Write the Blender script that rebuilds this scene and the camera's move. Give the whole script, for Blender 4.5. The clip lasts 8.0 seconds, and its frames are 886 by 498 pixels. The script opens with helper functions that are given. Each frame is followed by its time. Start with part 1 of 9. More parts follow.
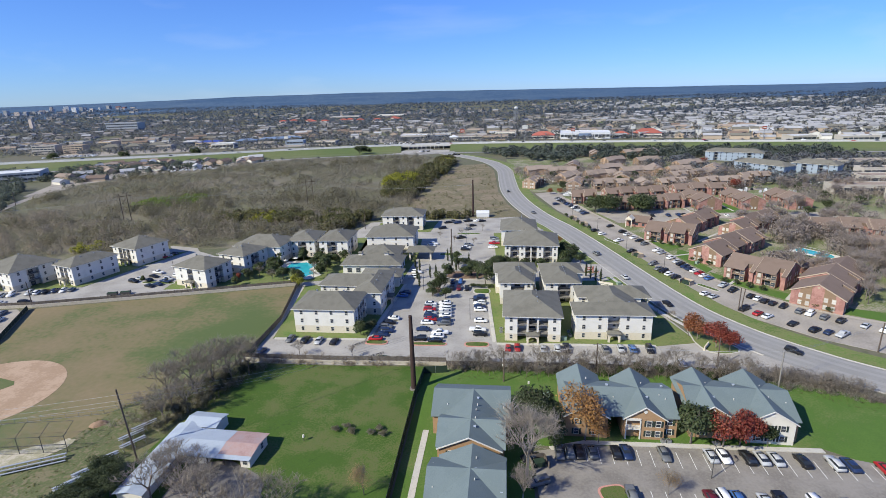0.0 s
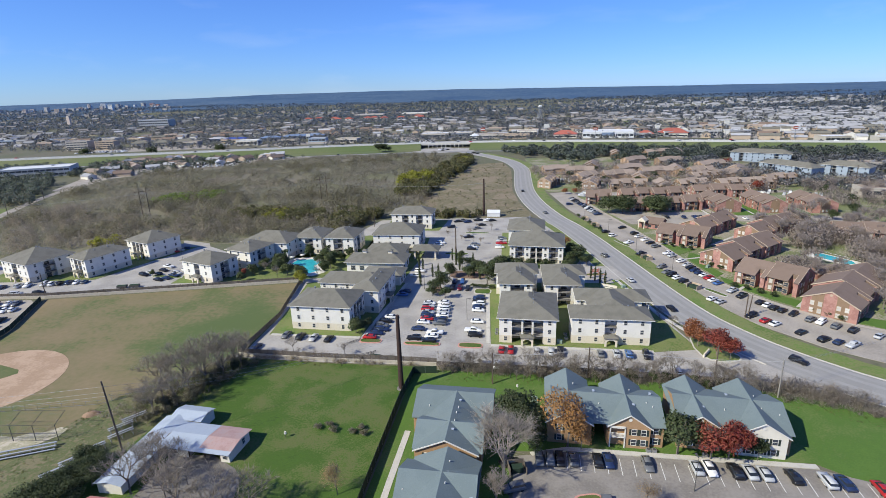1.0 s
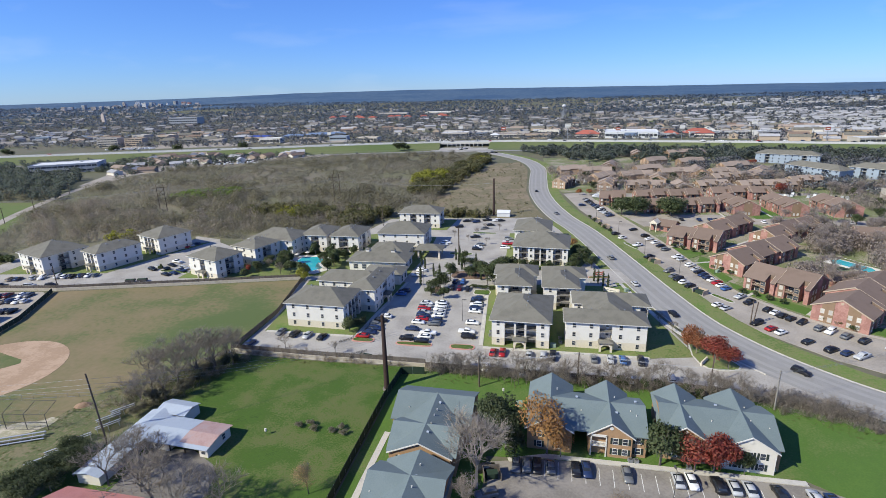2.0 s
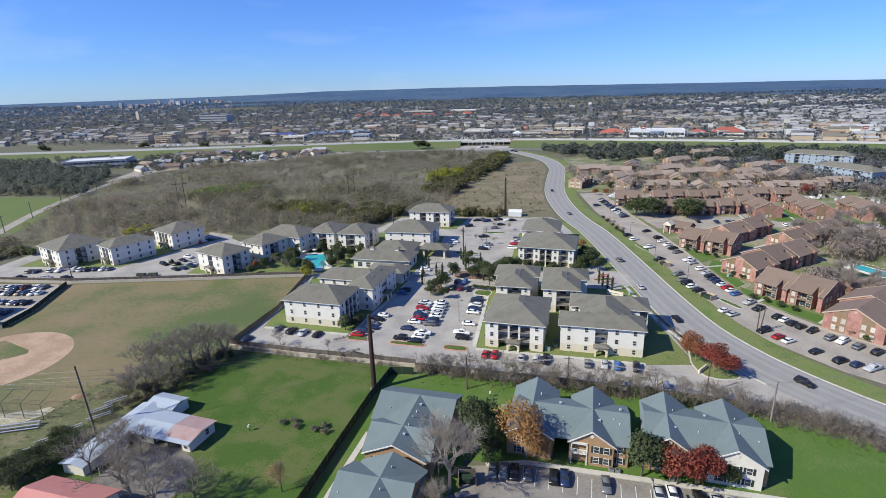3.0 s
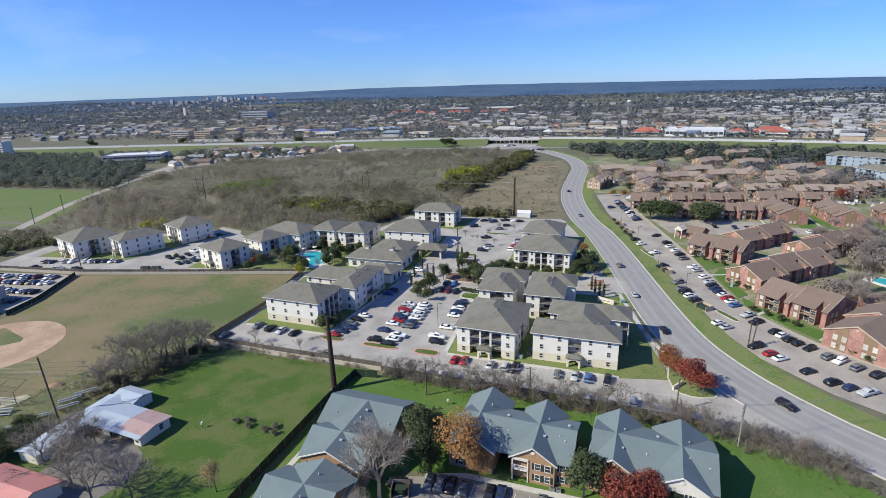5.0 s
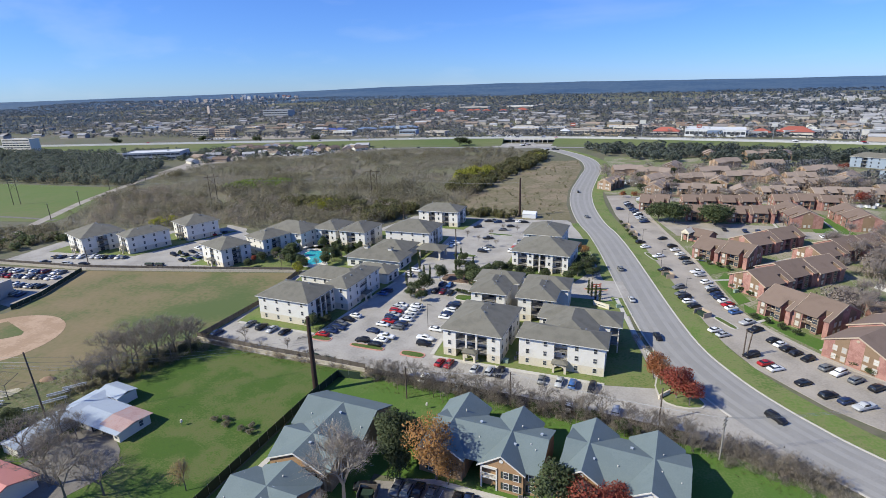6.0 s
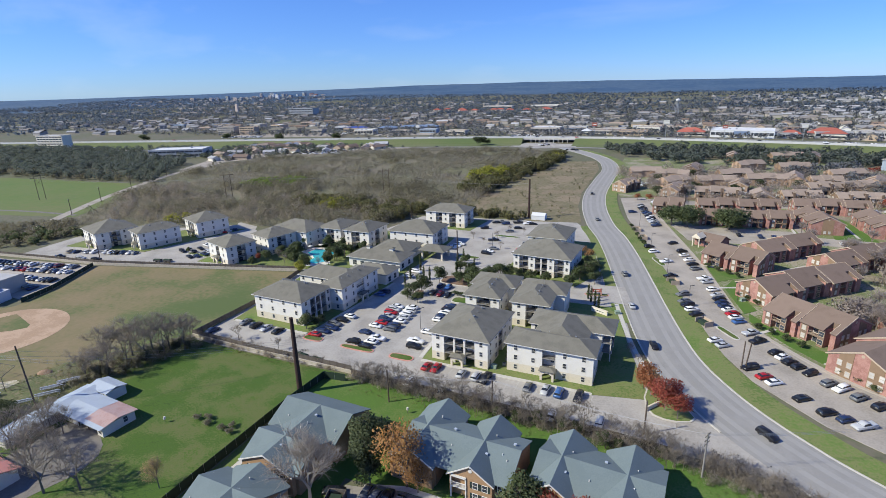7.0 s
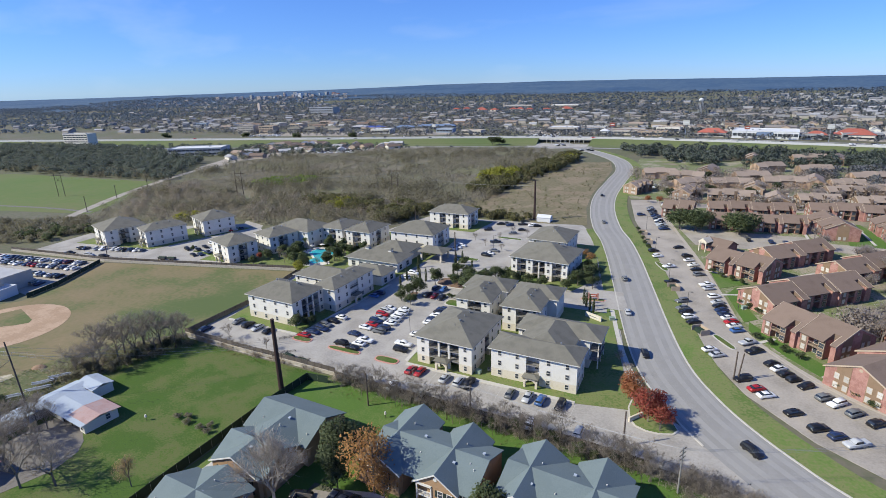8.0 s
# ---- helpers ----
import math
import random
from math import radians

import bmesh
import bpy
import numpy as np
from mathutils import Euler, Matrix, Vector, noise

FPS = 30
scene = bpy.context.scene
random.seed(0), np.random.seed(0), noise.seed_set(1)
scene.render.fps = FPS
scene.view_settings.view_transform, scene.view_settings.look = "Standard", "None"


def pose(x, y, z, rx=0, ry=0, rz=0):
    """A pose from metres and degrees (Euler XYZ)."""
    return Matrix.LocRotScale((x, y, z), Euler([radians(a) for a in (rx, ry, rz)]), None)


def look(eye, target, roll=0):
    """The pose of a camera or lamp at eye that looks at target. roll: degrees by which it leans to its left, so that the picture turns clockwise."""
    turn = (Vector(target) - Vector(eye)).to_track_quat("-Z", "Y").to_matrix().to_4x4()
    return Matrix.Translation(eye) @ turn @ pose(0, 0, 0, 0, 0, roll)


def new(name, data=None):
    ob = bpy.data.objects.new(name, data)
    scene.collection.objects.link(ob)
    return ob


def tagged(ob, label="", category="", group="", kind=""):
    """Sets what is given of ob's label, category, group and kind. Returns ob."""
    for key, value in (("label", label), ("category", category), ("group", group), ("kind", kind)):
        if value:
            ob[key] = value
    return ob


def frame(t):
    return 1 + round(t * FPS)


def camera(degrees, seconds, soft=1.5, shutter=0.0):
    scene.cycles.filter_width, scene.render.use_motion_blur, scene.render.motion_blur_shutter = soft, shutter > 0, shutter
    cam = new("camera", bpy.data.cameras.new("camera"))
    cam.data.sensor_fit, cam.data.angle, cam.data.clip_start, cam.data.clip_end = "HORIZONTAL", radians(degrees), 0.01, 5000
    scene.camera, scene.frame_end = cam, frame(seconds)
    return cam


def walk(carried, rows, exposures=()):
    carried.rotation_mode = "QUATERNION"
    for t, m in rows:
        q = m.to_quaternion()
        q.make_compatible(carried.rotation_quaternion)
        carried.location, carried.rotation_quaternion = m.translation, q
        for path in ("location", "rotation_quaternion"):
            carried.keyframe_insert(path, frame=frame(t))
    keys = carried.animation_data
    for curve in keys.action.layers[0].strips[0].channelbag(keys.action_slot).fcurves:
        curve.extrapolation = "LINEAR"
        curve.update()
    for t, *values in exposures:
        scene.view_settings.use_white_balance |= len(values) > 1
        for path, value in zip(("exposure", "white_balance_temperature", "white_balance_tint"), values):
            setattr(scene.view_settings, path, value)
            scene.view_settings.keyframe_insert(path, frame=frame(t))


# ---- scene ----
cam = camera(81.0, 8.0, soft=0.55)
PATH = [
    (0, (4.658, 0.938, 78.114), (4.607, 2.85, 77.528), -1.8),
    (0.5, (9.445, 1.728, 77.957), (9.343, 3.637, 77.369), -1.7),
    (1, (14.154, 2.724, 77.806), (14.007, 4.629, 77.217), -1.7),
    (1.5, (18.987, 3.911, 77.518), (18.795, 5.813, 76.929), -1.6),
    (3, (33.523, 8.172, 77.17), (33.181, 10.051, 76.576), -1.7),
    (3.5, (38.289, 9.902, 77.033), (37.904, 11.772, 76.437), -1.6),
    (4, (42.991, 11.733, 77.096), (42.572, 13.595, 76.498), -1.7),
    (4.5, (47.785, 13.671, 77.21), (47.331, 15.524, 76.611), -1.7),
    (6, (61.81, 19.963, 77.4), (61.243, 21.784, 76.797), -1.7),
    (6.5, (66.271, 22.475, 77.558), (65.66, 24.281, 76.954), -1.6),
    (7, (70.848, 25.063, 77.702), (70.192, 26.853, 77.097), -1.6),
    (7.5, (75.359, 27.691, 77.845), (74.666, 29.467, 77.239), -1.6),
    (8, (79.627, 30.322, 78.045), (78.896, 32.082, 77.439), -1.6),
]
walk(cam, [(t, look(eye, target, roll)) for t, eye, target, roll in PATH], [(0, 0.29, 6520, 10), (8, 0.29, 6520, 10)])

# ---- world, sun, exposure ----
scene.view_settings.exposure = 0.0
world = bpy.data.worlds.new("sky")
scene.world = world
world.use_nodes = True
wn = world.node_tree.nodes
wl = world.node_tree.links
sky = wn.new("ShaderNodeTexSky")
sky.sky_type = "NISHITA"
sky.sun_disc = False
sky.sun_elevation = radians(38)
sky.sun_rotation = radians(236)
sky.altitude = 1000
sky.air_density = 1.0
sky.dust_density = 0.0
sky.ozone_density = 6.0
deep = wn.new("ShaderNodeMix")
deep.data_type, deep.blend_type = "RGBA", "MULTIPLY"
deep.inputs["Factor"].default_value = 1.0
# the air is a little deeper blue towards the horizon all round
where = wn.new("ShaderNodeTexCoord")
up = wn.new("ShaderNodeSeparateXYZ")
tone = wn.new("ShaderNodeValToRGB")
tone.color_ramp.elements[0].position, tone.color_ramp.elements[0].color = 0.0, (0.455, 0.65, 1.05, 1)
tone.color_ramp.elements[1].position, tone.color_ramp.elements[1].color = 0.42, (0.73, 0.95, 1.40, 1)
wl.new(where.outputs["Generated"], up.inputs[0])
wl.new(up.outputs["Z"], tone.inputs["Fac"])
wl.new(tone.outputs["Color"], deep.inputs["B"])
wl.new(sky.outputs[0], deep.inputs["A"])
# sky tint fitted to the camera's view: paler west, the sun's side, bluer east
west = wn.new("ShaderNodeMapRange")
west.inputs["From Min"].default_value, west.inputs["From Max"].default_value = -0.75, 0.75
side = wn.new("ShaderNodeValToRGB")
side.color_ramp.elements[0].color = (1.04, 1.03, 1.03, 1)
side.color_ramp.elements[1].color = (0.80, 0.85, 0.96, 1)
both = wn.new("ShaderNodeMix")
both.data_type, both.blend_type = "RGBA", "MULTIPLY"
both.inputs["Factor"].default_value = 1.0
wl.new(up.outputs["X"], west.inputs["Value"])
wl.new(west.outputs["Result"], side.inputs["Fac"])
wl.new(deep.outputs["Result"], both.inputs["A"])
wl.new(side.outputs["Color"], both.inputs["B"])
# faint wind-drawn streaks of high cloud
drawn = wn.new("ShaderNodeMapping")
drawn.inputs["Rotation"].default_value = (0.12, 0.25, 0.55)
drawn.inputs["Scale"].default_value = (1.6, 6.0, 11.0)
wisp = wn.new("ShaderNodeTexNoise")
wisp.inputs["Scale"].default_value = 1.3
wisp.inputs["Detail"].default_value = 6
thin = wn.new("ShaderNodeMapRange")
thin.inputs["From Min"].default_value = 0.52
thin.inputs["From Max"].default_value = 0.8
thin.inputs["To Max"].default_value = 0.24
veil = wn.new("ShaderNodeMix")
veil.data_type = "RGBA"
veil.inputs["B"].default_value = (5.4, 6.2, 7.4, 1)
wl.new(where.outputs["Generated"], drawn.inputs["Vector"])
wl.new(drawn.outputs["Vector"], wisp.inputs["Vector"])
wl.new(wisp.outputs["Fac"], thin.inputs["Value"])
wl.new(thin.outputs["Result"], veil.inputs["Factor"])
wl.new(both.outputs["Result"], veil.inputs["A"])
wl.new(veil.outputs["Result"], wn["Background"].inputs[0])
wn["Background"].inputs[1].default_value = 0.112

sun_data = bpy.data.lights.new("sun", "SUN")
sun_data.energy = 4.9
sun_data.angle = radians(0.55)
sun_data.color = (0.98, 0.945, 0.785)
sun = new("sun", sun_data)
sun.matrix_world = look((-66, -43, 62), (0, 0, 0))


# ---- materials ----
def surf(name, cols, scale=0.3, fine=4.0, rough=0.9, bump=0.15, metal=0.0, vary=0.0, mix=0.35, bands=0.0, spec=0.3, lo=0.3, hi=0.7):
    """A node material: a colour ramp over coarse and fine noise, with fine relief; vary: brightness from piece to piece; bands: courses per metre of height."""
    m = bpy.data.materials.new(name)
    m.use_nodes = True
    nt = m.node_tree
    n, l = nt.nodes, nt.links
    b = n["Principled BSDF"]
    geo = n.new("ShaderNodeNewGeometry")
    big = n.new("ShaderNodeTexNoise")
    big.inputs["Scale"].default_value = scale
    big.inputs["Detail"].default_value = 4
    small = n.new("ShaderNodeTexNoise")
    small.inputs["Scale"].default_value = fine
    small.inputs["Detail"].default_value = 3
    l.new(geo.outputs["Position"], big.inputs["Vector"])
    l.new(geo.outputs["Position"], small.inputs["Vector"])
    blend = n.new("ShaderNodeMix")
    blend.inputs["Factor"].default_value = mix
    l.new(big.outputs["Fac"], blend.inputs["A"])
    l.new(small.outputs["Fac"], blend.inputs["B"])
    ramp = n.new("ShaderNodeValToRGB")
    e = ramp.color_ramp.elements
    for i, c in enumerate(cols):
        at = lo + (hi - lo) * i / max(1, len(cols) - 1)
        k = e[i] if i < 2 else e.new(at)
        k.position = at
        k.color = (*c, 1)
    l.new(blend.outputs["Result"], ramp.inputs["Fac"])
    out = ramp.outputs["Color"]
    if vary:
        info = n.new("ShaderNodeObjectInfo")
        span = n.new("ShaderNodeMapRange")
        span.inputs["To Min"].default_value = 1 - vary
        span.inputs["To Max"].default_value = 1 + vary
        l.new(info.outputs["Random"], span.inputs["Value"])
        hsv = n.new("ShaderNodeHueSaturation")
        l.new(span.outputs["Result"], hsv.inputs["Value"])
        l.new(out, hsv.inputs["Color"])
        out = hsv.outputs["Color"]
    l.new(out, b.inputs["Base Color"])
    b.inputs["Roughness"].default_value = rough
    b.inputs["Metallic"].default_value = metal
    b.inputs["Specular IOR Level"].default_value = spec
    if bump:
        bp = n.new("ShaderNodeBump")
        bp.inputs["Strength"].default_value = bump
        bp.inputs["Distance"].default_value = 0.05
        height = small.outputs["Fac"]
        if bands:
            sep = n.new("ShaderNodeSeparateXYZ")
            l.new(geo.outputs["Position"], sep.inputs[0])
            mul = n.new("ShaderNodeMath")
            mul.operation = "MULTIPLY"
            mul.inputs[1].default_value = bands
            l.new(sep.outputs["Z"], mul.inputs[0])
            fr = n.new("ShaderNodeMath")
            fr.operation = "FRACT"
            l.new(mul.outputs[0], fr.inputs[0])
            height = fr.outputs[0]
        l.new(height, bp.inputs["Height"])
        l.new(bp.outputs["Normal"], b.inputs["Normal"])
    return m


def leafy(name, cols, rough=0.7, scale=0.12, speck=0.55):
    """Foliage or twigs: each leaf or twig its own tone, with broad patches over the plant."""
    m = bpy.data.materials.new(name)
    m.use_nodes = True
    n, l = m.node_tree.nodes, m.node_tree.links
    b = n["Principled BSDF"]
    geo = n.new("ShaderNodeNewGeometry")
    big = n.new("ShaderNodeTexNoise")
    big.inputs["Scale"].default_value = scale
    l.new(geo.outputs["Position"], big.inputs["Vector"])
    blend = n.new("ShaderNodeMix")
    blend.inputs["Factor"].default_value = speck
    l.new(big.outputs["Fac"], blend.inputs["A"])
    l.new(geo.outputs["Random Per Island"], blend.inputs["B"])
    ramp = n.new("ShaderNodeValToRGB")
    e = ramp.color_ramp.elements
    for i, c in enumerate(cols):
        at = 0.25 + 0.5 * i / max(1, len(cols) - 1)
        k = e[i] if i < 2 else e.new(at)
        k.position = at
        k.color = (*c, 1)
    l.new(blend.outputs["Result"], ramp.inputs["Fac"])
    l.new(ramp.outputs["Color"], b.inputs["Base Color"])
    b.inputs["Roughness"].default_value = rough
    b.inputs["Specular IOR Level"].default_value = 0.2
    # light comes through thin leaves; on twigs this only lifts the shaded side
    thin = n.new("ShaderNodeBsdfTranslucent")
    l.new(ramp.outputs["Color"], thin.inputs["Color"])
    both = n.new("ShaderNodeMixShader")
    both.inputs[0].default_value = 0.4
    l.new(b.outputs[0], both.inputs[1])
    l.new(thin.outputs[0], both.inputs[2])
    l.new(both.outputs[0], n["Material Output"].inputs["Surface"])
    return m


M_thicketfloor = surf("brush_floor", [(0.15, 0.13, 0.095), (0.19, 0.165, 0.12), (0.13, 0.135, 0.07), (0.23, 0.19, 0.14)], 0.02, 0.5, mix=0.4)
M_ground = surf("winter_scrub_grass", [(0.10, 0.095, 0.065), (0.15, 0.135, 0.095), (0.105, 0.115, 0.06), (0.18, 0.16, 0.12)], 0.012, 0.4, mix=0.4)
# distance haze is put into the hills' base colours as blue
M_hill = surf("haze_blue_hills", [(0.03, 0.068, 0.128), (0.046, 0.094, 0.165), (0.033, 0.074, 0.138), (0.08, 0.128, 0.185), (0.037, 0.08, 0.146), (0.10, 0.146, 0.19), (0.043, 0.088, 0.155)], 0.0028, 0.03, bump=0, mix=0.4, lo=0.36, hi=0.66)
M_field = surf("worn_sports_turf", [(0.235, 0.183, 0.104), (0.213, 0.168, 0.092), (0.185, 0.157, 0.078), (0.12, 0.136, 0.052), (0.092, 0.124, 0.041)], 0.022, 0.6, mix=0.18, lo=0.36, hi=0.59)
M_rough = surf("rough_winter_turf", [(0.12, 0.122, 0.052), (0.165, 0.148, 0.08), (0.095, 0.118, 0.043), (0.20, 0.168, 0.10), (0.13, 0.135, 0.055)], 0.12, 1.2, mix=0.45, bump=0.4)
M_asphalt = surf("worn_brown_asphalt", [(0.215, 0.195, 0.172), (0.275, 0.252, 0.224), (0.24, 0.219, 0.194), (0.185, 0.167, 0.147), (0.30, 0.275, 0.246)], 0.14, 1.8, bump=0.08, lo=0.25, hi=0.75)
M_dirt = surf("infield_clay", [(0.37, 0.255, 0.165), (0.45, 0.32, 0.22), (0.345, 0.235, 0.15), (0.41, 0.29, 0.195)], 0.14, 1.2, bump=0.15)
M_sand = surf("pale_trodden_sand", [(0.42, 0.36, 0.27), (0.50, 0.44, 0.34), (0.30, 0.28, 0.17), (0.46, 0.40, 0.31)], 0.35, 2.0, bump=0.2)
M_pile = surf("dark_clay", [(0.22, 0.14, 0.085), (0.30, 0.20, 0.13), (0.18, 0.115, 0.07)], 0.8, 3.0, bump=0.5)
M_lawn = surf("green_lawn", [(0.036, 0.072, 0.012), (0.062, 0.118, 0.016), (0.048, 0.096, 0.013), (0.08, 0.122, 0.025), (0.118, 0.125, 0.046), (0.072, 0.12, 0.019), (0.05, 0.102, 0.015)], 0.085, 2.6, mix=0.34, lo=0.33, hi=0.68, bump=0.6)
M_lawn2 = surf("bright_mown_lawn", [(0.058, 0.118, 0.02), (0.088, 0.16, 0.028), (0.07, 0.138, 0.023), (0.112, 0.162, 0.042), (0.15, 0.155, 0.062)], 0.07, 2.2, mix=0.36, bump=0.5)
M_yard = surf("patchy_brown_yard", [(0.29, 0.24, 0.185), (0.22, 0.19, 0.135), (0.125, 0.165, 0.05), (0.33, 0.285, 0.23), (0.14, 0.17, 0.06)], 0.045, 1.2, mix=0.35)
M_verge = surf("mown_verge", [(0.095, 0.158, 0.034), (0.13, 0.188, 0.046), (0.175, 0.188, 0.072), (0.085, 0.146, 0.03), (0.15, 0.182, 0.058)], 0.09, 1.5, mix=0.4)
M_meadow = surf("dry_meadow", [(0.17, 0.133, 0.082), (0.225, 0.178, 0.116), (0.145, 0.132, 0.07), (0.245, 0.195, 0.13), (0.18, 0.148, 0.092)], 0.03, 0.35, mix=0.3, lo=0.33, hi=0.67)
M_farfield = surf("green_farm_field", [(0.085, 0.15, 0.03), (0.12, 0.16, 0.045), (0.17, 0.15, 0.075)], 0.008, 0.2, mix=0.25)
M_bank = surf("highway_bank_grass", [(0.085, 0.125, 0.04), (0.12, 0.145, 0.055), (0.16, 0.16, 0.08)], 0.01, 0.3, mix=0.25)
M_road = surf("worn_asphalt", [(0.23, 0.222, 0.21), (0.285, 0.276, 0.262), (0.25, 0.242, 0.229), (0.305, 0.296, 0.28)], 0.1, 3.0, bump=0.08)
M_track = surf("polished_wheel_track", [(0.262, 0.254, 0.241), (0.31, 0.301, 0.286), (0.28, 0.272, 0.258)], 0.2, 3.0, bump=0.04)
M_lot = surf("parking_concrete", [(0.325, 0.305, 0.275), (0.41, 0.385, 0.348), (0.35, 0.328, 0.296), (0.265, 0.248, 0.224), (0.395, 0.37, 0.334)], 0.11, 1.6, bump=0.06, lo=0.2, hi=0.8)
M_lot2 = surf("old_parking_asphalt", [(0.29, 0.26, 0.22), (0.395, 0.35, 0.30), (0.335, 0.30, 0.256), (0.255, 0.226, 0.19), (0.375, 0.335, 0.286)], 0.11, 1.8, bump=0.06, lo=0.2, hi=0.8)
M_gravel = surf("gravel_drive", [(0.135, 0.122, 0.108), (0.19, 0.174, 0.156), (0.10, 0.092, 0.082)], 0.25, 3.0)
M_kerb = surf("concrete_kerb", [(0.42, 0.40, 0.355), (0.50, 0.475, 0.425), (0.36, 0.34, 0.30)], 0.4, 3.0, bump=0.1)
M_redkerb = surf("faded_red_kerb_paint", [(0.46, 0.21, 0.165), (0.54, 0.27, 0.22), (0.42, 0.19, 0.15)], 0.6, 4.0)
M_paint = surf("worn_white_marking", [(0.62, 0.61, 0.57), (0.75, 0.74, 0.70)], 0.6, 5.0, bump=0)
M_fade = surf("faded_white_marking", [(0.40, 0.385, 0.35), (0.48, 0.46, 0.42)], 0.6, 5.0, bump=0)
M_stucco = surf("white_siding", [(0.63, 0.607, 0.555), (0.69, 0.667, 0.613), (0.585, 0.563, 0.515)], 0.25, 3.0, bump=0.12, bands=4.0)
M_stone = surf("cream_limestone", [(0.52, 0.46, 0.36), (0.63, 0.57, 0.46), (0.56, 0.50, 0.40)], 1.2, 5.0, bump=0.3)
M_shingle = surf("grey_brown_shingles", [(0.135, 0.129, 0.105), (0.178, 0.168, 0.138), (0.15, 0.142, 0.116), (0.125, 0.12, 0.10)], 0.35, 5.0, bump=0.25, vary=0.06)
M_trim = surf("off_white_trim", [(0.58, 0.555, 0.50), (0.65, 0.625, 0.575)], 0.5, 4.0, bump=0.05)
M_deck = surf("grey_balcony_floor", [(0.22, 0.205, 0.19), (0.29, 0.275, 0.25)], 0.7, 4.0)
M_rail = surf("dark_metal_railing", [(0.06, 0.06, 0.06), (0.09, 0.085, 0.08)], 1.0, 6.0, rough=0.5, bump=0)
M_glass = surf("dark_window_glass", [(0.035, 0.04, 0.05), (0.06, 0.07, 0.085)], 0.4, 2.0, rough=0.12, bump=0, spec=0.5, vary=0.3)
M_brick = surf("red_brick", [(0.345, 0.172, 0.14), (0.43, 0.24, 0.20), (0.295, 0.145, 0.12), (0.40, 0.24, 0.205)], 0.5, 7.0, bump=0.25, vary=0.1)
M_siding = surf("brown_siding", [(0.155, 0.108, 0.08), (0.195, 0.14, 0.105), (0.165, 0.118, 0.088)], 0.4, 4.0, bands=4.0, vary=0.1)
M_brownroof = surf("brown_shingles", [(0.15, 0.108, 0.083), (0.197, 0.144, 0.113), (0.17, 0.123, 0.096)], 0.22, 5.0, bump=0.25, vary=0.07)
M_tanroof = surf("weathered_tan_shingles", [(0.215, 0.168, 0.136), (0.285, 0.226, 0.184), (0.245, 0.194, 0.157)], 0.22, 5.0, bump=0.2, vary=0.14)
M_tantrim = surf("tan_fascia", [(0.40, 0.315, 0.235), (0.46, 0.37, 0.28)], 0.5, 4.0, bump=0.05)
M_teal = surf("blue_green_shingles", [(0.128, 0.163, 0.168), (0.158, 0.197, 0.20), (0.138, 0.175, 0.179), (0.15, 0.185, 0.186)], 0.22, 4.0, bump=0.3, vary=0.05, mix=0.45)
M_ochre = surf("ochre_brick", [(0.30, 0.185, 0.10), (0.36, 0.23, 0.13), (0.27, 0.165, 0.09)], 0.6, 6.0, bump=0.25)
M_cream = surf("cream_siding", [(0.60, 0.565, 0.49), (0.67, 0.635, 0.555)], 0.3, 3.0, bands=4.0)
M_tin = surf("galvanised_roofing", [(0.31, 0.36, 0.425), (0.38, 0.43, 0.495), (0.345, 0.395, 0.455)], 0.3, 2.0, rough=0.8, metal=0.05, bump=0.05)
M_tinred = surf("rusty_roofing", [(0.34, 0.21, 0.19), (0.44, 0.30, 0.27), (0.40, 0.33, 0.32)], 0.5, 3.0, rough=0.6, metal=0.1, bump=0.05)
M_redtile = surf("red_roofing", [(0.30, 0.085, 0.065), (0.37, 0.115, 0.085), (0.27, 0.078, 0.06)], 0.3, 3.0, vary=0.1)
M_pinkroof = surf("faded_red_metal_roof", [(0.44, 0.175, 0.15), (0.52, 0.225, 0.195), (0.47, 0.195, 0.17)], 0.3, 3.0, rough=0.6)
M_shutter = surf("dark_green_shutter", [(0.02, 0.03, 0.025), (0.03, 0.04, 0.034)], 1.0, 5.0, bump=0)
M_rust = surf("weathering_steel", [(0.034, 0.021, 0.018), (0.055, 0.033, 0.027), (0.04, 0.025, 0.021)], 0.4, 4.0, rough=0.8, bump=0.1)
M_wood = surf("weathered_wood_pole", [(0.085, 0.065, 0.05), (0.13, 0.10, 0.08)], 0.6, 6.0)
M_fence = surf("weathered_fence_boards", [(0.10, 0.085, 0.072), (0.15, 0.128, 0.108), (0.08, 0.068, 0.058)], 0.5, 5.0, vary=0.15)
M_screen = surf("dark_green_fence_screen", [(0.018, 0.035, 0.022), (0.028, 0.05, 0.032)], 0.4, 3.0, rough=0.8)
M_wall = surf("limestone_garden_wall", [(0.38, 0.34, 0.27), (0.47, 0.42, 0.34), (0.32, 0.28, 0.22)], 0.5, 3.0, bump=0.3)
M_alu = surf("bleacher_aluminium", [(0.45, 0.46, 0.47), (0.55, 0.56, 0.57)], 0.8, 4.0, rough=0.45, metal=0.5, bump=0)
M_steel = surf("galvanised_steel", [(0.30, 0.31, 0.32), (0.38, 0.39, 0.40)], 0.8, 4.0, rough=0.5, metal=0.6, bump=0)
M_wire = surf("aluminium_cable", [(0.28, 0.28, 0.28), (0.38, 0.38, 0.38)], 1.0, 4.0, bump=0)
M_pool = surf("pool_water", [(0.03, 0.34, 0.40), (0.05, 0.46, 0.52)], 0.25, 1.5, rough=0.06, bump=0.05, spec=0.5)
M_bark = surf("grey_bark", [(0.13, 0.11, 0.095), (0.20, 0.175, 0.15)], 1.0, 6.0)
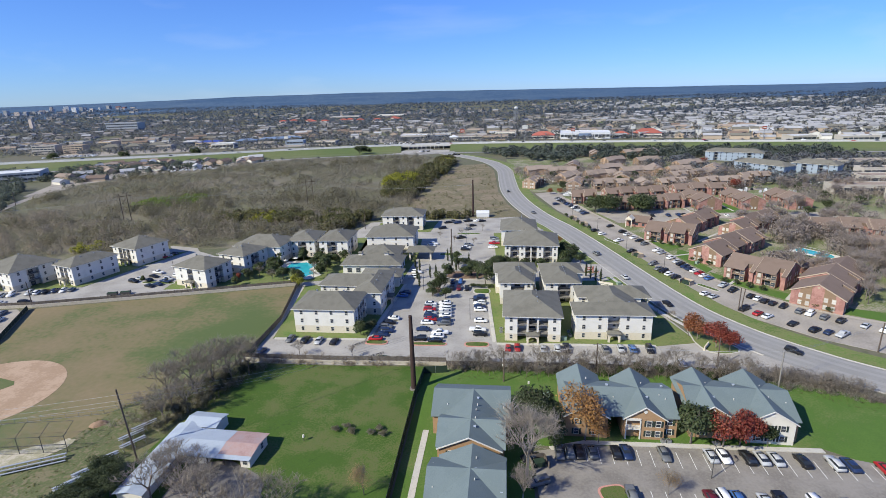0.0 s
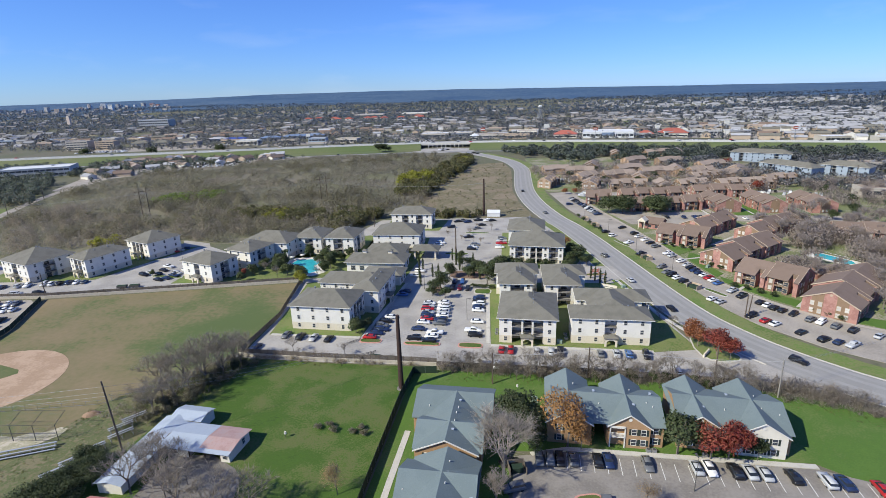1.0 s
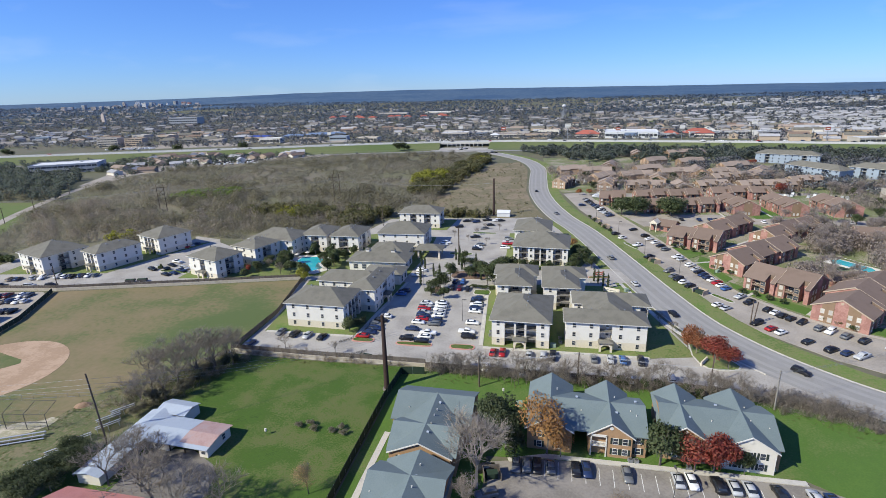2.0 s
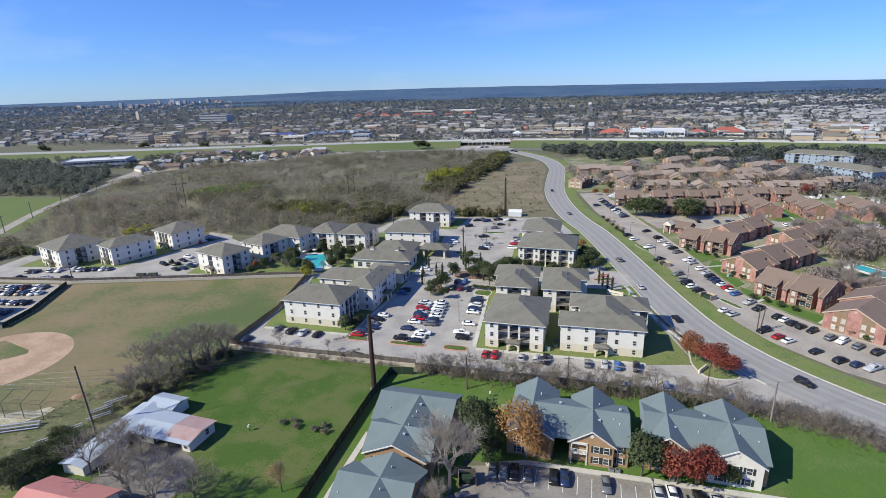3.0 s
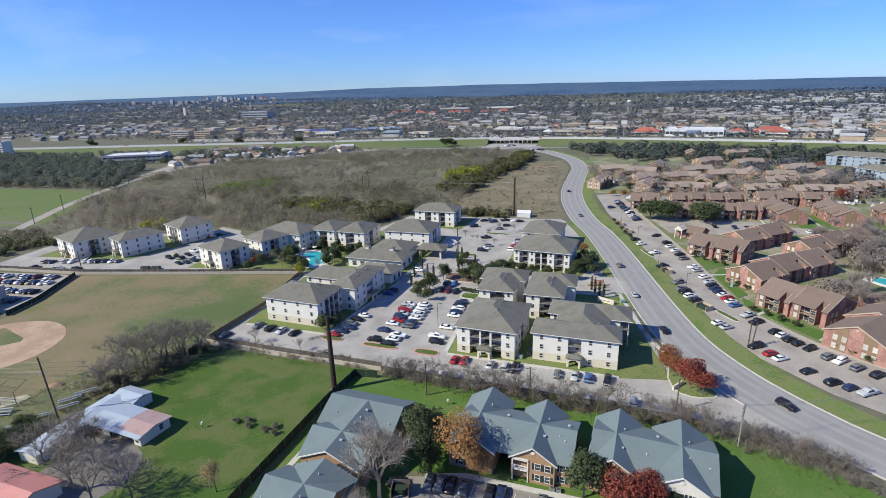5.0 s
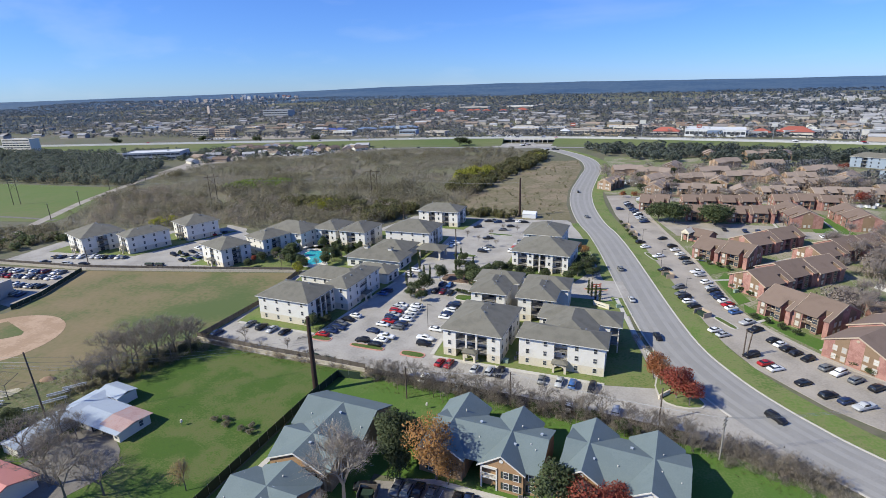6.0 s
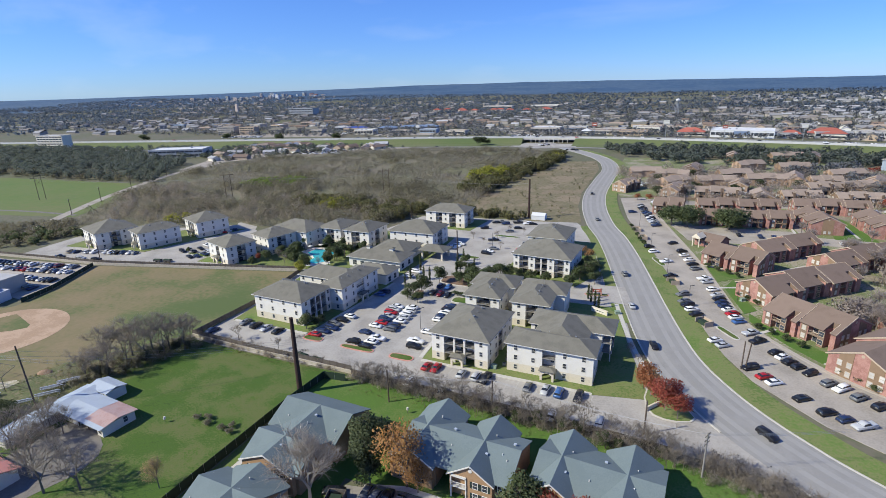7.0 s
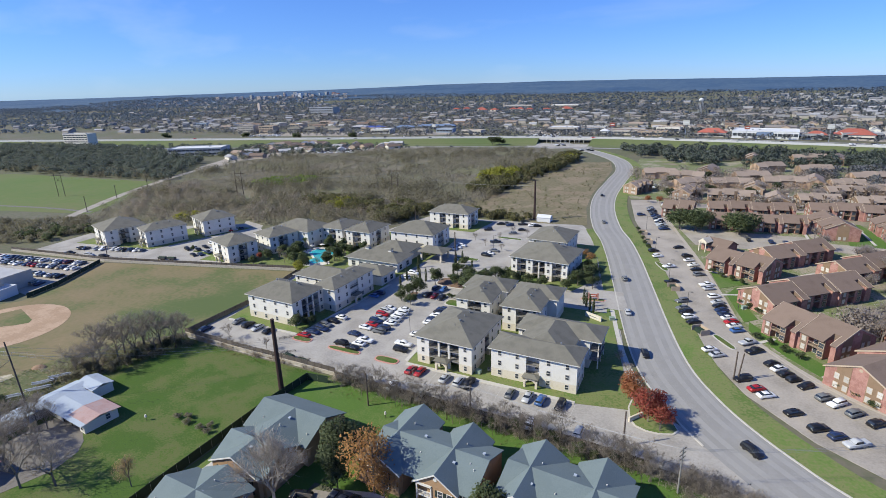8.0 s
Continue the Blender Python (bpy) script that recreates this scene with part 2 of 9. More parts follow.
M_twig = leafy("bare_twigs", [(0.265, 0.228, 0.185), (0.355, 0.308, 0.257), (0.23, 0.197, 0.16)])
M_scrub = leafy("olive_brown_scrub", [(0.16, 0.148, 0.105), (0.225, 0.20, 0.15), (0.17, 0.168, 0.10), (0.255, 0.226, 0.18)], scale=0.03, speck=0.3)
M_tallgrass = leafy("rough_winter_grass", [(0.17, 0.16, 0.07), (0.12, 0.145, 0.045), (0.22, 0.19, 0.10)])
M_rosetwig = leafy("brown_bare_twigs", [(0.31, 0.262, 0.228), (0.41, 0.352, 0.31), (0.275, 0.23, 0.197)])
M_pale = leafy("pale_bare_twigs", [(0.36, 0.31, 0.26), (0.46, 0.41, 0.35), (0.28, 0.24, 0.20)])
M_oak = leafy("evergreen_oak_leaves", [(0.048, 0.066, 0.034), (0.078, 0.10, 0.05), (0.12, 0.142, 0.078)])
M_oak2 = leafy("olive_leaves", [(0.062, 0.085, 0.04), (0.094, 0.122, 0.056), (0.135, 0.16, 0.08)])
M_cedar = leafy("cedar_leaves", [(0.07, 0.085, 0.05), (0.105, 0.122, 0.07), (0.155, 0.15, 0.10)])
M_red = leafy("red_autumn_leaves", [(0.24, 0.05, 0.04), (0.34, 0.085, 0.06), (0.38, 0.15, 0.095)])
M_orange = leafy("orange_autumn_leaves", [(0.35, 0.18, 0.06), (0.47, 0.265, 0.095), (0.42, 0.235, 0.10), (0.33, 0.19, 0.095)])
M_tanleaf = leafy("thin_brown_leaves", [(0.27, 0.18, 0.09), (0.36, 0.25, 0.13), (0.25, 0.19, 0.12)])
M_russet = leafy("orange_brown_leaves", [(0.26, 0.09, 0.045), (0.38, 0.15, 0.07), (0.33, 0.17, 0.09)])
M_yellowleaf = leafy("yellow_green_leaves", [(0.24, 0.25, 0.04), (0.34, 0.33, 0.06), (0.18, 0.21, 0.04)])
M_brush = leafy("bare_winter_brush", [(0.215, 0.203, 0.155), (0.275, 0.25, 0.208), (0.23, 0.226, 0.154), (0.305, 0.274, 0.234), (0.247, 0.223, 0.183)], scale=0.018, speck=0.25)
# blue-grey of distance haze mixed into these leaf colours
M_farwood = leafy("haze_grey_mixed_woods", [(0.105, 0.13, 0.132), (0.16, 0.167, 0.175), (0.222, 0.22, 0.23), (0.122, 0.145, 0.15), (0.185, 0.183, 0.193)], scale=0.012, speck=0.35)
M_belt = leafy("olive_and_yellow_thicket", [(0.085, 0.098, 0.05), (0.135, 0.138, 0.07), (0.19, 0.178, 0.07), (0.11, 0.115, 0.06), (0.17, 0.148, 0.10)], scale=0.05, speck=0.45)
M_concrete = surf("pale_highway_concrete", [(0.40, 0.40, 0.385), (0.48, 0.475, 0.455), (0.43, 0.428, 0.41)], 0.05, 1.0, bump=0.04)
M_bamboo = leafy("bright_green_cane", [(0.17, 0.24, 0.06), (0.24, 0.31, 0.085), (0.13, 0.19, 0.05)])
M_tyre = surf("tyre_rubber", [(0.02, 0.02, 0.02), (0.035, 0.035, 0.035)], 2.0, 8.0, bump=0)


# ---- building helpers ----
def link(name, verts, faces, material, parent=None, label="", at=None):
    """One mesh object from vertices and faces."""
    me = bpy.data.meshes.new(name)
    me.from_pydata([tuple(v) for v in verts], [], faces)
    me.materials.append(material)
    me.update()
    ob = new(name, me)
    if parent is not None:
        ob.parent = parent
    if at is not None:
        ob.matrix_basis = at
    if label:
        ob["label"] = label
    return ob


def share(name, me, parent=None, at=None):
    ob = new(name, me)
    if parent is not None:
        ob.parent = parent
    if at is not None:
        ob.matrix_basis = at
    return ob


def arrays(name, verts, corners, sides, material):
    """A mesh from numpy arrays, all faces with the same number of sides."""
    me = bpy.data.meshes.new(name)
    n = len(corners) // sides
    me.vertices.add(len(verts))
    me.vertices.foreach_set("co", np.asarray(verts, dtype=np.float32).ravel())
    me.loops.add(len(corners))
    me.loops.foreach_set("vertex_index", np.asarray(corners, dtype=np.int32))
    me.polygons.add(n)
    me.polygons.foreach_set("loop_start", np.arange(0, n * sides, sides, dtype=np.int32))
    me.materials.append(material)
    me.update(calc_edges=True)
    return me


class Solid:
    """Collects boxes, prisms and prism-like bars in one mesh."""

    def __init__(self):
        self.v, self.f = [], []

    def add(self, verts, faces):
        k = len(self.v)
        self.v += [tuple(p) for p in verts]
        self.f += [tuple(i + k for i in f) for f in faces]
        return self

    def box(self, x0, y0, z0, x1, y1, z1):
        return self.add([(x0, y0, z0), (x1, y0, z0), (x1, y1, z0), (x0, y1, z0), (x0, y0, z1), (x1, y0, z1), (x1, y1, z1), (x0, y1, z1)],
                        [(0, 3, 2, 1), (4, 5, 6, 7), (0, 1, 5, 4), (1, 2, 6, 5), (2, 3, 7, 6), (3, 0, 4, 7)])

    def prism(self, poly, z0, z1):
        n = len(poly)
        area = sum(poly[i][0] * poly[(i + 1) % n][1] - poly[(i + 1) % n][0] * poly[i][1] for i in range(n))
        if area < 0:
            poly = poly[::-1]
        return self.add([(x, y, z0) for x, y in poly] + [(x, y, z1) for x, y in poly],
                        [tuple(range(n - 1, -1, -1)), tuple(range(n, 2 * n))] + [(i, (i + 1) % n, n + (i + 1) % n, n + i) for i in range(n)])

    def bar(self, a, b, r0, r1=None, sides=6):
        r1 = r0 if r1 is None else r1
        a, b = Vector(a), Vector(b)
        q = (b - a).to_track_quat("Z", "Y")
        ring = [Vector((math.cos(2 * math.pi * i / sides), math.sin(2 * math.pi * i / sides), 0)) for i in range(sides)]
        vs = [a + q @ (p * r0) for p in ring] + [b + q @ (p * r1) for p in ring]
        return self.add(vs, [tuple(range(sides - 1, -1, -1)), tuple(range(sides, 2 * sides))] + [(i, (i + 1) % sides, sides + (i + 1) % sides, sides + i) for i in range(sides)])

    def make(self, name, material, parent=None, label="", at=None):
        return link(name, self.v, self.f, material, parent, label, at)

    def mesh(self, name, material):
        me = bpy.data.meshes.new(name)
        me.from_pydata(self.v, [], self.f)
        me.materials.append(material)
        me.update()
        return me


def root(name, x, y, rz=0.0, z=0.0, **tags):
    ob = new(name)
    ob.empty_display_size = 0.5
    ob.matrix_basis = pose(x, y, z, 0, 0, rz)
    return tagged(ob, **tags)


def smooth(pts, n=8):
    """A Catmull-Rom curve through the points."""
    p = [np.array(q, dtype=float) for q in pts]
    p = [2 * p[0] - p[1]] + p + [2 * p[-1] - p[-2]]
    out = []
    for i in range(1, len(p) - 2):
        for k in range(n):
            t = k / n
            out.append(0.5 * (2 * p[i] + (p[i + 1] - p[i - 1]) * t + (2 * p[i - 1] - 5 * p[i] + 4 * p[i + 1] - p[i + 2]) * t * t
                              + (3 * p[i] - p[i - 1] - 3 * p[i + 1] + p[i + 2]) * t ** 3))
    out.append(p[-2])
    return np.array(out)


def beside(pts, d):
    """The curve moved d metres to its right."""
    t = np.gradient(pts, axis=0)
    t /= np.linalg.norm(t, axis=1)[:, None]
    return pts + np.stack([t[:, 1], -t[:, 0]], 1) * d


def ribbon(pts, profile):
    """Vertices and faces of a strip along a plan curve; profile: (offset to the right, height) from left to right."""
    rows = [beside(pts, d) for d, z in profile]
    n, m = len(pts), len(profile)
    v = [(rows[j][i][0], rows[j][i][1], profile[j][1]) for i in range(n) for j in range(m)]
    f = [(i * m + j, i * m + j + 1, (i + 1) * m + j + 1, (i + 1) * m + j)[::-1] for i in range(n - 1) for j in range(m - 1)]
    return v, f


def plate(name, poly, z, material, depth=None, kind="structure", label="", category=""):
    """A flat piece of ground with a small edge."""
    ob = Solid().prism(list(poly), z - (0.3 if depth is None else depth), z).make(name, material)
    return tagged(ob, label=label, category=category, kind=kind)


def inside(poly, pts):
    x, y = pts[:, 0], pts[:, 1]
    hit = np.zeros(len(pts), dtype=bool)
    for (x0, y0), (x1, y1) in zip(poly, list(poly[1:]) + [poly[0]]):
        cross = ((y0 > y) != (y1 > y)) & (x < (x1 - x0) * (y - y0) / ((y1 - y0) or 1e-9) + x0)
        hit ^= cross
    return hit


def scatter(poly, n, rng):
    p = np.array(poly)
    lo, hi = p.min(0), p.max(0)
    out = np.zeros((0, 2))
    while len(out) < n:
        q = lo + (hi - lo) * rng.random((n * 2, 2))
        out = np.vstack([out, q[inside(list(poly), q)]])
    return out[:n]


# ---- ground, roads, lots ----
def ground_height(x, y):
    """Level near by; rising far off to hills whose height changes with the direction."""
    r = math.hypot(x, y)
    if r < 1700:
        return 0.0
    s = min(1.0, (r - 1700) / 3000)
    s = s * s * (3 - 2 * s)
    top = float(np.interp(math.degrees(math.atan2(x, y)), [-90, -60, -45, -33, -22, -10, 0, 10, 20, 32, 45, 90], [34, 34, 42, 54, 70, 74, 67, 57, 46, 32, 24, 24]))
    roll = noise.noise((x / 900, y / 900, 0.3)) * 0.12 + noise.noise((x / 300, y / 300, 2.3)) * 0.05
    return s * top * (1 + roll)


def build_ground():
    radii = [0, 60, 130, 220, 350, 550, 800, 1100, 1400, 1700] + [1700 + 100 * k for k in range(1, 40)] + [6000, 7000]
    n = 180
    v = [(0, 0, 0)]
    for r in radii[1:]:
        for k in range(n):
            a = 2 * math.pi * k / n
            x, y = r * math.cos(a), r * math.sin(a)
            v.append((x, y, ground_height(x, y)))
    f = [(0, 1 + k, 1 + (k + 1) % n) for k in range(n)]
    mats = [0] * n
    for j in range(len(radii) - 2):
        for k in range(n):
            a, b = 1 + j * n + k, 1 + j * n + (k + 1) % n
            f.append((a, a + n, b + n, b))
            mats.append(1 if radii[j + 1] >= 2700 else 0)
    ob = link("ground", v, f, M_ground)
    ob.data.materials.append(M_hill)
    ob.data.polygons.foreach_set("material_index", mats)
    for p in ob.data.polygons:
        p.use_smooth = True
    tagged(ob, "dry winter grassland rising to wooded hills far off", "ground", kind="structure")


build_ground()

ROAD = smooth([(215, 52), (160, 91), (119, 125), (107, 137), (98, 149), (92, 160), (87.5, 171), (84, 185), (80, 207), (75.5, 235), (70, 268),
               (64.5, 295), (57.5, 321), (51, 363), (48.7, 409), (51.5, 467), (54, 520), (46, 575), (26, 622), (-2, 668), (-22, 705)], 8)
ROAD2 = smooth([(-22, 703), (-40, 740), (-72, 800), (-130, 900), (-230, 1050), (-330, 1250)], 6)
HIGHWAY = smooth([(-1150, 540), (-900, 586), (-570, 652), (-370, 690), (-160, 735), (20, 747), (228, 710), (420, 660), (560, 618), (900, 500)], 10)


def build_roads():
    v, f = ribbon(ROAD, [(-7.2, 0.05), (0, 0.12), (7.2, 0.05)])
    tagged(link("road", v, f, M_road), "grey asphalt avenue curving past the apartments", "road", kind="structure")
    v, f = ribbon(ROAD2, [(-7.2, 0.05), (7.2, 0.05)])
    tagged(link("road", v, f, M_road), "grey asphalt road beyond the highway bridge", "road", kind="structure")
    for d in (-5.3, -2.2, 2.2, 5.3):
        v, f = ribbon(ROAD, [(d - 0.75, 0.128 - 0.0097 * abs(d - 0.75)), (d + 0.75, 0.128 - 0.0097 * abs(d + 0.75))])
        tagged(link("wheel_track", v, f, M_track), "paler worn wheel track on the avenue", "road", kind="structure")
    # the kerb is broken at the entrance of the white apartments
    for d, way in ((-7.35, ROAD[:20]), (-7.35, ROAD[29:]), (7.35, ROAD)):
        v, f = ribbon(way, [(d - 0.22, 0.0), (d - 0.22, 0.2), (d + 0.22, 0.2), (d + 0.22, 0.0)])
        tagged(link("kerb", v, f, M_kerb), "pale concrete kerb along the avenue", "kerb", kind="structure")
    # verge between the avenue and the brick apartments' car park
    v, f = ribbon(ROAD[8:150], [(7.55, 0.0), (7.6, 0.17), (15.0, 0.17), (15.2, 0.02)])
    tagged(link("verge", v, f, M_verge), "mown green verge beside the avenue", "grass", kind="structure")
    v, f = ribbon(ROAD[60:96], [(-11.6, 0.02), (-11.5, 0.17), (-7.6, 0.17), (-7.55, 0.0)])
    tagged(link("verge", v, f, M_verge), "narrow grass verge beside the avenue", "grass", kind="structure")
    # footpath from the entrance of the white apartments to the red trees
    v, f = ribbon(ROAD[36:66], [(-10.4, 0.1), (-10.4, 0.185), (-9.0, 0.185), (-9.0, 0.1)])
    tagged(link("footpath", v, f, M_kerb), "pale concrete footpath beside the avenue", "path", kind="structure")


build_roads()


def build_highway():
    """The highway on its grass bank, with a bridge where the avenue runs under it."""
    x = HIGHWAY[:, 0]
    west, east = np.where(x < -66)[0][-1], np.where(x > -14)[0][0]
    bank = [(-62, 0.0), (-40, 0.35), (-17, 5.2), (-14, 5.4), (14, 5.4), (17, 5.2), (38, 0.35), (60, 0.05)]
    for a, b in ((0, west + 1), (east, len(HIGHWAY))):
        v, f = ribbon(HIGHWAY[a:b], [(d, z) for d, z in bank])
        n = len(v)
        m = len(bank)
        f += [tuple(range(0, m)), tuple(range(n - m, n))]
        tagged(link("embankment", v, f, M_bank), "green grass highway embankment", "embankment", kind="structure")
    for lo, hi in ((-11.0, -1.0), (1.0, 11.0)):
        v, f = ribbon(HIGHWAY, [(lo, 5.0), (lo, 5.6), (hi, 5.6), (hi, 5.0)])
        tagged(link("highway", v, f, M_concrete), "pale concrete highway carriageway", "road", kind="structure")
    for d in (0.0, 11.6):
        v, f = ribbon(HIGHWAY, [(d - 0.3, 5.0), (d - 0.15, 6.35), (d + 0.15, 6.35), (d + 0.3, 5.0)])
        tagged(link("crash_barrier", v, f, M_concrete), "pale concrete highway barrier", "barrier", kind="structure")
    for d in (-72, 68):
        v, f = ribbon(HIGHWAY, [(d - 4.0, 0.2), (d + 4.0, 0.2)])
        tagged(link("frontage_road", v, f, M_road), "pale concrete frontage road beside the highway", "road", kind="structure")
    # bridge: deck, beams and piers
    part_pts = HIGHWAY[west - 1:east + 2]
    bridge = root("highway_bridge", float(part_pts[0][0]), float(part_pts[0][1]), label="concrete highway bridge over the avenue", category="bridge", kind="structure")
    inv = bridge.matrix_basis.inverted()
    v, f = ribbon(part_pts, [(-13.6, 3.6), (-13.6, 5.3), (13.6, 5.3), (13.6, 3.6), (-13.6, 3.6)])
    link("deck", [inv @ Vector(p) for p in v], f, M_kerb, bridge)
    mid = (HIGHWAY[west] + HIGHWAY[east]) / 2
    way = HIGHWAY[east] - HIGHWAY[west]
    way = way / np.linalg.norm(way)
    for s in (-14, 0, 14):
        for k in (-10, -5, 0, 5, 10):
            p = mid + way * s + np.array([-way[1], way[0]]) * k
            q = inv @ Vector((p[0], p[1], 0))
            Solid().bar((q.x, q.y, 0), (q.x, q.y, 3.7), 0.5, 0.5, 8).make("pier", M_lot, bridge)
    for s in range(-24, 25, 6):
        p = mid + way * s - np.array([-way[1], way[0]]) * 12.9
        q = inv @ Vector((p[0], p[1], 0))
        Solid().bar((q.x, q.y, 0), (q.x, q.y, 3.62), 0.45, 0.45, 8).make("pier", M_kerb, bridge)


build_highway()

# ground pieces near the camera
plate("playing_field", [(-60.8, 145), (-59.5, 171), (-63.5, 206.5), (-112, 197.5), (-164, 187.5), (-152, 158), (-150, 143), (-175, 120), (-240, 120), (-240, 60), (-104, 60), (-86, 118), (-62, 146)], 0.04,
      M_field, label="worn brown and green playing field", category="field")
plate("scrub_ground", [(-104, 60), (-86, 118), (-61, 143), (-54, 138), (-66, 110), (-70, 60)], 0.05, M_rough, label="rough grass beside the bleachers", category="grass")
plate("lawn", [(-60, 141.5), (-30, 138.6), (0, 137), (-4.5, 131), (-7, 122), (-10, 86), (-13, 40), (-75, 40), (-70, 92), (-64, 120)], 0.09, M_lawn, label="bright green lawn between shed and fence", category="lawn")
plate("lawn", [(-5, 136), (30, 133.5), (60, 130.5), (90, 126), (103, 121), (128, 101), (150, 80), (120, 70), (84, 99), (30, 101), (20, 101), (18, 60), (-12, 40), (-9.5, 86), (-6.6, 122)], 0.08, M_lawn2,
      label="green lawn round the blue-roofed apartments", category="lawn")
plate("gravel_drive", [(-56, 96.5), (-47, 97.5), (-39.5, 93), (-37, 90), (-36, 84), (-40, 74), (-44, 50), (-62, 50), (-58, 70), (-57, 84)], 0.13, M_gravel, label="grey gravel drive in front of the metal shed", category="drive")
plate("footpath", [(-4.3, 107.4), (-2.9, 107.2), (-4.5, 90.8), (-7.0, 60), (-8.4, 60), (-5.9, 90.8)], 0.14, M_kerb, label="pale concrete footpath beside the apartments", category="path")
plate("car_park", [(20, 87), (21, 99.2), (33, 101), (84, 97), (110, 86), (128, 78), (140, 55), (22, 52)], 0.12, M_asphalt, label="worn brown asphalt car park with white stall lines", category="car park")
plate("car_park", [(-62.5, 141.8), (-30, 139.3), (2, 138), (40, 135), (70, 132), (89, 129.5), (100, 127.5), (107, 127.6), (99.5, 137.6), (93.5, 144.5), (87.5, 148.5), (80, 151), (74, 192), (66, 235), (60, 290), (44, 322), (-48, 316), (-58, 282), (-112, 262), (-118, 252), (-132, 262), (-158, 306),
                   (-172, 316), (-178, 310), (-150, 268), (-176, 256), (-225, 232), (-222, 190), (-166, 191), (-112, 200.5), (-63, 210)], 0.03, M_lot, label="pale concrete car park among the white apartments", category="car park")
plate("car_park", [(152, 118), (138, 134), (118, 150), (106, 166), (99, 184), (93.5, 215), (88, 250), (79, 300), (71.5, 340), (66, 395), (82, 400), (86, 372), (92, 330), (99, 290), (103.5, 262), (107, 235), (111, 205), (118, 190), (130, 173), (150, 158), (190, 120)],
      0.1, M_lot2, label="pale concrete car park of the brick apartments", category="car park")
plate("grounds", [(99, 290), (103.5, 262), (107, 235), (111, 205), (118, 190), (130, 173), (150, 158), (200, 120), (330, 180), (330, 420), (240, 600), (150, 600), (64, 600), (60, 430), (66, 400), (82, 402), (92, 330)],
      0.05, M_yard, label="patchy grass grounds of the brick apartments", category="grass")
plate("brush_floor", [(-250, 236), (-215, 240), (-180, 258), (-152, 274), (-130, 266), (-108, 267), (-64, 284), (-50, 318), (-30, 345), (-26, 400), (-30, 440), (-8, 520), (8, 575), (-10, 625), (-60, 648), (-190, 650), (-250, 608), (-315, 562), (-352, 490), (-345, 425), (-312, 322)], 0.045, M_thicketfloor,
      label="dry ground under the winter brush", category="ground")
plate("meadow", [(-42, 330), (-34, 395), (-22, 440), (-5, 500), (10, 560), (38, 570), (44, 520), (42, 467), (39, 409), (41, 363), (47, 322), (20, 319)], 0.06, M_meadow, label="dry brown meadow beside the avenue", category="field")
plate("farm_field", [(-330, 250), (-275, 258), (-300, 315), (-345, 366), (-540, 364), (-700, 300), (-640, 200)], 0.06, M_farfield, label="green farm field beyond the road", category="field")
plate("school_car_park", [(-164, 183), (-154, 160), (-155, 148), (-185, 152), (-215, 162), (-240, 168), (-232, 182), (-170, 187.5)], 0.1, M_lot2, label="full car park beside the playing field", category="car park")
v, f = ribbon(smooth([(-262, 215), (-275, 238), (-292, 268), (-320, 322), (-350, 400), (-366, 470), (-374, 531), (-395, 610), (-420, 672)], 6), [(-3.4, 0.12), (3.4, 0.12)])
tagged(link("country_road", v, f, M_lot2), "pale straight road past the farm field", "road", kind="structure")
v, f = ribbon(smooth([(-279, 262), (-330, 262), (-420, 252), (-600, 240)], 6), [(-1.6, 0.1), (1.6, 0.1)])
tagged(link("field_track", v, f, M_gravel), "pale dirt track across the farm field", "track", kind="structure")

# clay infield with its grass square
disc = [(-130 + 20.5 * math.cos(a), 126 + 19.5 * math.sin(a)) for a in np.linspace(0, 2 * math.pi, 40, endpoint=False)]
plate("clay_infield", disc, 0.08, M_dirt, label="tan clay baseball infield", category="infield")
square = [(-124.5, 131), (-126, 133), (-141, 138), (-150, 122), (-146, 118), (-143, 117), (-127, 128)]
plate("infield_grass", square, 0.11, M_field, label="worn grass inside the clay infield", category="infield")
plate("bare_earth", [(-106, 95), (-99, 95.6), (-95, 97.6), (-91, 99.8), (-88.4, 103), (-88.2, 105.6), (-90.5, 106.2), (-93, 104), (-96, 103.8), (-99, 102), (-103, 102.4), (-108, 99)], 0.1, M_sand, label="trodden pale earth behind the backstop", category="earth")

# lawns and kerbed islands among the white apartments
LAWNS = [
    [(-57.5, 157.6), (-26, 155.6), (-23, 176), (-17, 206), (-47, 210), (-60, 206)],
    [(17, 150.6), (66, 147.2), (80, 149), (74, 180), (70, 205), (40, 206), (17.5, 204)],
    [(23, 226), (54, 222), (62, 240), (56, 284), (26, 284)],
    [(-50, 214), (-19, 211), (-14, 246), (-45, 250), (-86, 244), (-120, 236), (-121, 206), (-68, 210)],
    [(-45, 247), (-14, 247), (-14, 275), (-45, 276)],
    [(-42, 292), (-10, 290), (-6, 314), (-42, 314)],
    [(-212, 207), (-160, 211), (-148, 240), (-138, 262), (-172, 252), (-186, 228), (-212, 226)],
    [(-110, 238), (-40, 246), (-42, 282), (-105, 268)],
]
for poly in LAWNS:
    plate("lawn", poly, 0.15, M_verge, label="mown grass round the white apartments", category="lawn")


M_mulch = surf("brown_bark_mulch", [(0.15, 0.095, 0.065), (0.21, 0.14, 0.10), (0.12, 0.08, 0.055)], 0.5, 4.0, bump=0.4)


